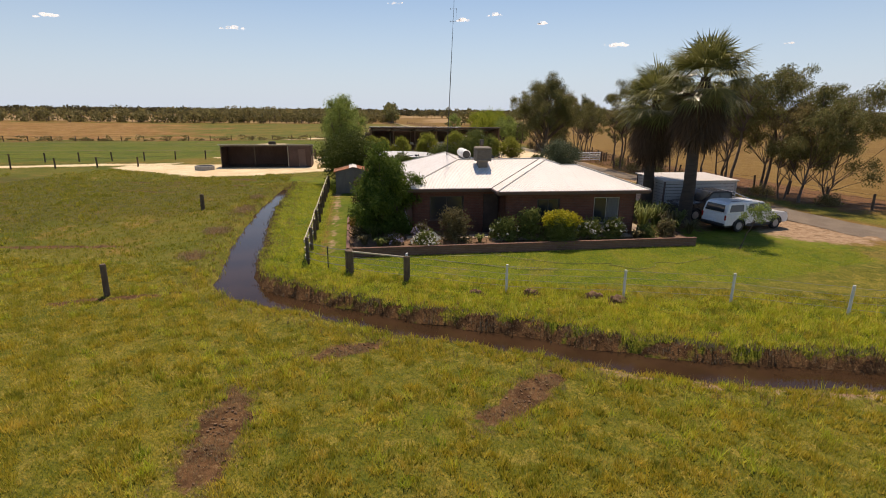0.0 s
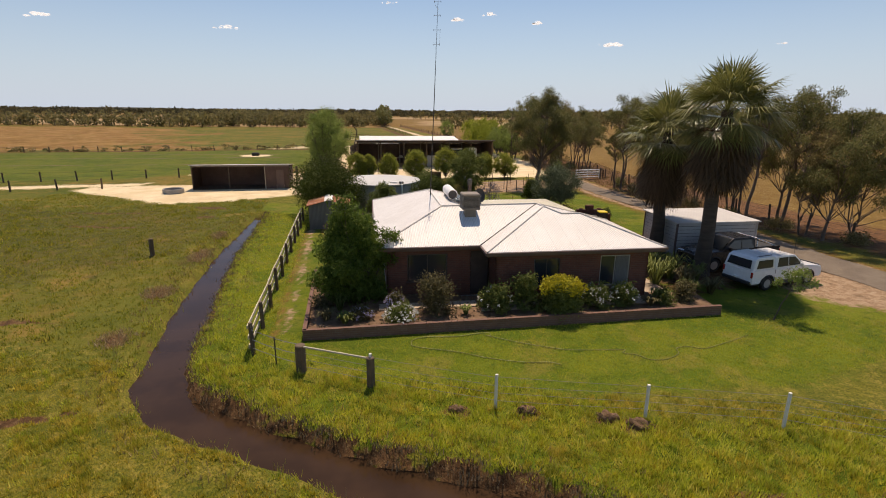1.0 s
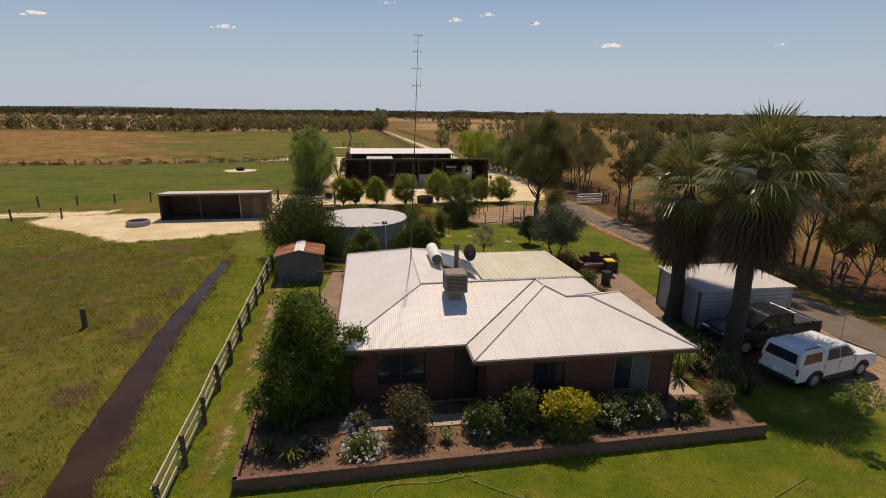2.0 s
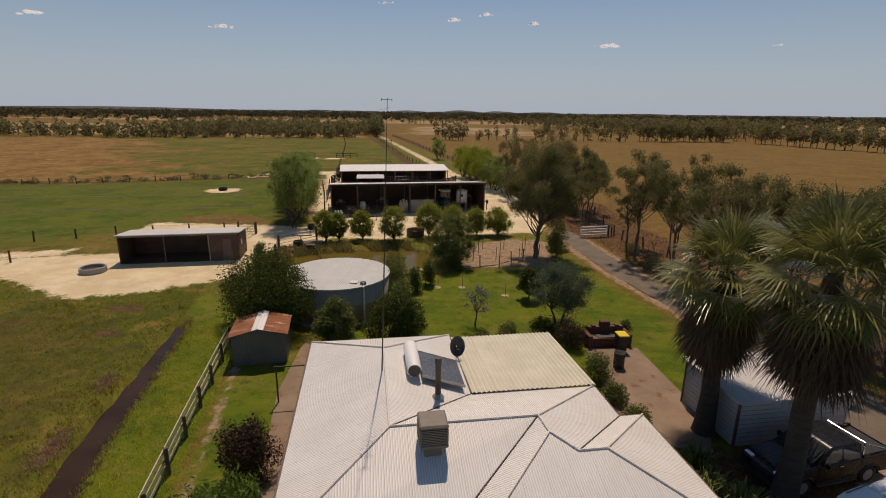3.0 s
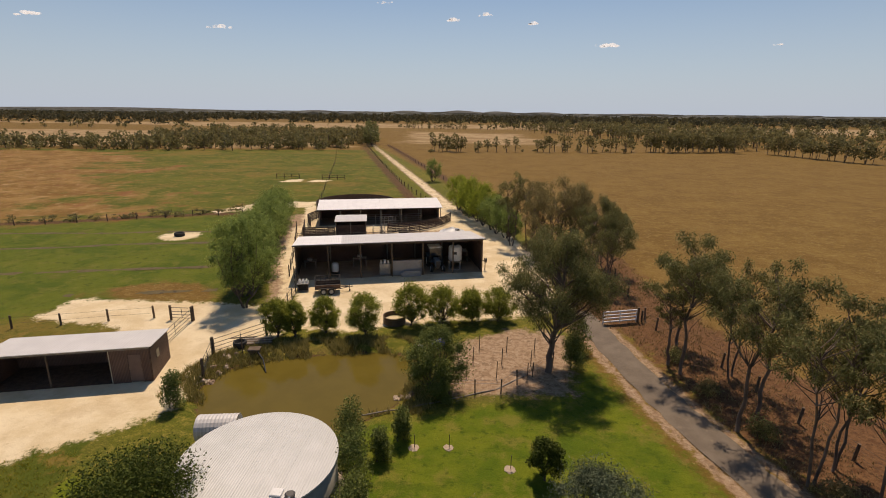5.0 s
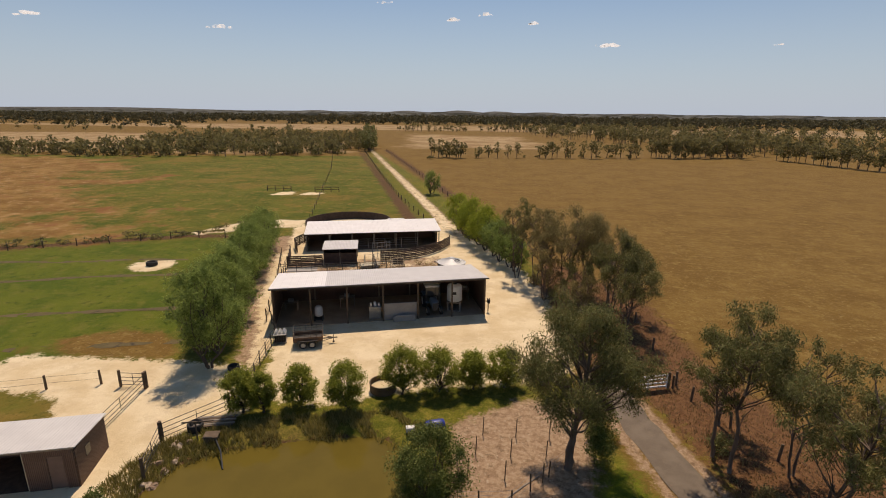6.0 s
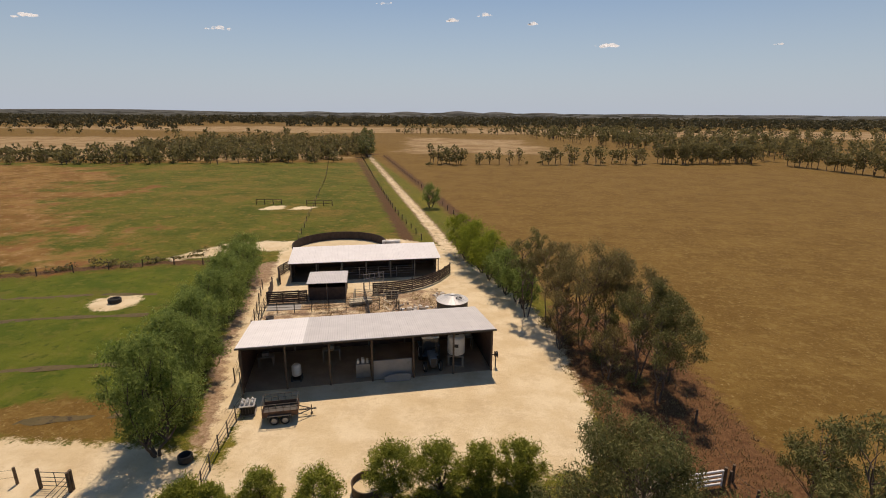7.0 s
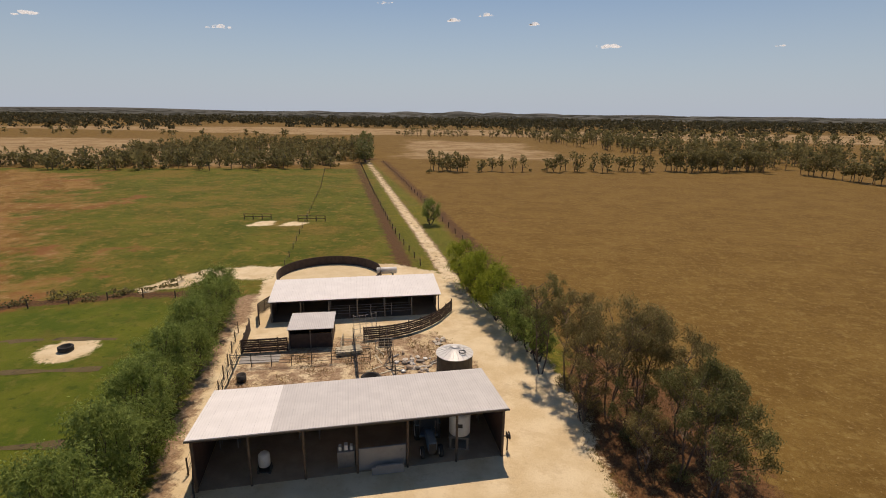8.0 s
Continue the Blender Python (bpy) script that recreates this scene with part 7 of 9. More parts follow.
BED = [(-5.6, 36.2), (-3.52, 29.4), (12.75, 33.85), (12.6, 36.0), (9.0, 35.4), (3.2, 34.0), (-2.5, 34.2)]
for i, (x, y, h, w, leaf) in enumerate([(11.3, 37.5, 1.3, 1.7, 0), (12.3, 38.5, 1.4, 1.8, 0), (12.6, 37.1, 1.1, 1.5, 1), (13.4, 38.0, 1.0, 1.4, 0), (11.6, 39.3, 1.3, 1.6, 0), (13.5, 36.4, 0.8, 1.2, 1), (12.2, 35.6, 0.7, 1.1, 0), (11.9, 41.0, 1.1, 1.5, 0),
                                        (-3.2, 30.6, 0.5, 0.9, 1), (-3.0, 31.7, 0.7, 0.9, 0), (-4.0, 33.2, 0.6, 0.9, 1), (-2.4, 30.4, 0.45, 0.8, 0), (2.2, 31.9, 0.4, 0.6, 0), (10.0, 33.8, 0.45, 0.8, 1), (-3.3, 32.6, 0.9, 0.8, 1)]):
    strap_plant(x, y, h, w, BROWN_SHRUB if leaf else SHRUB_LEAF, "clump of brownish strap leaves in the garden" if leaf else "clump of long green strap leaves in the garden", 520 + i)


# fan palms
def palm(x, y, cx, cy, h, seed, label, big=1.0):
    rng = np.random.default_rng(seed)
    t = thing("fan_palm", x, y, 0, 0, label, "palm tree", "two palms beside the drive")
    top = Vector((cx - x, cy - y, h))
    g = Geo()
    pts = [Vector((0, 0, -0.1)), Vector((0, 0, 0.4))] + [top * k + Vector((0.06 * math.sin(9 * k), 0.05 * math.cos(7 * k), 0)) for k in (0.25, 0.5, 0.75, 1.0)]
    g.tube(pts, [0.52, 0.42, 0.35, 0.32, 0.32, 0.26], 14)
    part("trunk", g, PALM_BARK, t, "", True)

    def fronds(name, count, low, high, length, material, hang, blades, label2=""):
        V, Fq = [], []
        for i in range(count):
            w0 = i * 2.39996 + rng.uniform(-0.3, 0.3)
            el = low + (high - low) * ((i + 0.5) / count) + rng.uniform(-0.12, 0.12)
            out = Vector((math.cos(w0), math.sin(w0), 0))
            d = out * math.cos(el) + Vector((0, 0, 1)) * math.sin(el)
            side = Vector((-out.y, out.x, 0))
            stem = big * length * rng.uniform(0.42, 0.55)
            root = top + Vector((0, 0, rng.uniform(-0.5, 0.15) if not hang else rng.uniform(-hang, 0.0)))
            hub = root + d * stem - Vector((0, 0, 0.10 * stem))
            n0 = len(V)
            sw = 0.035
            V += [root - side * sw, root + side * sw, hub + side * sw * 0.6, hub - side * sw * 0.6]
            Fq.append((n0, n0 + 1, n0 + 2, n0 + 3))
            up = side.cross(d).normalized()
            bl = big * length * rng.uniform(0.5, 0.62)
            for k in range(blades):
                a = (k / (blades - 1) - 0.5) * 3.7
                e = (d * math.cos(a) + side * math.sin(a) + up * 0.12).normalized()
                wd = (side * math.cos(a) - d * math.sin(a)).normalized() * bl * 0.02
                ln = bl * (1.0 - 0.28 * abs(a) / 1.85) * rng.uniform(0.88, 1.08)
                mid = hub + e * ln * 0.62
                tip = hub + e * ln * 1.02 + Vector((0, 0, -ln * rng.uniform(0.0, 0.4)))
                n0 = len(V)
                V += [hub, mid - wd, tip, mid + wd]
                Fq.append((n0, n0 + 1, n0 + 2, n0 + 3))
        ob = new(name, array_mesh(name, np.array([tuple(p) for p in V]), np.array(Fq), material))
        ob.parent = t
        if label2:
            ob["label"] = label2

    fronds("crown", 42, -0.35, 1.42, 2.6, PALM_LEAF, 0, 34)
    fronds("drooping_fronds", 16, -0.8, -0.3, 2.1, PALM_LEAF, 0.4, 22)
    fronds("dead_skirt", 380, -1.40, -0.66, 2.1, DEAD_FROND, 2.0, 14, "thick skirt of dead brown fronds")


palm(14.2, 39.5, 14.6, 40.1, 8.4, 700, "tall fan palm with a skirt of dead brown fronds", 1.18)
palm(13.05, 43.5, 13.1, 43.8, 7.2, 701, "shorter fan palm with a skirt of dead brown fronds", 1.16)


# ---- woodland and tree rows in the distance ----
def far_trees(places, label, seed, per=46, size=1.0, category="woodland", leaf=None, trunks=True, name="woodland", low=0.30):
    rng = np.random.default_rng(seed)
    P = np.asarray(places, float)
    n = len(P)
    V = []
    k = rng.integers(3, 7, n)
    cl = 6
    ang, rad = rng.uniform(0, 6.28, (n, cl)), rng.random((n, cl)) ** 0.5
    hz = rng.uniform(low, 0.86, (n, cl))
    cx = P[:, 0:1] + np.cos(ang) * rad * P[:, 3:4] * 0.3
    cy = P[:, 1:2] + np.sin(ang) * rad * P[:, 3:4] * 0.3
    cz = hz * P[:, 2:3]
    j = rng.integers(0, cl, (n, per))
    ix = np.arange(n)[:, None]
    d = rng.normal(size=(n, per, 3))
    d /= np.linalg.norm(d, axis=2)[:, :, None]
    rr = (0.5 + 0.5 * rng.random((n, per)))[:, :, None] * np.stack([P[:, 3] * 0.26, P[:, 3] * 0.26, P[:, 2] * 0.17], 1)[:, None, :]
    c = np.stack([cx[ix, j], cy[ix, j], cz[ix, j]], 2) + d * rr
    c = c.reshape(-1, 3)
    m = len(c)
    a = rng.normal(size=(m, 3))
    a[:, 2] -= 0.5
    a /= np.linalg.norm(a, axis=1)[:, None]
    b = np.cross(a, rng.normal(size=(m, 3)))
    b /= np.linalg.norm(b, axis=1)[:, None]
    s = (size * np.repeat(P[:, 3] / 6.0, per) * rng.uniform(0.6, 1.3, m))[:, None]
    v = np.stack([c - a * s * 0.55, c + b * s * 0.36, c + a * s * 0.55, c - b * s * 0.36], 1).reshape(-1, 3)
    single_ob = new(name, array_mesh(name, v, np.arange(m * 4).reshape(-1, 4), leaf or FAR_LEAF))
    tagged(single_ob, label, category, kind="stuff")
    if trunks:
        g = Geo()
        for (x, y, h, w) in P[:, :4]:
            for q in range(2):
                dx, dy = rng.uniform(-0.18, 0.18, 2) * w
                g.add([(x - 0.12, y, 0), (x + 0.12, y, 0), (x, y + 0.2, 0), (x + dx - 0.05, y + dy, h * 0.7), (x + dx + 0.05, y + dy, h * 0.7), (x + dx, y + dy + 0.08, h * 0.7)], [(0, 1, 4, 3), (1, 2, 5, 4), (2, 0, 3, 5)])
        tagged(single("trunks", g, GUM_BARK), "thin dark trunks of a distant row of gums", "woodland", kind="stuff")


def strewn(poly, n, h, w, seed):
    rng = np.random.default_rng(seed)
    out = []
    lo, hi = np.min(poly, axis=0), np.max(poly, axis=0)
    while len(out) < n:
        x, y = rng.uniform(lo, hi, (400, 2)).T
        ok = inside(x, y, list(poly)) > 0
        for a, b in zip(x[ok], y[ok]):
            out.append((a, b, rng.uniform(*h), rng.uniform(*w)))
    return out[:n]


def row(pts, step, h, w, seed, miss=0.0, wide=2.5):
    rng = np.random.default_rng(seed)
    out = []
    for x, y, _ in along(pts, step):
        if rng.random() < miss:
            continue
        out.append((x + rng.normal() * 0.5, y + rng.normal() * wide, rng.uniform(*h), rng.uniform(*w)))
    return out


# rows at the end of the dry field
near_row = row([(-24, 270), (-8, 271)], 1.8, (6, 9.5), (3.6, 5.4), 1) + row([(-2, 272), (16, 274)], 4.2, (5, 8.5), (3.2, 4.6), 2, 0.2) + row([(22, 276), (74, 285)], 2.9, (6, 9.5), (3.6, 5.2), 3, 0.15) + row([(78, 286), (122, 297)], 1.5, (8, 11), (4.4, 6), 4)
near_row += row([(133, 288), (142, 256), (165, 205)], 2.4, (7.5, 10.5), (4.4, 6), 5, 0.05)
near_row += row([(-24, 268), (122, 296)], 7.0, (1.2, 2.5), (1.5, 2.6), 6, 0.3)
near_row = [(x, y, h, w * 1.35) for x, y, h, w in near_row]
far_trees(near_row, "row of gums along the far fence of the dry field", 11, 190, 0.72)
block = strewn([(122, 300), (44, 480), (36, 520), (60, 530), (190, 380), (200, 310), (150, 296)], 260, (8, 12), (5, 7.5), 7)
far_trees(block, "dense stand of dark gums beyond the dry field", 12, 70, 1.1)
wood = strewn([(-66, 278), (-105, 264), (-138, 258), (-165, 262), (-190, 300), (-200, 350), (-150, 400), (-84, 420), (-64, 330)], 420, (3.5, 9.5), (4.0, 8.0), 8)
wood += row([(-66, 276), (-105, 263), (-140, 256)], 2.6, (3.5, 9), (4.0, 7.5), 22, 0.15, 4.0)
far_trees(wood, "open woodland of gums beyond the green paddock", 13, 85, 1.0, low=0.16)
far_trees(row([(-58, 300), (-66, 330), (-78, 380)], 3, (9, 13), (7, 10), 21), "tall green trees where the track ends", 21, 170, 0.8, leaf=GUM_LEAF, low=0.2)
hedge = row([(-138, 258), (-190, 250), (-300, 252), (-420, 258), (-620, 270)], 2.4, (4.5, 8.0), (5.0, 8.0), 9, 0.04, 5.0) + row([(-150, 262), (-420, 270), (-620, 287)], 3.4, (5, 9.0), (5.0, 8.0), 10, 0.06, 5.0)
far_trees(hedge, "dense belt of low scrubby trees beyond the brown paddock", 14, 70, 1.05, low=0.1)
mid = row([(-90, 560), (-20, 565)], 3.2, (8, 11), (5, 7), 15, 0.15) + row([(-8, 570), (60, 560)], 3.6, (8, 11), (5, 7), 16, 0.25) + row([(70, 540), (330, 470)], 4.5, (8, 12), (6, 8), 17, 0.12, 9.0) + row([(-600, 470), (-230, 520), (-120, 520)], 13, (5, 9), (6, 9), 18, 0.35, 14) + row([(200, 330), (420, 260)], 3.2, (7, 10), (5, 7), 19, 0.1, 6) + row([(230, 420), (700, 330)], 4.5, (7, 10), (6, 8), 20, 0.12, 14) + row([(120, 640), (900, 520)], 7, (8, 11), (8, 11), 23, 0.25, 16)
far_trees(mid, "rows of gums between far paddocks", 15, 70, 1.1, low=0.2)
deep = []
for k, (y0, gap) in enumerate(((660, 0.62), (820, 0.3), (900, 0.1), (970, 0.0), (1040, 0.0), (1130, 0.0), (1230, 0.0), (1340, 0.0), (1450, 0.0))):
    rr = np.random.default_rng(60 + k)
    wd = 9 + y0 / 150
    x = -1.15 * y0 - 100
    while x < 1.15 * y0 + 100:
        x += wd * rr.uniform(0.3, 0.6)
        if math.sin(x * 0.009 + k * 2.1) + 0.6 * math.sin(x * 0.027 + k * 1.3) < -1.6 + 3.2 * gap:
            continue
        deep.append((x, y0 + rr.normal() * y0 * 0.02 - abs(x) * 0.06 + 0.03 * y0 * math.sin(x * 4 / y0 + k), rr.uniform(7.5, 12.5), wd * rr.uniform(0.8, 1.3)))
far_trees(deep, "dark belts of woodland reaching to the horizon", 16, 26, 1.35, trunks=False, leaf=DEEP_LEAF, low=0.08)
g = Geo()
for k, y0 in enumerate((1480, 1720, 2000, 2400, 2900, 3500, 4150)):
    rr = random.Random(300 + k)
    n = 260
    vs = []
    for i in range(n + 1):
        x = (i / n * 2 - 1) * (1.25 * y0 + 100)
        y = y0 + 0.05 * y0 * math.sin(x * 3 / y0 + k) - abs(x) * 0.08
        z = max(1.0, 8.5 + 2.2 * math.sin(x * 0.011 + k) + rr.uniform(-2.8, 2.8))
        vs += [(x, y - 12, 0), (x, y, z), (x, y + 60 + 0.08 * y0, z * rr.uniform(0.6, 1.0))]
    g.add(vs, [q for i in range(n) for q in ((3 * i, 3 * i + 3, 3 * i + 4, 3 * i + 1), (3 * i + 1, 3 * i + 4, 3 * i + 5, 3 * i + 2))])
tagged(single("far_woods", g, FAR_WOOD), "dark continuous woods below the horizon", "woodland", kind="stuff")
g = Geo()
for k, (x, w, h) in enumerate(((-3600, 3000, 50), (-1500, 500, 36), (-700, 420, 40), (-250, 380, 52), (60, 300, 46), (420, 360, 40), (1200, 700, 34), (2300, 900, 30))):
    n = 26
    vs = []
    for i in range(n + 1):
        u = i / n * 2 - 1
        z = 0.55 * h * math.exp(-3.2 * u * u) * (1 + 0.06 * math.sin(9 * u + k)) - 3
        vs += [(x + u * w, 4350 + 120 * u * u, z), (x + u * w, 4350 - 140, -3)]
    g.add(vs, [(2 * i, 2 * i + 1, 2 * i + 3, 2 * i + 2) for i in range(n)])
single("backdrop", g, HILL, "low wooded hills on the horizon", "hills", kind="structure")
# small clouds low in the sky
for k, (x, y, z, w, h) in enumerate(((880, 4350, 530, 150, 26), (-3050, 3320, 612, 150, 26), (-330, 4420, 735, 66, 26), (-2130, 4100, 640, 150, 22), (-70, 4420, 770, 80, 18), (310, 4400, 700, 50, 22), (-880, 4400, 862, 90, 14), (2010, 4050, 500, 60, 12))):
    rng = random.Random(800 + k)
    g = Geo()
    for i in range(14):
        u = rng.uniform(-1, 1)
        r = h * rng.uniform(0.3, 0.75) * (1.1 - abs(u) * 0.7)
        g.ball((u * w * 0.75, rng.uniform(-1, 1) * w * 0.3, r * 0.5 + rng.uniform(0, h * 0.25)), (r * 1.8, r * 1.6, r * 0.8), rng, 0.2, 2)
    single("cloud", g, CLOUD, "small white cumulus cloud", "cloud", "clouds", kind="structure", m=pose(x, y, z - h * 0.5), smooth=True)

# clumps of scrub along the ditch in the paddock
rng = np.random.default_rng(91)
sc = [(x + rng.normal() * 0.6, y + rng.normal() * 0.5, rng.uniform(0.4, 1.3), rng.uniform(1.4, 3.2)) for x, y, _ in along([(-130, 90), (-66, 110.3), (-54, 116.4), (-45, 120.9), (-41, 128)], 1.7)]
far_trees(sc, "row of low scrub along a ditch", 92, 90, 0.7, "scrub", FAR_LEAF, False, "ditch_scrub", 0.1)


# ---- grass ----
def blades(name, x, y, h, material, label, seed, per=5, wide=0.012, spread=0.06):
    rng = np.random.default_rng(seed)
    n = len(x)
    z = terrain(x, y)[0]
    X, Y, Z, H = (np.repeat(q, per) for q in (x, y, z, h))
    m = len(X)
    X = X + rng.normal(size=m) * spread
    Y = Y + rng.normal(size=m) * spread
    w = rng.uniform(0, 6.28, m)
    H = H * rng.uniform(0.5, 1.2, m)
    lean = rng.uniform(0.1, 0.75, m) * H
    a = rng.uniform(0, 6.28, m)
    wd = wide * rng.uniform(0.7, 1.5, m)
    v = np.stack([np.stack([X - np.cos(w) * wd, Y - np.sin(w) * wd, Z - 0.02], 1), np.stack([X + np.cos(w) * wd, Y + np.sin(w) * wd, Z - 0.02], 1), np.stack([X + np.cos(a) * lean, Y + np.sin(a) * lean, Z + H], 1)], 1).reshape(-1, 3)
    ob = new(name, array_mesh(name, v, np.arange(m * 3).reshape(-1, 3), material))
    tagged(ob, label, "grass", kind="stuff")


rng = np.random.default_rng(5)


def scatter(n, x0, x1, y0, y1, keep):
    x, y = rng.uniform(x0, x1, n), rng.uniform(y0, y1, n)
    ok = keep(x, y)
    return x[ok], y[ok]


def creek_d(x, y):
    d, w, s = seg_dist(x, y, [(a, b) for a, b, _ in CREEK])
    return d - np.interp(w, range(len(CREEK)), [c for _, _, c in CREEK]), s


def clear(x, y):
    d, s = creek_d(x, y)
    return (d > 0.35) & (terrain(x, y)[1] < 0.5)


x, y = scatter(80000, -26, 22, 12.5, 27, lambda x, y: clear(x, y) & (inside(x, y, LAWN) < 0) & (np.abs(x - 3) < (y - 6) * 1.15) & (rng.random(len(x)) < np.clip(14 / (y - 7) , 0.25, 1)))
patch = 0.5 + 0.5 * wobble(x, y, 0.8, 3)
blades("paddock_grass", x, y, 0.04 + 0.13 * patch ** 2 * rng.random(len(x)), GRASS_BLADE, "short yellow-green paddock grass", 51, 5, 0.010)
x, y = scatter(110000, -30, 24, 20, 52, lambda x, y: (creek_d(x, y)[0] > 0.1) & (creek_d(x, y)[0] < 4.0) & (creek_d(x, y)[1] < 0) & (inside(x, y, LAWN) < 0.3))
blades("bank_grass", x, y, 0.06 + 0.19 * rng.random(len(x)) * (0.5 + 0.5 * wobble(x, y, 1.3, 1)) ** 1.5, BANK_BLADE, "longer bright grass along the creek bank", 52, 6, 0.010)
x, y = scatter(26000, -30, 22, 16, 52, lambda x, y: (creek_d(x, y)[0] > 0.0) & (creek_d(x, y)[0] < 1.4))
blades("bank_straw", x, y, 0.06 + 0.2 * rng.random(len(x)), DRY_BLADE, "dead straw hanging over the creek bank", 53, 3, 0.012)
x, y = scatter(28000, -40, 0, 26, 58, lambda x, y: clear(x, y) & (creek_d(x, y)[1] > 0) & (inside(x, y, GRAVEL[1]) < 0))
blades("far_paddock_grass", x, y, 0.06 + 0.08 * rng.random(len(x)), PADDOCK_BLADE, "rough paddock grass beyond the creek", 54, 4, 0.02)
x, y = scatter(30000, -8, 24, 26, 34, lambda x, y: (inside(x, y, LAWN) > 0) & (y < 31 + 0.25 * x))
blades("lawn_grass", x, y, 0.03 + 0.03 * rng.random(len(x)), BANK_BLADE, "mown green lawn grass", 55, 4, 0.012)

# tussocks in the paddock and weeds on the bank
def tussocks(name, x, y, h, material, label, seed, per=34, wide=0.014, spread=0.09):
    blades(name, x, y, h, material, label, seed, per, wide, spread)


x, y = scatter(2600, -26, 22, 12.5, 27, lambda x, y: clear(x, y) & (inside(x, y, LAWN) < 0) & (np.abs(x - 3) < (y - 6) * 1.15) & (wobble(x, y, 0.9, 5) > 0.0))
tussocks("tussock_grass", x, y, 0.10 + 0.14 * rng.random(len(x)), BANK_BLADE, "darker green tussocks in the paddock", 61, 30, 0.012, 0.08)
x, y = scatter(42000, -26, 22, 12.5, 27, lambda x, y: clear(x, y) & (inside(x, y, LAWN) < 0) & (np.abs(x - 3) < (y - 6) * 1.15) & (rng.random(len(x)) < np.clip(13 / (y - 6), 0.25, 1)) & (wobble(x, y, 2.3, 7) + 0.7 * wobble(x, y, 5.3, 3) > 0.05))
tussocks("clump_grass", x, y, 0.07 + 0.11 * rng.random(len(x)), GRASS_BLADE, "clumps of rough yellow-green paddock grass", 71, 15, 0.013, 0.055)
x, y = scatter(1500, -14, 24, 22, 30, lambda x, y: (creek_d(x, y)[0] > 0.3) & (creek_d(x, y)[0] < 4.2) & (creek_d(x, y)[1] < 0) & (inside(x, y, LAWN) < 0.2))
tussocks("bank_tussocks", x, y, 0.12 + 0.18 * rng.random(len(x)), BANK_BLADE, "tall bright tussocks on the creek bank", 62, 40, 0.016, 0.12)
x, y = scatter(500, -45, -9, 28, 60, lambda x, y: (inside(x, y, GRAVEL[1]) < -0.6) & (inside(x, y, GRAVEL[2]) < -0.4) & clear(x, y) & (creek_d(x, y)[1] > 0) & (wobble(x, y, 0.4, 2) > 0.1))
tussocks("far_tussocks", x, y, 0.14 + 0.16 * rng.random(len(x)), PADDOCK_BLADE, "rough tussocks in the far paddock", 63, 24, 0.03, 0.16)

x, y = scatter(14000, -18, -8, 26, 46, lambda x, y: np.max([1 - np.hypot(((x - a) * math.cos(r) + (y - b) * math.sin(r)) / (p * 1.7), ((y - b) * math.cos(r) - (x - a) * math.sin(r)) / (q * 1.2)) for a, b, p, q, r in MUD[9:13]], axis=0) > 0)
blades("dead_weeds", x, y, 0.05 + 0.15 * rng.random(len(x)), STRAW, "heaps of dead straw along the creek", 67, 6, 0.016, 0.1)
x, y = scatter(70000, -30, 26, 14, 52, lambda x, y: (creek_d(x, y)[0] > -0.12) & (creek_d(x, y)[0] < 0.42) & (creek_d(x, y)[1] < 0))
blades("bank_thatch", x, y, 0.03 + 0.13 * rng.random(len(x)), THATCH, "matted roots and dead grass hanging over the undercut bank", 68, 9, 0.014, 0.11)
x, y = scatter(9000, -20, 24, 14, 46, lambda x, y: (creek_d(x, y)[0] > -0.15) & (creek_d(x, y)[0] < 0.5) & (creek_d(x, y)[1] > 0) & (wobble(x, y, 1.6, 4) > 0.05))
blades("creek_weeds", x, y, 0.12 + 0.24 * rng.random(len(x)), BANK_BLADE, "green weeds at the edge of the water", 69, 8, 0.012, 0.08)
x, y = scatter(60000, -6, 6, 13, 23, lambda x, y: (rng.random(len(x)) < 0.35 + 0.65 * (wobble(x, y, 5.0, 2) > 0)) & (wobble(x, y, 3.0, 1) > -0.25) & (np.max([1 - np.hypot(((x - a) * math.cos(r) + (y - b) * math.sin(r)) / (p * 1.5), ((y - b) * math.cos(r) - (x - a) * math.sin(r)) / (q * 1.5)) for a, b, p, q, r in MUD[:3]], axis=0) > 0.25 * wobble(x, y, 4.0, 5)))
blades("mud_straw", x, y, 0.03 + 0.06 * rng.random(len(x)), STRAW, "trampled straw round the dug mud patches", 70, 3, 0.008, 0.08)
rc = random.Random(19)
g = Geo()
for a, b, p, q, r in MUD[:3]:
    for k in range(70):
        u, v = rc.gauss(0, 0.5), rc.gauss(0, 0.5)
        x, y = a + u * p * math.cos(r) - v * q * math.sin(r), b + u * p * math.sin(r) + v * q * math.cos(r)
        e = rc.uniform(0.012, 0.045)
        g.ball((x, y, float(terrain(x, y)[0]) + e * 0.4), (e, e * 0.8, e * 0.7), rc, 0.3, 1)
single("mud_clods", g, MULCH, "small dark clods of dug earth", "earth", kind="stuff")
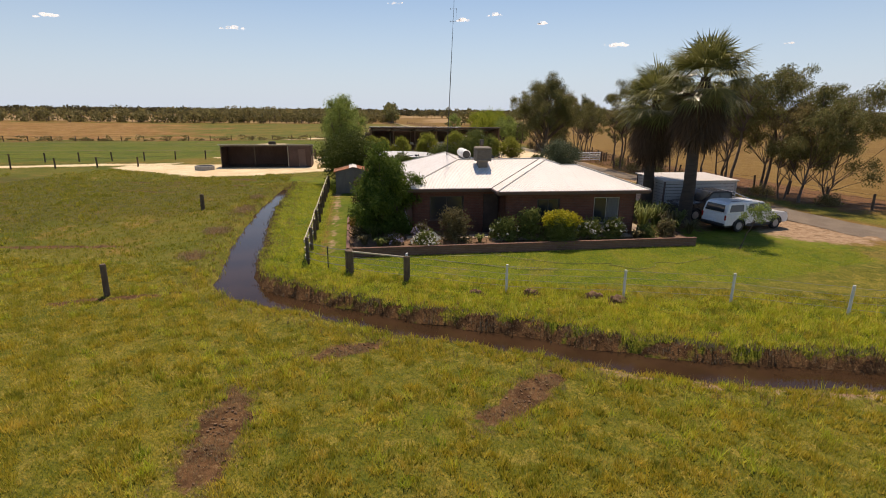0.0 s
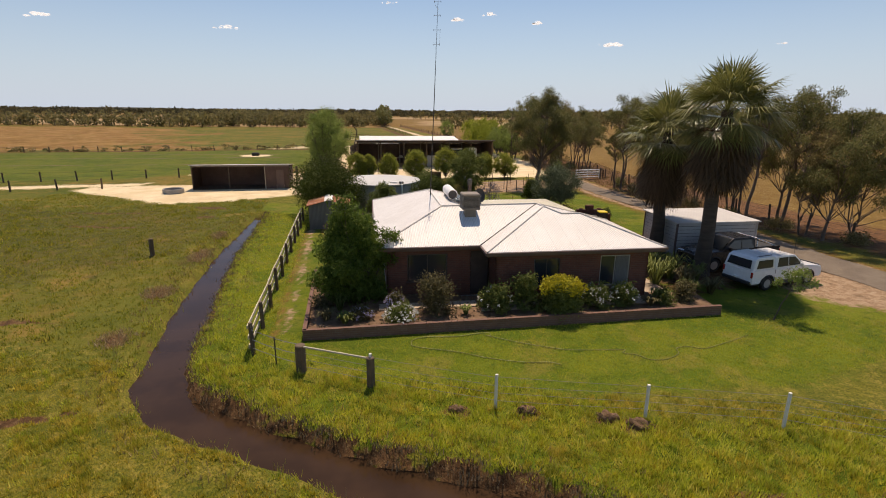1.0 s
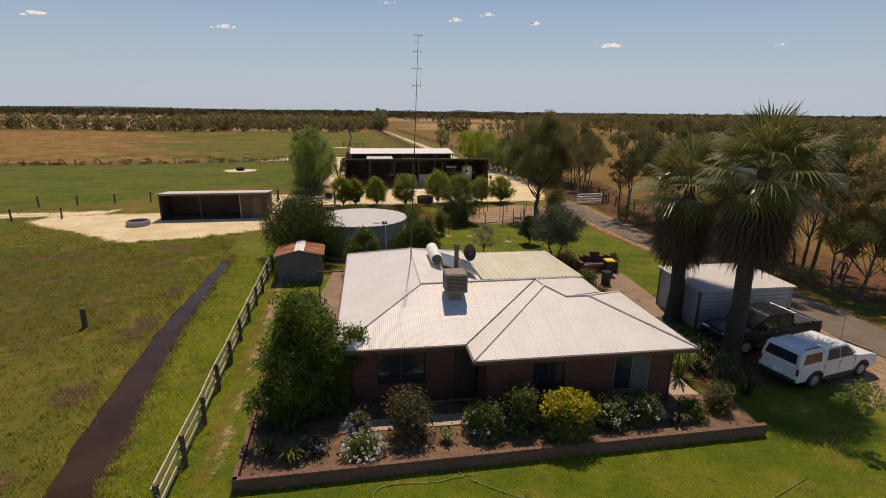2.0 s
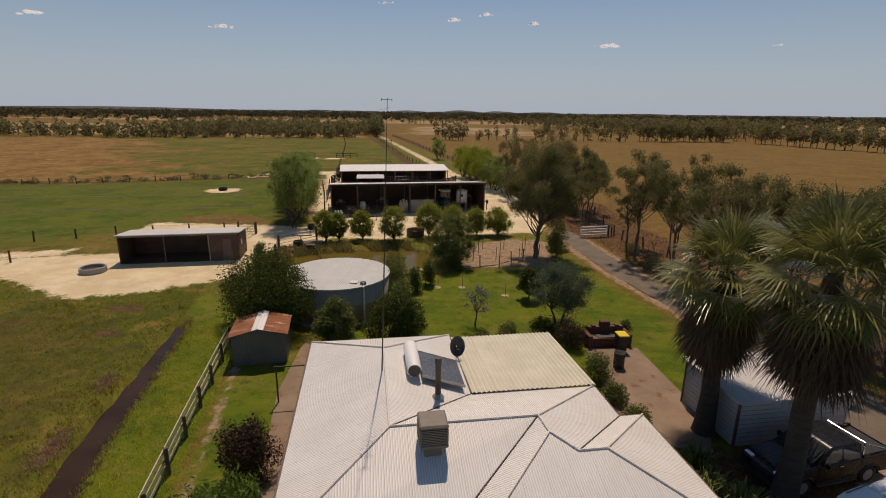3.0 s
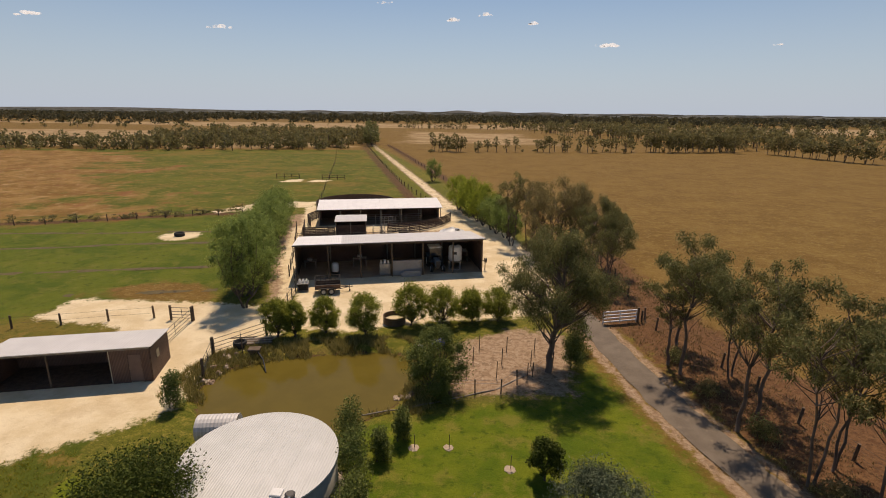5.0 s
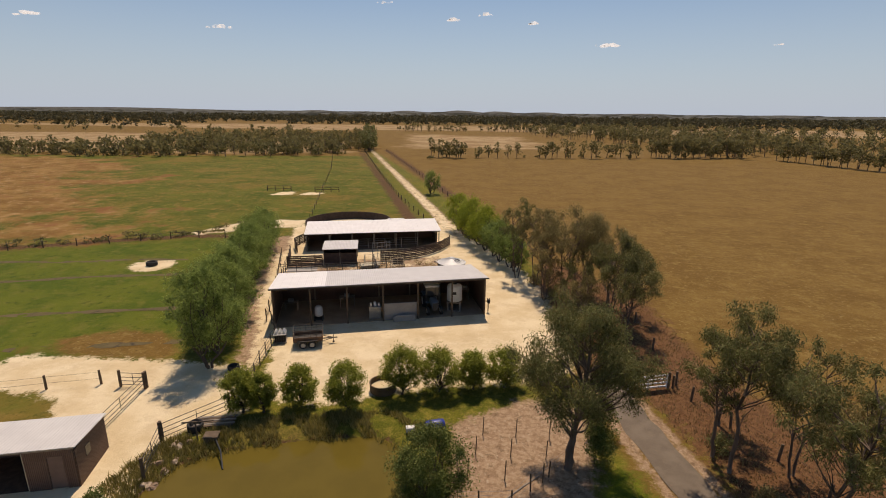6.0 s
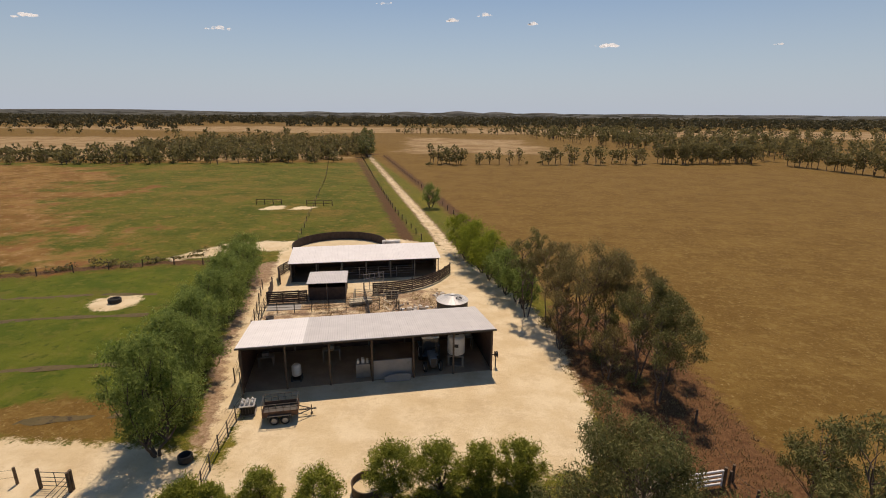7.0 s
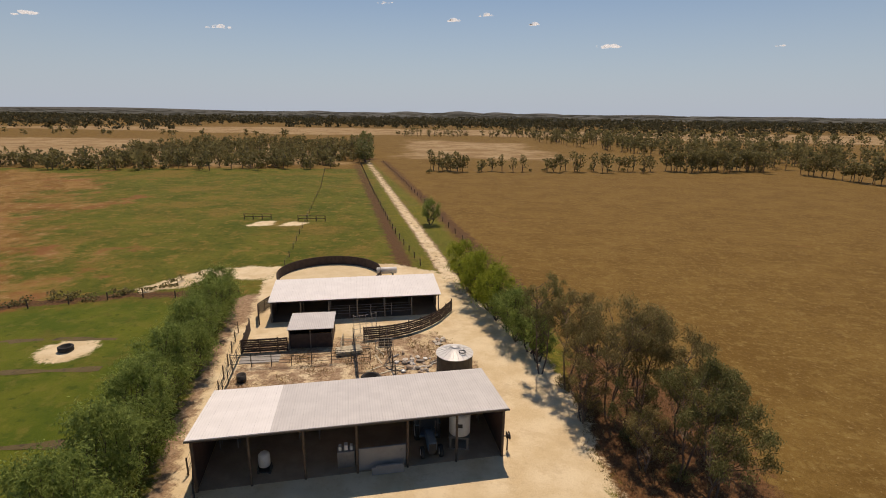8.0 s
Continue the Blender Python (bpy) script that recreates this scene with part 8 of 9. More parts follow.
# scrub under the gums
for i, (x, y, h, w) in enumerate(((17.6, 72.4, 1.2, 2.0), (18.2, 68.0, 1.0, 2.2), (19.4, 63.4, 1.3, 2.4), (20.6, 58.6, 1.2, 2.4), (22.0, 54.4, 1.1, 2.2), (24.6, 52.0, 0.9, 2.4), (12.6, 95.0, 1.3, 2.4), (10.4, 98.8, 1.4, 2.4), (14.8, 91.2, 1.2, 2.2), (8.6, 102.4, 1.3, 2.2), (10.0, 72.6, 1.6, 1.8), (27.2, 47.6, 0.8, 2.4))):
    tree("scrub_bush", x, y, h, w, PALE_GUM if i % 2 else GUM_LEAF, BARK, "low dark scrub under the gum trees", 950 + i, 700, 0.22, 0.05, 10, "column", 3, 0.3, 0.2, 0.04, "scrub under the gums", "shrub")
# reeds round the dam
x, y = scatter(24000, -20, 3, 59, 76, lambda x, y: (np.abs(inside(x, y, DAM) + 1.4) < 1.3) & (wobble(x, y, 0.8, 7) > -0.3) & (y > 63.5))
blades("dam_reeds", x, y, 0.15 + 0.4 * rng.random(len(x)), DAM_BLADE, "olive reeds and rank grass round the dam", 64, 5, 0.03, 0.1)
x, y = scatter(9000, 9, 24, 46, 108, lambda x, y: np.max([inside(x, y, SOIL[0])], axis=0) > 0)
blades("verge_straw", x, y, 0.05 + 0.2 * rng.random(len(x)), DRY_BLADE, "dead straw on the bare verge", 65, 4, 0.03, 0.15)
x, y = scatter(5000, -24, 1, 96, 113, lambda x, y: (inside(x, y, SOIL[2]) > 0) & (wobble(x, y, 0.6, 3) > 0.0))
blades("yard_hay", x, y, 0.04 + 0.16 * rng.random(len(x)), DRY_BLADE, "trampled hay and dry weeds in the stock yard", 66, 5, 0.04, 0.2)
# ---- cars ----
def ute(name, x, y, turn, paint, label, canopy):
    """A double-cab utility: nose towards +x."""
    c = thing(name, x, y, 0.02, turn, label, "utility car")

    def tapered(outline, half, belt, k):
        g = Geo().extrude(outline, -half, half)
        g.v = [(p[0], p[1] * (1 - k * max(0.0, p[2] - belt)), p[2]) for p in g.v]
        return g

    lower = [(-2.6, 0.5), (-2.55, 0.42), (-2.0, 0.42), (-1.92, 0.62), (-1.62, 0.82), (-1.28, 0.82), (-0.98, 0.62), (-0.9, 0.36), (1.08, 0.36), (1.16, 0.6), (1.42, 0.8), (1.78, 0.8), (2.04, 0.6), (2.12, 0.4), (2.52, 0.4), (2.6, 0.55), (2.58, 0.8), (2.48, 0.98), (2.2, 1.06), (1.25, 1.16), (-2.58, 1.16)]
    def panel(name, g, label=""):
        ob = part(name, g, paint, c, label, True)
        bev = ob.modifiers.new("rounded", "BEVEL")
        bev.width, bev.segments, bev.limit_method, bev.angle_limit = 0.055, 3, "ANGLE", radians(40)
        ob.modifiers.new("normals", "WEIGHTED_NORMAL")
        return ob

    panel("body", tapered(lower, 0.9, 0.9, 0.1))
    panel("cab", tapered([(1.25, 1.13), (0.52, 1.72), (0.3, 1.78), (-0.75, 1.78), (-0.95, 1.72), (-1.0, 1.13)], 0.87, 1.16, 0.22))
    for s in (-1, 1):
        q = 0.875
        for a, b, d, e in (((0.95, 1.22), (0.45, 1.66), (0.0, 1.68), (0.0, 1.22)), ((-0.06, 1.22), (-0.06, 1.68), (-0.72, 1.68), (-0.86, 1.22))):
            g = Geo()
            ring = [(p[0], s * (q * (1 - 0.22 * (p[1] - 1.16)) + 0.006), p[1]) for p in (a, b, d, e)]
            g.add(ring + [(p[0], p[1] - s * 0.01, p[2]) for p in ring], [(0, 1, 2, 3), (7, 6, 5, 4), (0, 4, 5, 1), (1, 5, 6, 2), (2, 6, 7, 3), (3, 7, 4, 0)])
            part("side_window", g, GLASS, c)
        mirror = part("mirror", Geo().soft(0.72, s * 0.9 if s > 0 else -1.08, 1.14, 0.84, s * 1.08 if s > 0 else -0.9, 1.34, 0.03), paint, c)
        part("headlight", Geo().soft(2.36, s * 0.62 - 0.2, 0.8, 2.6, s * 0.62 + 0.2, 0.98, 0.04), CHROME, c)
        part("tail_light", Geo().soft(-2.63, s * 0.83 - 0.05, 0.78, -2.56, s * 0.83 + 0.05, 1.08, 0.015), RED_LENS, c)
        for a in (-1.0, -0.02, 1.0):
            part("panel_gap", Geo().box(a - 0.008, s * 0.897 - 0.006, 0.45, a + 0.008, s * 0.897 + 0.006, 1.12), BLACK_PLASTIC, c)
        part("sill_trim", Geo().box(-0.86, s * 0.9 - 0.012, 0.37, 1.06, s * 0.9 + 0.012, 0.5), BLACK_PLASTIC, c)
        part("door_handle", Geo().box(-0.06, s * 0.9 - 0.02, 1.02, 0.1, s * 0.9 + 0.02, 1.05), CHROME, c)
        for a in (-1.45, 1.6):
            wheel(c, (a, s * 0.78, 0.38), 0.38, 0.25)
            part("wheel_arch", Geo().tube([(a + 0.44 * math.cos(w), s * 0.9, 0.4 + 0.44 * math.sin(w)) for w in [math.pi * k / 8 for k in range(9)]], 0.035, 6), BLACK_PLASTIC, c)
        part("side_step", Geo().tube([(-0.85, s * 0.92, 0.36), (1.0, s * 0.92, 0.36)], 0.04, 8), BLACK_PLASTIC, c)
    g = Geo().add([(1.27, -0.78, 1.19), (1.27, 0.78, 1.19), (0.56, 0.68, 1.71), (0.56, -0.68, 1.71)], [(0, 1, 2, 3)])
    part("windscreen", g, GLASS, c)
    part("grille", Geo().soft(2.5, -0.42, 0.62, 2.61, 0.42, 0.92, 0.02), BLACK_PLASTIC, c)
    part("bull_bar", Geo().tube([(2.68, -0.75, 0.5), (2.72, -0.6, 0.95), (2.72, 0.6, 0.95), (2.68, 0.75, 0.5)], 0.04, 8).box(2.62, -0.8, 0.42, 2.72, 0.8, 0.6), BLACK_PLASTIC, c)
    part("rear_bumper", Geo().soft(-2.72, -0.82, 0.42, -2.58, 0.82, 0.58, 0.03), BLACK_PLASTIC, c)
    part("underbody", Geo().box(-2.4, -0.7, 0.28, 2.3, 0.7, 0.45), BLACK_PLASTIC, c)
    part("number_plate", Geo().box(-2.735, -0.18, 0.62, -2.62, 0.18, 0.72), WHITE_PAINT, c)
    if canopy:
        panel("canopy", tapered([(-1.02, 1.14), (-1.02, 1.78), (-1.2, 1.84), (-2.2, 1.82), (-2.45, 1.7), (-2.58, 1.14)], 0.88, 1.16, 0.16), "white canopy over the tray")
        for s in (-1, 1):
            part("roof_rail", Geo().tube([(-1.2, s * 0.68, 1.87), (-2.2, s * 0.68, 1.85)], 0.018, 6), BLACK_PLASTIC, c)
        for s in (-1, 1):
            ring = [(p[0], s * (0.88 * (1 - 0.16 * (p[1] - 1.16)) + 0.006), p[1]) for p in ((-1.2, 1.25), (-1.2, 1.66), (-2.2, 1.66), (-2.36, 1.25))]
            g = Geo().add(ring + [(p[0], p[1] - s * 0.01, p[2]) for p in ring], [(0, 1, 2, 3), (7, 6, 5, 4), (0, 4, 5, 1), (1, 5, 6, 2), (2, 6, 7, 3), (3, 7, 4, 0)])
            part("canopy_window", g, GLASS, c)
        part("rear_window", Geo().add([(-2.595, -0.7, 1.24), (-2.595, 0.7, 1.24), (-2.49, 0.64, 1.66), (-2.49, -0.64, 1.66)], [(0, 3, 2, 1)]), GLASS, c)
        part("aerial", Geo().tube([(2.4, 0.6, 0.98), (2.36, 0.6, 2.2)], 0.01, 5), BLACK_PLASTIC, c)
    else:
        part("tray_liner", Geo().box(-2.5, -0.74, 1.165, -1.05, 0.74, 1.18), BLACK_PLASTIC, c)
        for s in (-1, 1):
            part("tray_rail", Geo().box(-2.58, s * 0.84 - 0.05, 1.165, -1.02, s * 0.84 + 0.05, 1.25), paint, c)
            part("sports_bar", Geo().tube([(-1.1, s * 0.78, 1.2), (-1.15, s * 0.72, 1.68), (-2.3, s * 0.78, 1.24)], 0.035, 8), CHROME, c)
        part("sports_bar", Geo().tube([(-1.15, -0.72, 1.68), (-1.15, 0.72, 1.68)], 0.035, 8), CHROME, c)
        part("tailgate", Geo().soft(-2.6, -0.85, 0.62, -2.55, 0.85, 1.2, 0.02), paint, c)
    return c


wu = ute("white_utility", 17.2, 38.45, 26, CAR_WHITE, "white double-cab utility with a canopy parked beside the drive", True)
wu.scale = (0.92, 0.92, 0.92)
ute("black_utility", 16.2, 41.2, 200, CAR_DARK, "black double-cab utility with a steel sports bar", False)

# ---- front garden ----
def edging(pts, h=0.32, t=0.12):
    e = thing("garden_edging", pts[0][0], pts[0][1], 0, 0, "low brick edging wall round the garden bed", "garden wall")
    ox, oy = pts[0]
    for (xa, ya), (xb, yb) in zip(pts[:-1], pts[1:]):
        d = math.hypot(xb - xa, yb - ya)
        m = Matrix.Translation((xa - ox, ya - oy, 0)) @ Matrix.Rotation(math.atan2(yb - ya, xb - xa), 4, "Z")
        part("wall", Geo().box(0, 0, -0.1, d, t, h - 0.075, m), EDGE_BRICK, e)
        n = int(d / 0.24)
        for i in range(n):
            part("brick", Geo().box(i * d / n + 0.006, -0.012, h - 0.071, (i + 1) * d / n - 0.006, t + 0.012, h, m), EDGE_BRICK, e)


edging([(-5.75, 36.4), (-3.65, 29.25), (12.9, 33.75)], 0.42)
g = Geo().add([(-5.6, 36.2, 0.28), (-3.52, 29.4, 0.28), (12.75, 33.85, 0.28), (12.6, 36.0, 0.2), (9.0, 35.4, 0.26), (3.2, 34.0, 0.26), (-2.5, 34.2, 0.26)], [(0, 1, 2, 3, 4, 5, 6)])
single("garden_bed", g, MULCH, "garden bed of brown bark mulch and soil", "garden bed", kind="structure")
rng = np.random.default_rng(53)
x, y = scatter(900, -5.4, 12.6, 29.5, 36, lambda x, y: inside(x, y, BED) > 0.15)
v, f = leaves(np.stack([x, y, np.full(len(x), 0.29)], 1), np.full((len(x), 3), 0.02), 2600, 0.10, rng, 0, 0.5, 0.6, 0.5)
tagged(new("leaf_litter", array_mesh("leaf_litter", v, f, THATCH)), "dry leaves and twigs strewn over the soil of the garden bed", "leaf litter", kind="stuff")
g = Geo()
for i in range(11):
    a = on_house(-4.0 + 1.05 * i, -0.30 if i > 3 else 0.22, 0.25)
    g.soft(-0.5, -0.32, 0.0, 0.5, 0.32, 0.055, 0.01, pose(a[0], a[1], a[2], 0, 0, a[3]))
single("path", g, CONCRETE, "pale concrete paving along the front wall", "path", kind="structure")
a = on_house(8.6, 2.2, 0.0)
single("path", Geo().soft(-0.55, -2.6, 0.0, 0.55, 3.0, 0.05, 0.015, pose(a[0], a[1], 0.0, 0, 0, 13.86)), CONCRETE, "pale concrete path beside the house", "path", kind="structure")
g = Geo().add([(8.6, 42.6, 0.05), (12.9, 42.0, 0.05), (13.6, 44.6, 0.05), (12.4, 51.4, 0.05), (9.4, 51.0, 0.05), (9.5, 46.5, 0.05)], [(0, 1, 2, 3, 4, 5)])
single("pavement", g, YARD_CONCRETE, "worn concrete yard behind the house", "pavement", kind="structure")
g = Geo().add([(-6.4, 44.4, 0.04), (-5.2, 44.6, 0.04), (-6.4, 51.6, 0.04), (-7.3, 51.4, 0.04)], [(0, 1, 2, 3)]).add([(-6.4, 44.4, 0.04), (-4.0, 36.5, 0.04), (-2.9, 36.8, 0.04), (-5.2, 44.6, 0.04)], [(0, 1, 2, 3)])
single("path", g, YARD_CONCRETE, "dirty concrete path along the side of the house", "path", kind="structure")
# garden hose on the lawn
def hose(pts):
    sm_pts = []
    for i in range(len(pts) - 1):
        p0, p1, p2, p3 = (Vector((*pts[max(0, min(len(pts) - 1, i + k))], 0.035)) for k in (-1, 0, 1, 2))
        for k in range(6):
            t = k / 6
            sm_pts.append(0.5 * ((2 * p1) + (p2 - p0) * t + (2 * p0 - 5 * p1 + 4 * p2 - p3) * t * t + (3 * p1 - p0 - 3 * p2 + p3) * t ** 3))
    single("garden_hose", Geo().tube(sm_pts, 0.013, 6), HOSE, "dark green garden hose lying across the lawn", "hose", "garden hoses", smooth=True)


hose([(2.3, 31.1), (2.6, 30.85), (2.75, 30.6), (2.5, 30.5), (1.95, 30.25), (0.8, 30.05), (0.4, 29.8), (0.35, 29.45), (0.6, 29.2), (2.1, 28.98), (3.2, 28.65), (4.4, 28.5), (5.2, 28.6), (5.65, 28.45)])
hose([(2.75, 30.6), (3.15, 30.7), (3.2, 30.45), (3.0, 30.5), (4.05, 30.08), (5.0, 29.81), (6.0, 29.62), (7.4, 29.78), (8.0, 29.86), (7.9, 29.6), (8.35, 29.5), (8.72, 29.2), (9.3, 29.32), (9.85, 29.8), (9.9, 30.2), (10.4, 30.4), (10.9, 30.3), (11.9, 30.9), (13.2, 31.8)])
# brick barbecue, bins and drum
bb = thing("brick_barbecue", 10.75, 51.6, 0, 12, "red brick barbecue with side benches and a chimney", "barbecue")
part("bench", Geo().soft(-1.1, -0.3, 0, 1.1, 0.4, 0.6, 0.02), BBQ_BRICK, bb)
part("back_wall", Geo().soft(-1.1, 0.4, 0, 1.1, 0.65, 0.95, 0.02), BBQ_BRICK, bb)
part("chimney", Geo().soft(-0.35, 0.38, 0.95, 0.25, 0.7, 1.35, 0.03), BBQ_BRICK, bb)
part("side_wall", Geo().soft(1.1, -0.4, 0, 1.3, 0.65, 0.8, 0.02), BBQ_BRICK, bb)
part("side_wall", Geo().soft(-1.35, -0.4, 0, -1.1, 0.65, 0.8, 0.02), BBQ_BRICK, bb)
for i in range(9):
    part("brick", Geo().soft(-1.08 + i * 0.24, 0.4, 0.95, -0.86 + i * 0.24, 0.64, 1.03 + 0.08 * (i % 3 == 1), 0.01), BBQ_BRICK, bb)
part("plate", Geo().box(-0.7, -0.25, 0.6, 0.3, 0.3, 0.64), DARK_STEEL, bb)


def bin_(x, y, turn, lid, label):
    b = thing("wheelie_bin", x, y, 0.06, turn, label, "rubbish bin", "wheeled bins")
    g = Geo().add([(-0.22, -0.26, 0.04), (0.22, -0.26, 0.04), (0.22, 0.22, 0.04), (-0.22, 0.22, 0.04), (-0.29, -0.36, 0.96), (0.29, -0.36, 0.96), (0.29, 0.34, 0.96), (-0.29, 0.34, 0.96)], [(0, 3, 2, 1), (4, 5, 6, 7), (0, 1, 5, 4), (2, 3, 7, 6), (0, 4, 7, 3), (1, 2, 6, 5)])
    part("body", g, BLACK_PLASTIC, b)
    part("lid", Geo().soft(-0.31, -0.38, 0.96, 0.31, 0.36, 1.05, 0.03), lid, b, "yellow lid" if lid is YELLOW_PLASTIC else "")
    for s in (-0.24, 0.24):
        part("wheel", Geo().tube([(s - 0.03, 0.26, 0.1), (s + 0.03, 0.26, 0.1)], 0.1, 12), RUBBER, b)


bin_(11.35, 50.95, 10, YELLOW_PLASTIC, "dark wheeled bin with a bright yellow lid")
dr = thing("steel_drum", 10.75, 48.9, 0.05, 0, "dark rusty steel drum standing on the concrete", "drum")
part("shell", Geo().lathe((0, 0, 0), [(0.28, 0.0), (0.29, 0.02), (0.285, 0.28), (0.3, 0.3), (0.285, 0.32), (0.285, 0.56), (0.3, 0.58), (0.285, 0.6), (0.29, 0.84), (0.29, 0.87), (0.26, 0.87), (0.26, 0.5)], 24), DARK_STEEL, dr, "", True)
part("ash", Geo().lathe((0, 0, 0.5), [(0.26, 0.0), (0.12, 0.05), (0.0, 0.06)], 16), BANK_EARTH, dr, "dark ash")
tb = thing("planter_tub", 10.0, 44.0, 0.05, 14, "low brown garden planter beside the path", "planter")
part("box", Geo().soft(-0.5, -0.2, 0, 0.5, 0.2, 0.3, 0.02), EDGE_BRICK, tb)
cl = thing("clothes_line_post", -6.0, 43.6, 0, 14, "old steel clothes line post with a crossbar", "clothes line")
part("post", Geo().tube([(0, 0, 0), (0, 0, 1.9)], 0.04, 8), OLD_POST, cl)
part("crossbar", Geo().tube([(-0.1, 0, 1.85), (1.5, 0, 1.85)], 0.035, 8), OLD_POST, cl)
# young plants with stakes in mulch rings on the back lawn
for x, y, r in ((-0.3, 60.4, 0.3), (4.9, 59.2, 0.3), (1.6, 60.6, 0.28)):
    pr = thing("staked_seedling", x, y, 0, 0, "young plant tied to a stake in a pale straw mulch ring", "seedling", "staked seedlings")
    part("mulch_ring", Geo().ball((0, 0, 0.0), (r, r, 0.07), random.Random(int(x * 10)), 0.15, 3), CONCRETE, pr, "pale straw mulch")
    part("stake", Geo().tube([(0.05, 0, -0.1), (0.06, 0.01, 0.85)], 0.02, 5), OLD_POST, pr)
pr = thing("planter_ring", 11.9, 54.0, 0, 0, "ring of bricks round bare soil on the lawn", "planter")
part("kerb", Geo().lathe((0, 0, 0), [(0.65, -0.05), (0.65, 0.14), (0.55, 0.16), (0.53, 0.04)], 18), EDGE_BRICK, pr)
part("soil", Geo().lathe((0, 0, 0), [(0.53, 0.06), (0.3, 0.1), (0.0, 0.11)], 14), MULCH, pr)

# ---- fences ----
rail_fence("creek_fence", [(-4.95, 28.0), (-8.3, 39.2), (-11.4, 49.9)], 1.1, [0.3, 0.65, 1.0], 2.2, OLD_POST, PALE_RAIL, "weathered post and rail fence along the creek", post_r=0.08, rail_t=(0.04, 0.13), lean=0.04)
rail_fence("corner_fence", [(-4.9, 27.9), (-2.95, 27.05)], 1.0, [0.3, 0.6, 0.98], 1.1, DARK_STEEL, STEEL, "thin wire panel at the corner of the garden", post_r=0.025, rail_t=(0.012, 0.02))
gt = thing("timber_gateway", -2.85, 27.0, 0, 0, "two thick timber strainer posts joined by a pale top rail", "fence")
dx, dy = 2.45, -0.6
part("post", Geo().tube([(0, 0, -0.2), (0.02, 0, 0.98), (0.02, 0, 1.0)], [0.17, 0.165, 0.13], 12), OLD_POST, gt)
part("post", Geo().tube([(dx, dy, -0.2), (dx, dy, 1.0), (dx, dy, 1.02)], [0.13, 0.125, 0.1], 12), OLD_POST, gt)
part("rail", Geo().tube([(0.1, -0.04, 0.95), (dx, dy, 0.97)], 0.035, 8), PALE_RAIL, gt)
for h in (0.25, 0.5, 0.72):
    part("wire", Geo().tube([(0, 0, h), (dx, dy, h)], 0.008, 4), STEEL, gt)
rail_fence("front_wire_fence", [(-0.4, 26.4), (3.41, 25.75), (7.56, 25.7), (11.15, 25.6), (14.5, 24.9), (18.1, 24.2), (21.8, 23.4), (25.5, 22.6), (30, 21.8)], 1.05, [0.25, 0.48, 0.72, 0.98], 0, WHITE_STEEL, STEEL, "white posts with thin wires along the front lawn", post_r=0.05, rail_t=(0.006, 0.01))
for x, y, h, r in ((-16.45, 39.1, 1.0, 0.13), (-10.6, 23.5, 1.15, 0.1)):
    single("fence_post", Geo().tube([(0, 0, -0.2), (0.02, 0.01, h - 0.03), (0.02, 0.01, h)], [r, r * 0.95, r * 0.8], 10), OLD_POST, "lone old timber post standing in the paddock", "post", "lone paddock posts", m=pose(x, y, float(terrain(x, y)[0])))
rail_fence("drive_fence", [(34, 37), (28.4, 47.0), (26.6, 52.8), (24.9, 57.4), (22.6, 64), (20.6, 72), (17.2, 79.6)], 1.15, [0.4, 0.75, 1.05], 3.4, OLD_POST, DARK_STEEL, "old leaning timber post and wire fence beside the dry field", post_r=0.09, rail_t=(0.008, 0.01), lean=0.12, seed=5)
rail_fence("field_fence", [(17.6, 80), (17.8, 96), (12, 111), (4.8, 128), (-8.6, 170), (-26, 226), (-50, 300)], 1.15, [0.6, 1.05], 6.0, OLD_POST, DARK_STEEL, "long post and wire fence beside the farm track", post_r=0.09, rail_t=(0.01, 0.01), lean=0.06)
rail_fence("track_fence", [(-9.4, 137.5), (-18, 160), (-34.5, 212), (-62, 302)], 1.1, [0.6, 1.0], 4.5, OLD_POST, DARK_STEEL, "old post and wire fence beside the green paddock", post_r=0.09, rail_t=(0.01, 0.01), lean=0.1)
rail_fence("lane_fence", [(-92, 35.5), (-46.5, 58.2), (-37, 62.6)], 1.1, [0.5, 1.0], 4.0, OLD_POST, DARK_STEEL, "timber post and wire fence beside the pale lane", post_r=0.09, rail_t=(0.008, 0.01), lean=0.05)
rail_fence("lane_fence", [(-92, 47.5), (-42.5, 68.8), (-36, 72.0), (-25.4, 75.6)], 1.1, [0.5, 1.0], 3.6, OLD_POST, DARK_STEEL, "timber post and wire fence along the far side of the lane", post_r=0.09, rail_t=(0.008, 0.01), lean=0.05)
rail_fence("ditch_fence", [(-110, 93.5), (-66, 108), (-45, 118.5), (-36, 119.5), (-31.5, 121)], 1.1, [0.5, 1.0], 4.2, OLD_POST, DARK_STEEL, "post and wire fence along the ditch", post_r=0.08, rail_t=(0.01, 0.01), lean=0.05)
rail_fence("cross_fence", [(-30.5, 134), (-37.5, 160), (-52, 215), (-68, 268)], 1.1, [0.5, 1.0], 5.5, OLD_POST, DARK_STEEL, "thin wire fence across the green paddock", post_r=0.06, rail_t=(0.01, 0.01), lean=0.05)
for x, y in ((-50.6, 167.2), (-38.0, 167.0)):
    rail_fence("trough_rail", [(x - 3, y), (x + 3, y + 0.8)], 1.3, [0.6, 1.2], 2.0, OLD_POST, OLD_POST, "short timber rail beside a bare patch in the paddock", post_r=0.1, rail_t=(0.04, 0.12))
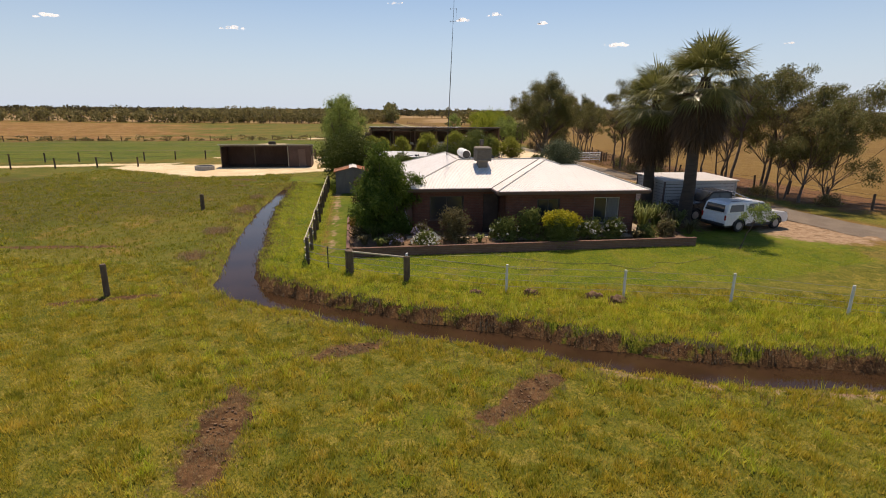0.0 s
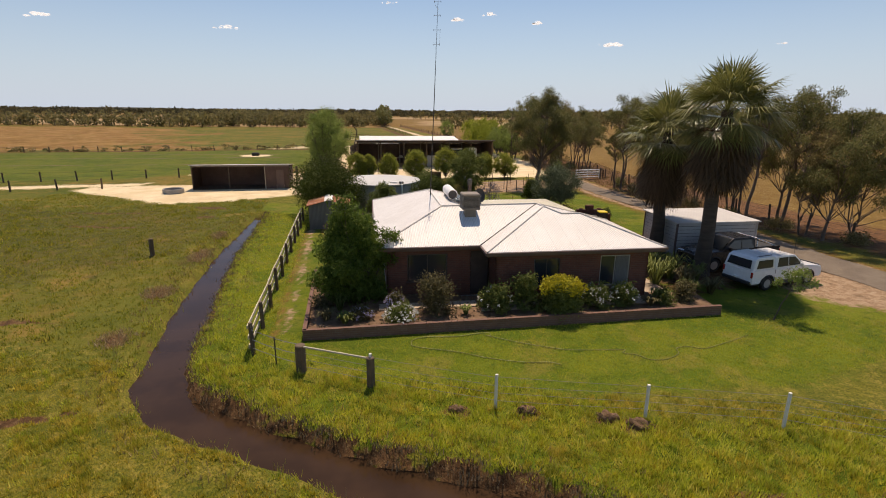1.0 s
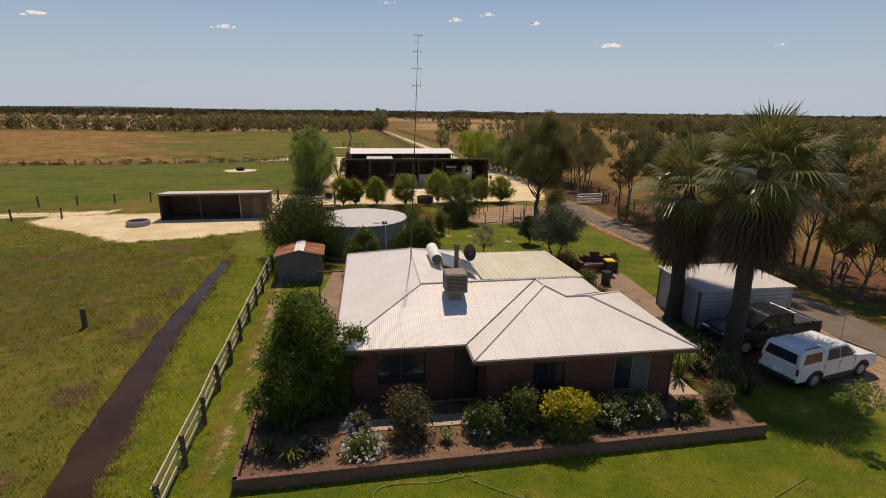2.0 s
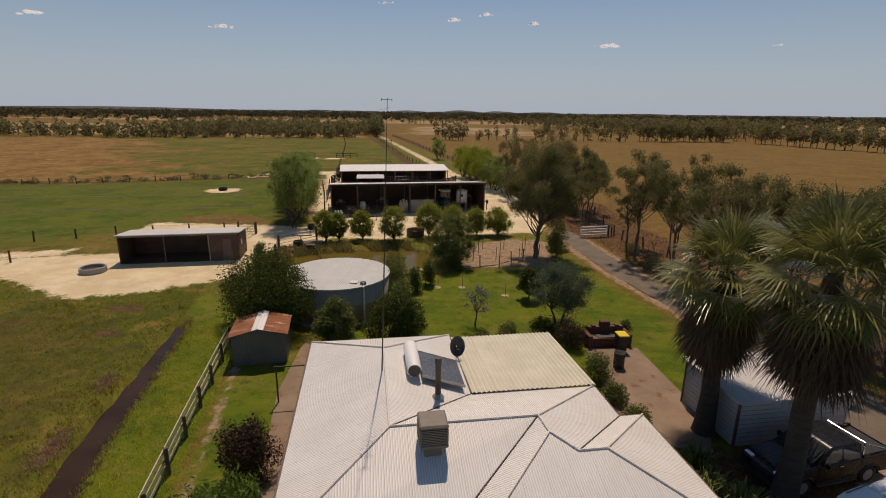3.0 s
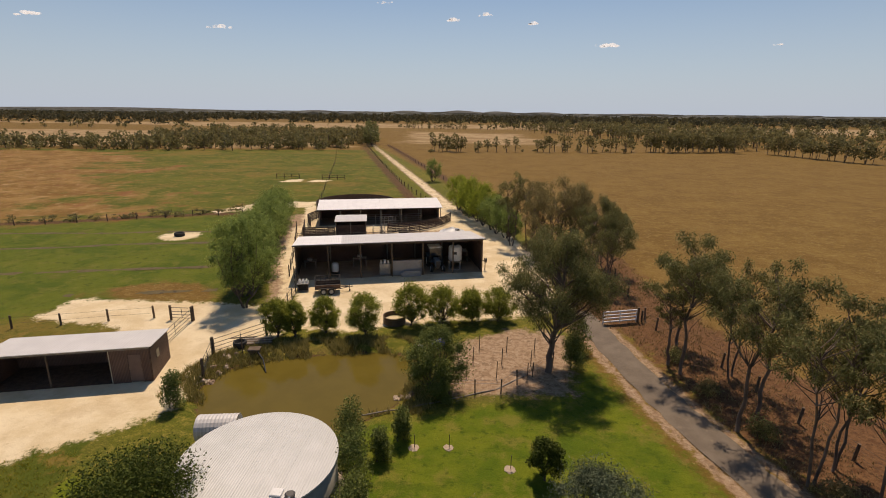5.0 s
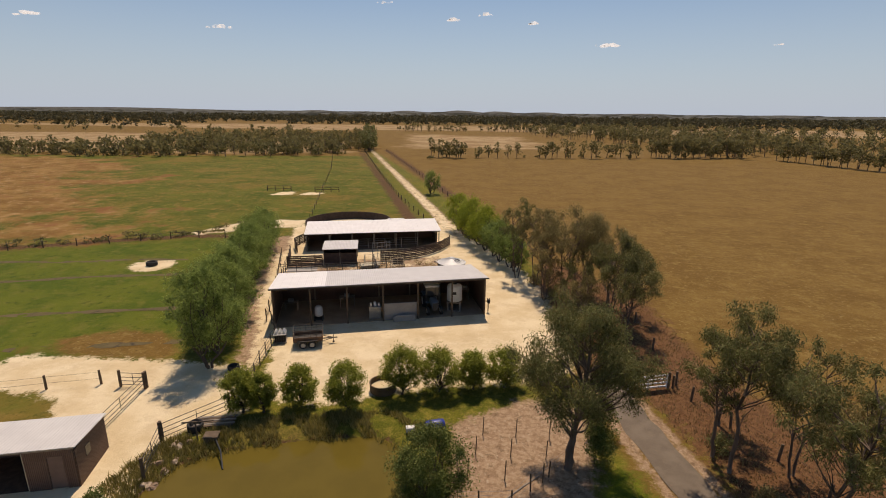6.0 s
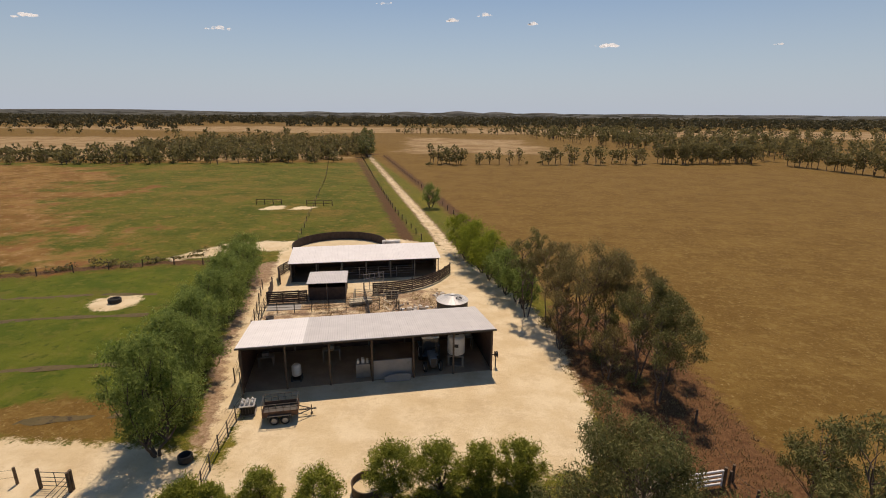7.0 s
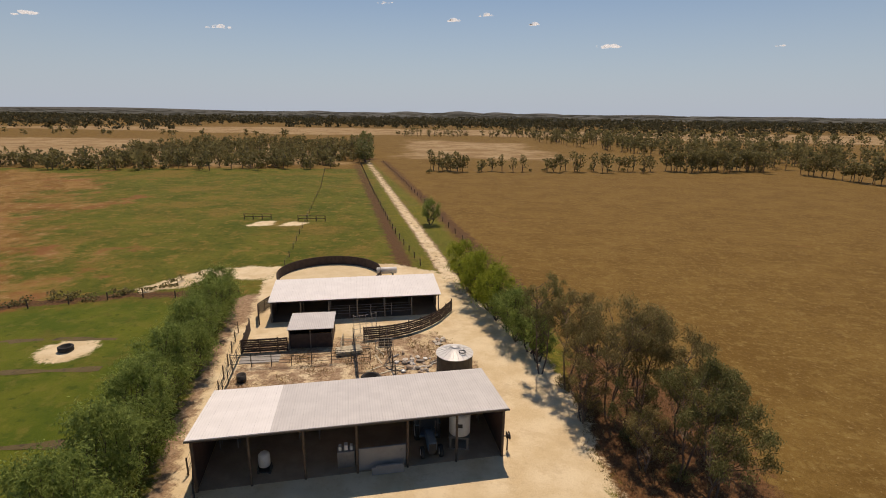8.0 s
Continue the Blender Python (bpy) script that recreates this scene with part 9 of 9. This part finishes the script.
rail_fence("pen_wire_fence", [(1.2, 66.0), (4.6, 66.4), (8.4, 70.8)], 1.1, [0.4, 0.8, 1.05], 1.7, OLD_POST, STEEL, "rough wire fence round the bare garden pen", post_r=0.05, rail_t=(0.008, 0.01), lean=0.06)
for k in range(9):
    x, y = 2.2 + 2.1 * (k % 3) + 0.4 * (k // 3), 68.4 + 2.0 * (k // 3)
    single("garden_stake", Geo().tube([(0, 0, -0.1), (0.03, 0.02, 1.3)], 0.03, 6), OLD_POST, "thin stake in the bare garden pen", "stake", "garden stakes", m=pose(x, y, 0))
# white gate on the drive and steel gates of the yard
wg = thing("white_gate", 13.6, 78.6, 0, 15.5, "white painted timber field gate standing open", "gate")
for h in (0.25, 0.55, 0.85, 1.15):
    part("rail", Geo().tube([(0, 0, h), (3.2, 0, h + 0.05)], 0.07, 8), WHITE_PAINT, wg)
for u in (0.03, 1.6, 3.15):
    part("upright", Geo().box(u - 0.05, -0.05, 0.1, u + 0.05, -0.02, 1.25), WHITE_PAINT, wg)
part("gate_post", Geo().tube([(3.35, 0, -0.2), (3.35, 0, 1.4)], 0.1, 10), OLD_POST, wg)
for (xa, ya), (xb, yb) in (((-22.0, 75.2), (-21.2, 69.2)), ((-24.0, 75.3), (-22.0, 75.4)), ((-17.0, 69.6), (-15.9, 66.4)), ((-17.0, 69.7), (-14.4, 73.2))):
    w = math.hypot(xb - xa, yb - ya)
    q = thing("steel_gate", xa, ya, 0, math.degrees(math.atan2(yb - ya, xb - xa)), "rusty steel pipe gate of the gravel yard", "gate", "yard gates")
    for h in (0.2, 0.5, 0.8, 1.15):
        part("bar", Geo().tube([(0.1, 0, h), (w - 0.1, 0, h)], 0.022, 6), DARK_STEEL, q)
    for u in (0.1, w / 2, w - 0.1):
        part("stile", Geo().tube([(u, 0, 0.2), (u, 0, 1.15)], 0.022, 6), DARK_STEEL, q)
    for u in (0, w):
        part("gate_post", Geo().tube([(u, 0, -0.2), (u, 0, 1.35)], 0.1, 8), OLD_POST, q)

# ---- odds and ends ----
def tyre_trough(x, y, r, label, name="tyre_trough"):
    single(name, Geo().lathe((0, 0, 0), [(r * 0.8, 0.0), (r, 0.08), (r, 0.5), (r * 0.85, 0.56), (r * 0.72, 0.5), (r * 0.7, 0.15)], 28), RUBBER, label, "trough", "tyre troughs", m=pose(x, y, 0), smooth=True)


tub = thing("round_trough", -4.5, 77.0, 0, 0, "round brown steel trough half full of sand by the dam", "trough")
part("wall", Geo().lathe((0, 0, 0), [(0.96, 0.0), (0.97, 0.02), (0.97, 0.66), (1.0, 0.69), (0.97, 0.71), (0.93, 0.70), (0.92, 0.30)], 36), OLD_POST, tub)
part("sand", Geo().lathe((0, 0, 0.30), [(0.90, 0.0), (0.5, 0.06), (0.05, 0.08)], 24), SAND, tub, "pale sand inside")
rt_ = thing("feed_trough", -29.2, 60.6, 0, 0, "round grey concrete feed trough on the gravel", "trough")
part("shell", Geo().lathe((0, 0, 0), [(0.98, 0.0), (1.0, 0.04), (1.0, 0.42), (0.97, 0.45), (0.88, 0.45), (0.85, 0.4), (0.84, 0.16)], 32), GREY_CONCRETE, rt_, "grey concrete rim and wall")
part("feed", Geo().lathe((0, 0, 0.17), [(0.82, 0.0), (0.4, 0.05), (0.05, 0.06)], 20), BANK_EARTH, rt_, "dark brown layer in the bottom")
tyre_trough(-16.8, 78.4, 0.45, "black feed bin beside the willow")
tyre_trough(-41.2, 103.8, 0.7, "dark water trough on a pale bare patch")
tyre_trough(-9.0, 101.4, 0.9, "old tyre lying among scrap")
rs = random.Random(31)
for k in range(22):
    x, y = rs.uniform(-8.0, -3.4), rs.uniform(101.5, 106.5)
    s = rs.uniform(0.15, 0.4)
    if k % 3 == 0:
        g = Geo().soft(-s, -s * 0.5, 0, s, s * 0.5, s * 0.5, 0.03)
    elif k % 3 == 1:
        g = Geo().tube([(-s * 2, 0, 0.08), (s * 2, 0.2, 0.12)], 0.06, 6)
    else:
        g = Geo().ball((0, 0, s * 0.3), (s, s * 0.8, s * 0.45), rs, 0.2, 1)
    single("scrap_piece", g, (STEEL, TIMBER, WHITE_PLASTIC, DARK_STEEL, GREY_CONCRETE)[k % 5], "piece of scrap iron and timber in the yard", "scrap", "scrap heap", m=pose(x, y, 0, 0, 0, rs.uniform(0, 180)))
for k, (x, y, s) in enumerate(((4.3, 25.6, 0.35), (6.5, 25.5, 0.4), (7.3, 25.3, 0.42), (2.3, 25.5, 0.28))):
    rr = random.Random(40 + k)
    g = Geo()
    g.ball((0, 0, 0.02), (s * 0.75, s * 0.5, s * 0.5), rr, 0.3, 3)
    single("earth_clod", g, MULCH, "heap of dark dug earth clods in the grass", "earth heap", "earth heaps", m=pose(x, y, float(terrain(x, y)[0])), smooth=True)
# pump frame, plank landing and log edging round the dam
ps = thing("pump_stand", -13.9, 70.0, 0, 12, "small rusty pump frame on a timber box beside the dam", "pump")
part("box", Geo().soft(-0.4, -0.3, 0.0, 0.4, 0.3, 0.42, 0.02), OLD_POST, ps, "dark timber pump box")
part("box_lid", Geo().soft(-0.45, -0.35, 0.42, 0.45, 0.35, 0.46, 0.015), OLD_POST, ps)
part("post", Geo().tube([(-0.9, 0.1, -0.1), (-0.9, 0.1, 1.35)], 0.05, 7), OLD_POST, ps)
part("crossbar", Geo().tube([(-1.7, 0.1, 1.32), (0.2, 0.1, 1.36)], 0.045, 7), OLD_POST, ps)
part("suction_pipe", Geo().tube([(0.3, -0.25, 0.3), (0.9, -1.3, 0.15), (1.3, -2.4, -0.3)], 0.05, 8), BLACK_PLASTIC, ps)
ld = thing("plank_landing", -14.6, 71.6, 0, 14, "old plank landing with loose boards beside the dam", "landing")
for k in range(6):
    part("plank", Geo().soft(-1.3 + 0.05 * (k % 3), -0.55 + 0.2 * k, 0.22, 1.25 + 0.07 * (k % 2), -0.38 + 0.2 * k, 0.27, 0.008), TIMBER if k % 2 else OLD_POST, ld)
for u in (-1.0, 1.0):
    part("bearer", Geo().box(u - 0.07, -0.6, 0.0, u + 0.07, 0.7, 0.218), OLD_POST, ld)
tyre_trough(-15.5, 70.9, 0.5, "old black tyre beside the dam landing")
DAM_EDGE = [(-3.9, 63.0), (-1.2, 64.1), (0.4, 64.9), (2.2, 65.8), (4.3, 66.9), (6.4, 69.0)]
for k, ((xa, ya), (xb, yb)) in enumerate(zip(DAM_EDGE[:-1], DAM_EDGE[1:])):
    single("edging_log", Geo().tube([(0, 0, 0.04), ((xb - xa) / 2, (yb - ya) / 2 + 0.05, 0.05), (xb - xa - 0.1, yb - ya - 0.05, 0.03)], [0.05, 0.045, 0.04], 8), TIMBER, "thin weathered log lying along the edge of the lawn", "log", "edging logs", m=pose(xa, ya, 0), smooth=True)
BLUE_PLASTIC = plain("blue_plastic", (0.010, 0.026, 0.19), (0.016, 0.036, 0.25), 4, 20, 0.45, bump=0.1)
bt = thing("blue_drum", -0.1, 72.4, 0, 20, "bright blue plastic drum lying by the dam", "drum")
part("shell", Geo().tube([(-0.62, 0, 0.42), (-0.56, 0, 0.42), (-0.2, 0, 0.42), (0.2, 0, 0.42), (0.56, 0, 0.42), (0.62, 0, 0.42)], [0.34, 0.40, 0.42, 0.42, 0.40, 0.34], 20), BLUE_PLASTIC, bt, "", True)
for a in (-0.3, 0.3):
    part("hoop", Geo().tube([(a - 0.025, 0, 0.42), (a + 0.025, 0, 0.42)], 0.44, 20), BLUE_PLASTIC, bt)
single("white_crate", Geo().soft(-0.28, -0.2, 0, 0.28, 0.2, 0.32, 0.03), WHITE_PLASTIC, "white plastic crate by the dam", "crate", m=pose(-1.7, 72.3, 0, 0, 0, 14))
rr = random.Random(83)
for k in range(26):
    a, b, c = rr.uniform(0.12, 0.34), rr.uniform(0.1, 0.26), rr.uniform(0.08, 0.2)
    x, y = (-15.6 + rr.uniform(-0.5, 0.9), 66.0 + 4.0 * rr.random()) if k < 15 else (-1.9 + rr.uniform(-0.5, 0.7), 64.6 + 4.5 * rr.random())
    single("bank_rock", Geo().ball((0, 0, c * 0.4), (a, b, c), rr, 0.25, 2), (CONCRETE, YARD_CONCRETE)[k % 2], "pale rock on the bank of the dam", "rock", "rocks round the dam", m=pose(x, y, float(terrain(x, y)[0]), 0, 0, rr.uniform(0, 180)))
# panel gates and a concrete apron in the stock yard
for xa, ya, turn, w in ((-13.4, 107.6, 8, 2.6), (-13.2, 106.2, 100, 2.2), (-9.9, 107.4, 10, 1.8)):
    q = thing("stock_panel", xa, ya, 0, turn, "pale steel pipe stock panel in the yard", "gate", "stock panels")
    for h in (0.2, 0.5, 0.8, 1.1, 1.4):
        part("bar", Geo().tube([(0, 0, h), (w, 0, h)], 0.025, 6), PALE_RAIL, q)
    for u in (0, w / 2, w):
        part("stile", Geo().tube([(u, 0, 0.0), (u, 0, 1.45)], 0.03, 6), PALE_RAIL, q)
single("apron", Geo().soft(-1.9, -0.75, 0.0, 1.9, 0.75, 0.06, 0.015), GREY_CONCRETE, "pale concrete apron beside the boarded pens", "concrete", kind="structure", m=pose(-20.9, 104.3, 0, 0, 0, 15))
# timber stack, drum, hoop, trough and rubble in the stock yard
ts_ = thing("timber_stack", -12.6, 106.7, 0, 25, "stack of pale sawn timber on bearers in the stock yard", "timber")
for k in range(3):
    for j in range(6):
        part("plank", Geo().soft(-1.3 + 0.06 * ((j * 7 + k * 3) % 5), -0.7 + 0.24 * j, 0.12 + 0.13 * k, 1.2 + 0.07 * ((j * 3 + k) % 4), -0.5 + 0.24 * j, 0.2 + 0.13 * k, 0.01), PALE_RAIL, ts_)
for u in (-0.9, 0.9):
    part("bearer", Geo().box(u - 0.06, -0.75, 0, u + 0.06, 0.75, 0.115), OLD_POST, ts_)
dr = thing("steel_drum", -20.7, 100.1, 0, 0, "dark steel drum in the corner of the stock yard", "drum")
part("shell", Geo().lathe((0, 0, 0), [(0.42, 0.0), (0.42, 0.3), (0.44, 0.32), (0.42, 0.34), (0.42, 0.7), (0.38, 0.7), (0.38, 0.3)], 24), DARK_STEEL, dr, "", True)
hp = [(1.25 * math.cos(2 * math.pi * k / 28), 0.95 * math.sin(2 * math.pi * k / 28), 0.06 + 0.05 * math.sin(3 * k)) for k in range(29)]
single("steel_hoop", Geo().tube(hp, 0.045, 6), DARK_STEEL, "large bent steel hoop lying in the scrap", "scrap", m=pose(-7.0, 104.5, 0))
wb = thing("water_trough", -9.2, 108.9, 0, 18, "dark rectangular steel trough inside the pens", "trough")
part("shell", Geo().box(-0.7, -0.35, 0.05, 0.7, -0.3, 0.65).box(-0.7, 0.3, 0.05, 0.7, 0.35, 0.65).box(-0.7, -0.3, 0.05, -0.65, 0.3, 0.65).box(0.65, -0.3, 0.05, 0.7, 0.3, 0.65), DARK_STEEL, wb)
part("base", Geo().box(-0.72, -0.37, 0, 0.72, 0.37, 0.048), GREY_CONCRETE, wb)
rr = random.Random(71)
for x, y, n in ((-5.0, 104.6, 12), (-3.6, 110.4, 9), (-6.4, 106.6, 5)):
    for k in range(n):
        a, b, c = rr.uniform(0.12, 0.42), rr.uniform(0.12, 0.3), rr.uniform(0.06, 0.2)
        single("concrete_rubble", Geo().ball((0, 0, c * 0.5), (a, b, c), rr, 0.3, 2), (PALE_RUBBLE, CONCRETE, PALE_RUBBLE)[k % 3], "pale lump of broken concrete on bare ground", "rubble", "rubble heap", m=pose(x + rr.uniform(-1.1, 1.1), y + rr.uniform(-0.9, 0.9), 0, 0, 0, rr.uniform(0, 180)))
for k in range(10):
    x, y = -8.0 + rr.uniform(-2.0, 2.6), 102.5 + rr.uniform(-1.5, 6.0)
    single("loose_plank", Geo().soft(-1.0 * rr.uniform(0.6, 1.3), -0.08, 0.01, 1.0, 0.08, 0.06, 0.01), PALE_RAIL if k % 2 else OLD_POST, "weathered loose plank lying in the yard", "timber", "loose planks", m=pose(x, y, 0.0, 0, 0, rr.uniform(0, 180)))
